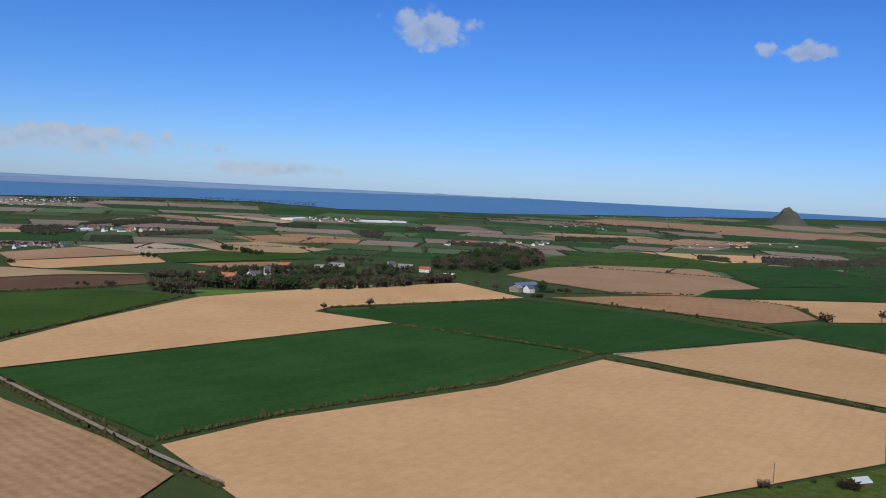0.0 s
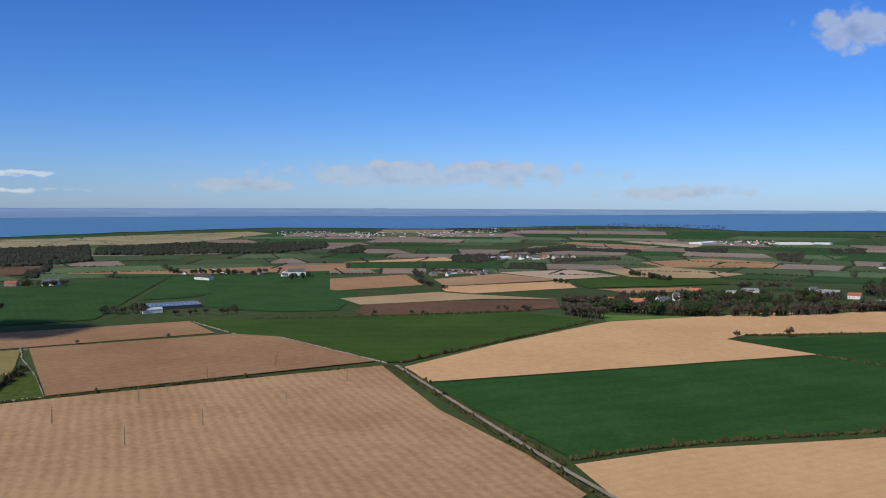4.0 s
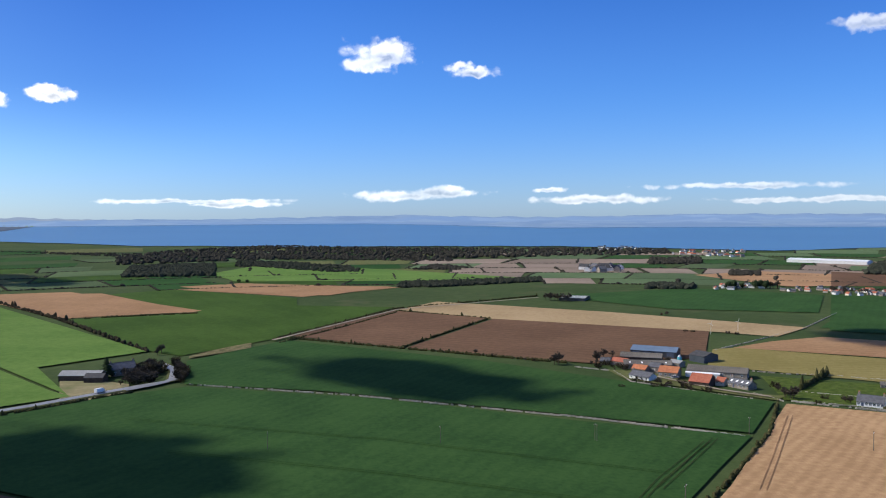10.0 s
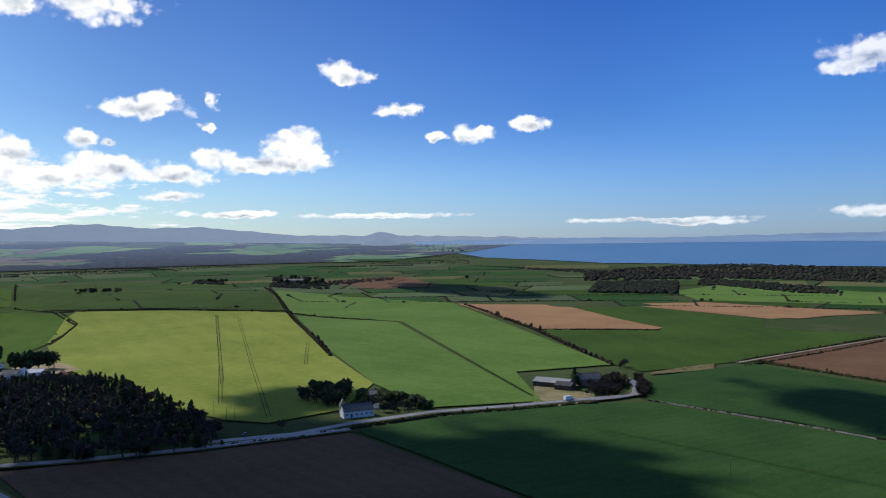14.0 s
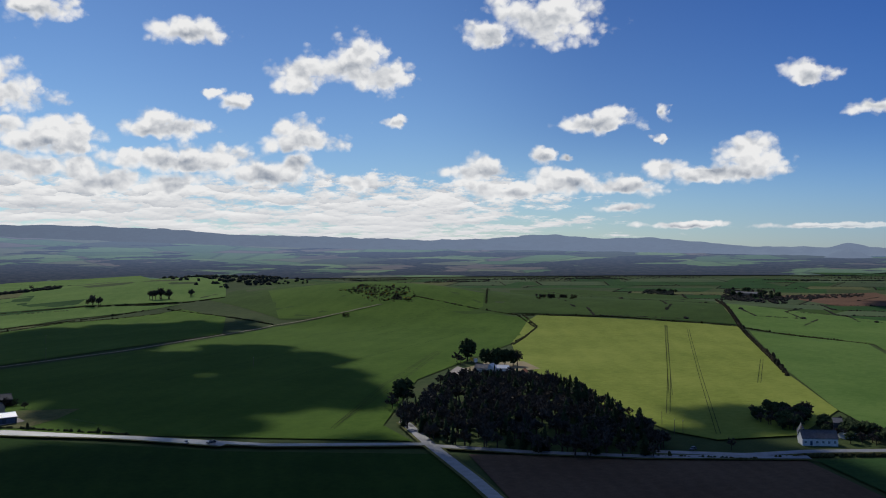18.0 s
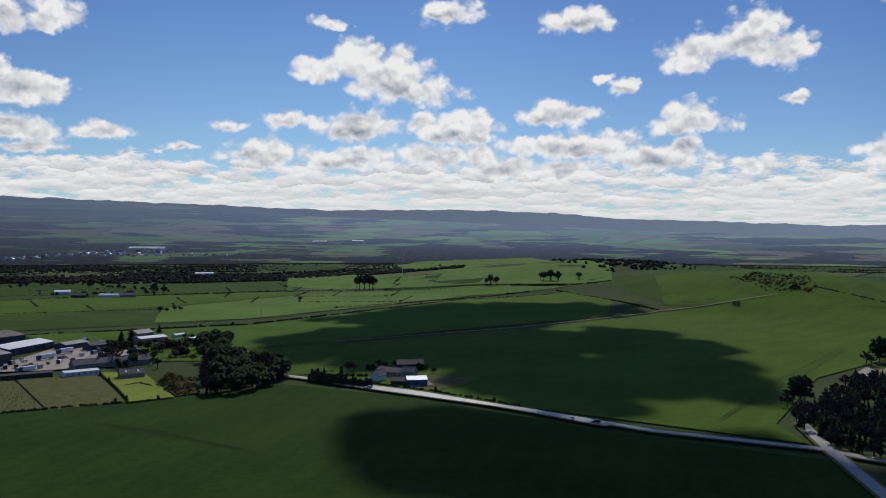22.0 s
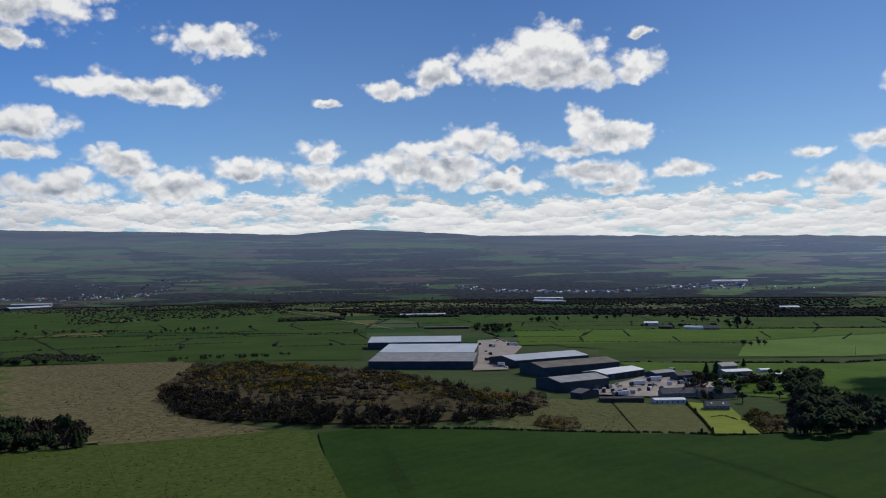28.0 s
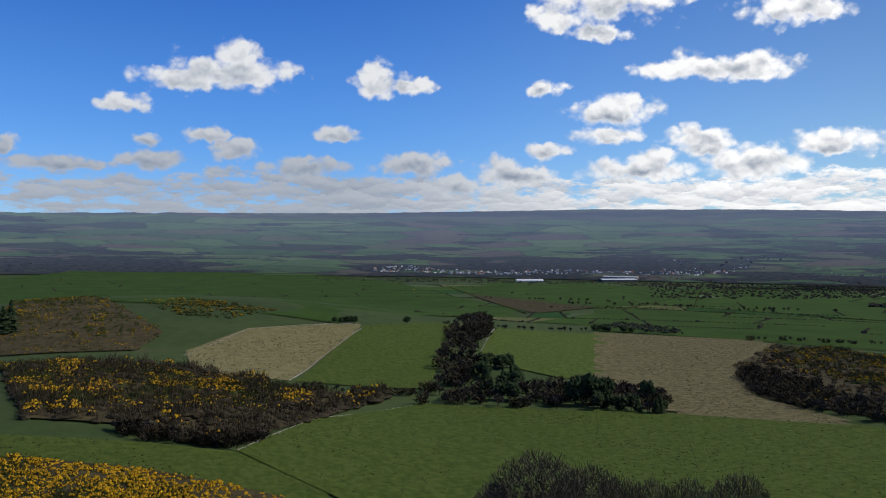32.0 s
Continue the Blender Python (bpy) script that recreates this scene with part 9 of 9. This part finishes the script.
# washing, troughs and small things of the steading
tree("bare", -381.6, 187.6, 7.4, 1.1)
tree("bare", -388.2, 186.2, 5.2, 1.1)
tree("bare", -477.0, 158.8, 5.5, 1.1)
tree("bare", -499.1, 125.7, 7.1, 1.1)
tree("bare", -487.9, 118.6, 6.3, 1.1)
tree("bare", -502.7, 132.0, 5.0, 1.1)
tree("bush", -408.3, 190.9, 3.6, 1.4)
tree("bush", -376.8, 210.7, 2.8, 1.4)
tree("bush", -380.2, 202.0, 2.6, 1.4)
tree("bush", -400.8, 153.5, 2.3, 1.4)
tree("bush", -415.6, 114.1, 2.1, 1.4)
tree("bush", -374.8, 255.7, 3.4, 1.4)
tree("bush", -379.4, 262.0, 4.1, 1.4)
car(-348.6, 231.8, 86, "dark")
car(-430.3, 146.7, 110, "grey")
car(-420.4, 155.4, 76, "white")
hedge([(31, -542), (13, -511), (-6, -488)], 3.6, 1.3, 0.0, 'tall dark evergreen hedge beside the road')
container(199.7, -686.5, 56, "dark", 9.0)
container(198.1, -654.0, 69, "grey", 3.0)
container(173.1, -721.5, 171, "grey", 6.1)
container(157.7, -680.2, 1, "grey", 6.1)
container(170.5, -653.0, 41, "white", 3.0)
container(189.1, -723.5, 179, "white", 6.1)
container(233.3, -574.2, 111, "grey", 9.0)
container(201.4, -661.8, 157, "dark", 3.0)
container(208.9, -701.1, 4, "grey", 6.1)
container(219.6, -559.8, 158, "grey", 3.0)
container(190.1, -631.6, 116, "dark", 3.0)
container(219.9, -571.4, 15, "dark", 3.0)
container(251.4, -605.6, 9, "grey", 3.0)
container(161.0, -640.0, 125, "white", 3.0)
container(235.8, -590.9, 64, "grey", 3.0)
container(195.0, -673.6, 29, "dark", 9.0)
container(216.0, -566.4, 53, "white", 9.0)
container(185.1, -627.0, 55, "dark", 9.0)
container(193.6, -656.5, 11, "dark", 6.1)
container(228.2, -716.7, 145, "white", 6.1)
container(212.8, -702.6, 101, "dark", 6.1)
container(185.0, -720.1, 134, "white", 6.1)
container(256.8, -614.5, 92, "dark", 3.0)
container(181.2, -749.2, 97, "white", 3.0)
container(211.7, -614.0, 93, "dark", 9.0)
container(173.8, -665.0, 122, "grey", 6.1)
far_wood([(1430, -1450), (1033, -1410), (394, -1623), (141, -1631), (156, -1809), (446, -1838), (1183, -1615)], 330, 13, 20, False, 'row of bare trees across the plain')
far_wood([(2464, -1368), (1916, -1709), (1528, -1591), (1855, -1881), (3007, -1670)], 230, 13, 20, False, 'bare woodland beyond the fields')
far_wood([(1800, -1874), (1454, -2299), (623, -2263), (560, -2036), (1251, -1978), (1572, -1680)], 260, 13, 20, False, 'bare woodland beyond the fields')
far_wood([(966, -1501), (612, -1562), (405, -1550), (251, -1690), (-88, -1827), (-108, -2230), (455, -1741), (1107, -1720)], 300, 12, 18, False, 'row of bare trees across the plain')
far_wood([(1322, -1851), (772, -1898), (253, -2100), (282, -2347), (857, -2109), (1485, -2079)], 240, 13, 20, False, 'bare woodland beyond the fields')
far_wood([(2258, -401), (1911, -1075), (1672, -1309), (1337, -1423), (1503, -1599), (2107, -1185), (2499, -444)], 260, 9, 13, False, 'row of bare trees across the plain')
far_wood([(2997, 492), (2931, -210), (2640, -616), (2911, -679), (3294, -236), (3394, 558)], 200, 11, 16, False, 'bare woodland beyond the fields')

for h in HOUSES:
    for o in [*h.children_recursive, h]:
        bpy.data.objects.remove(o)
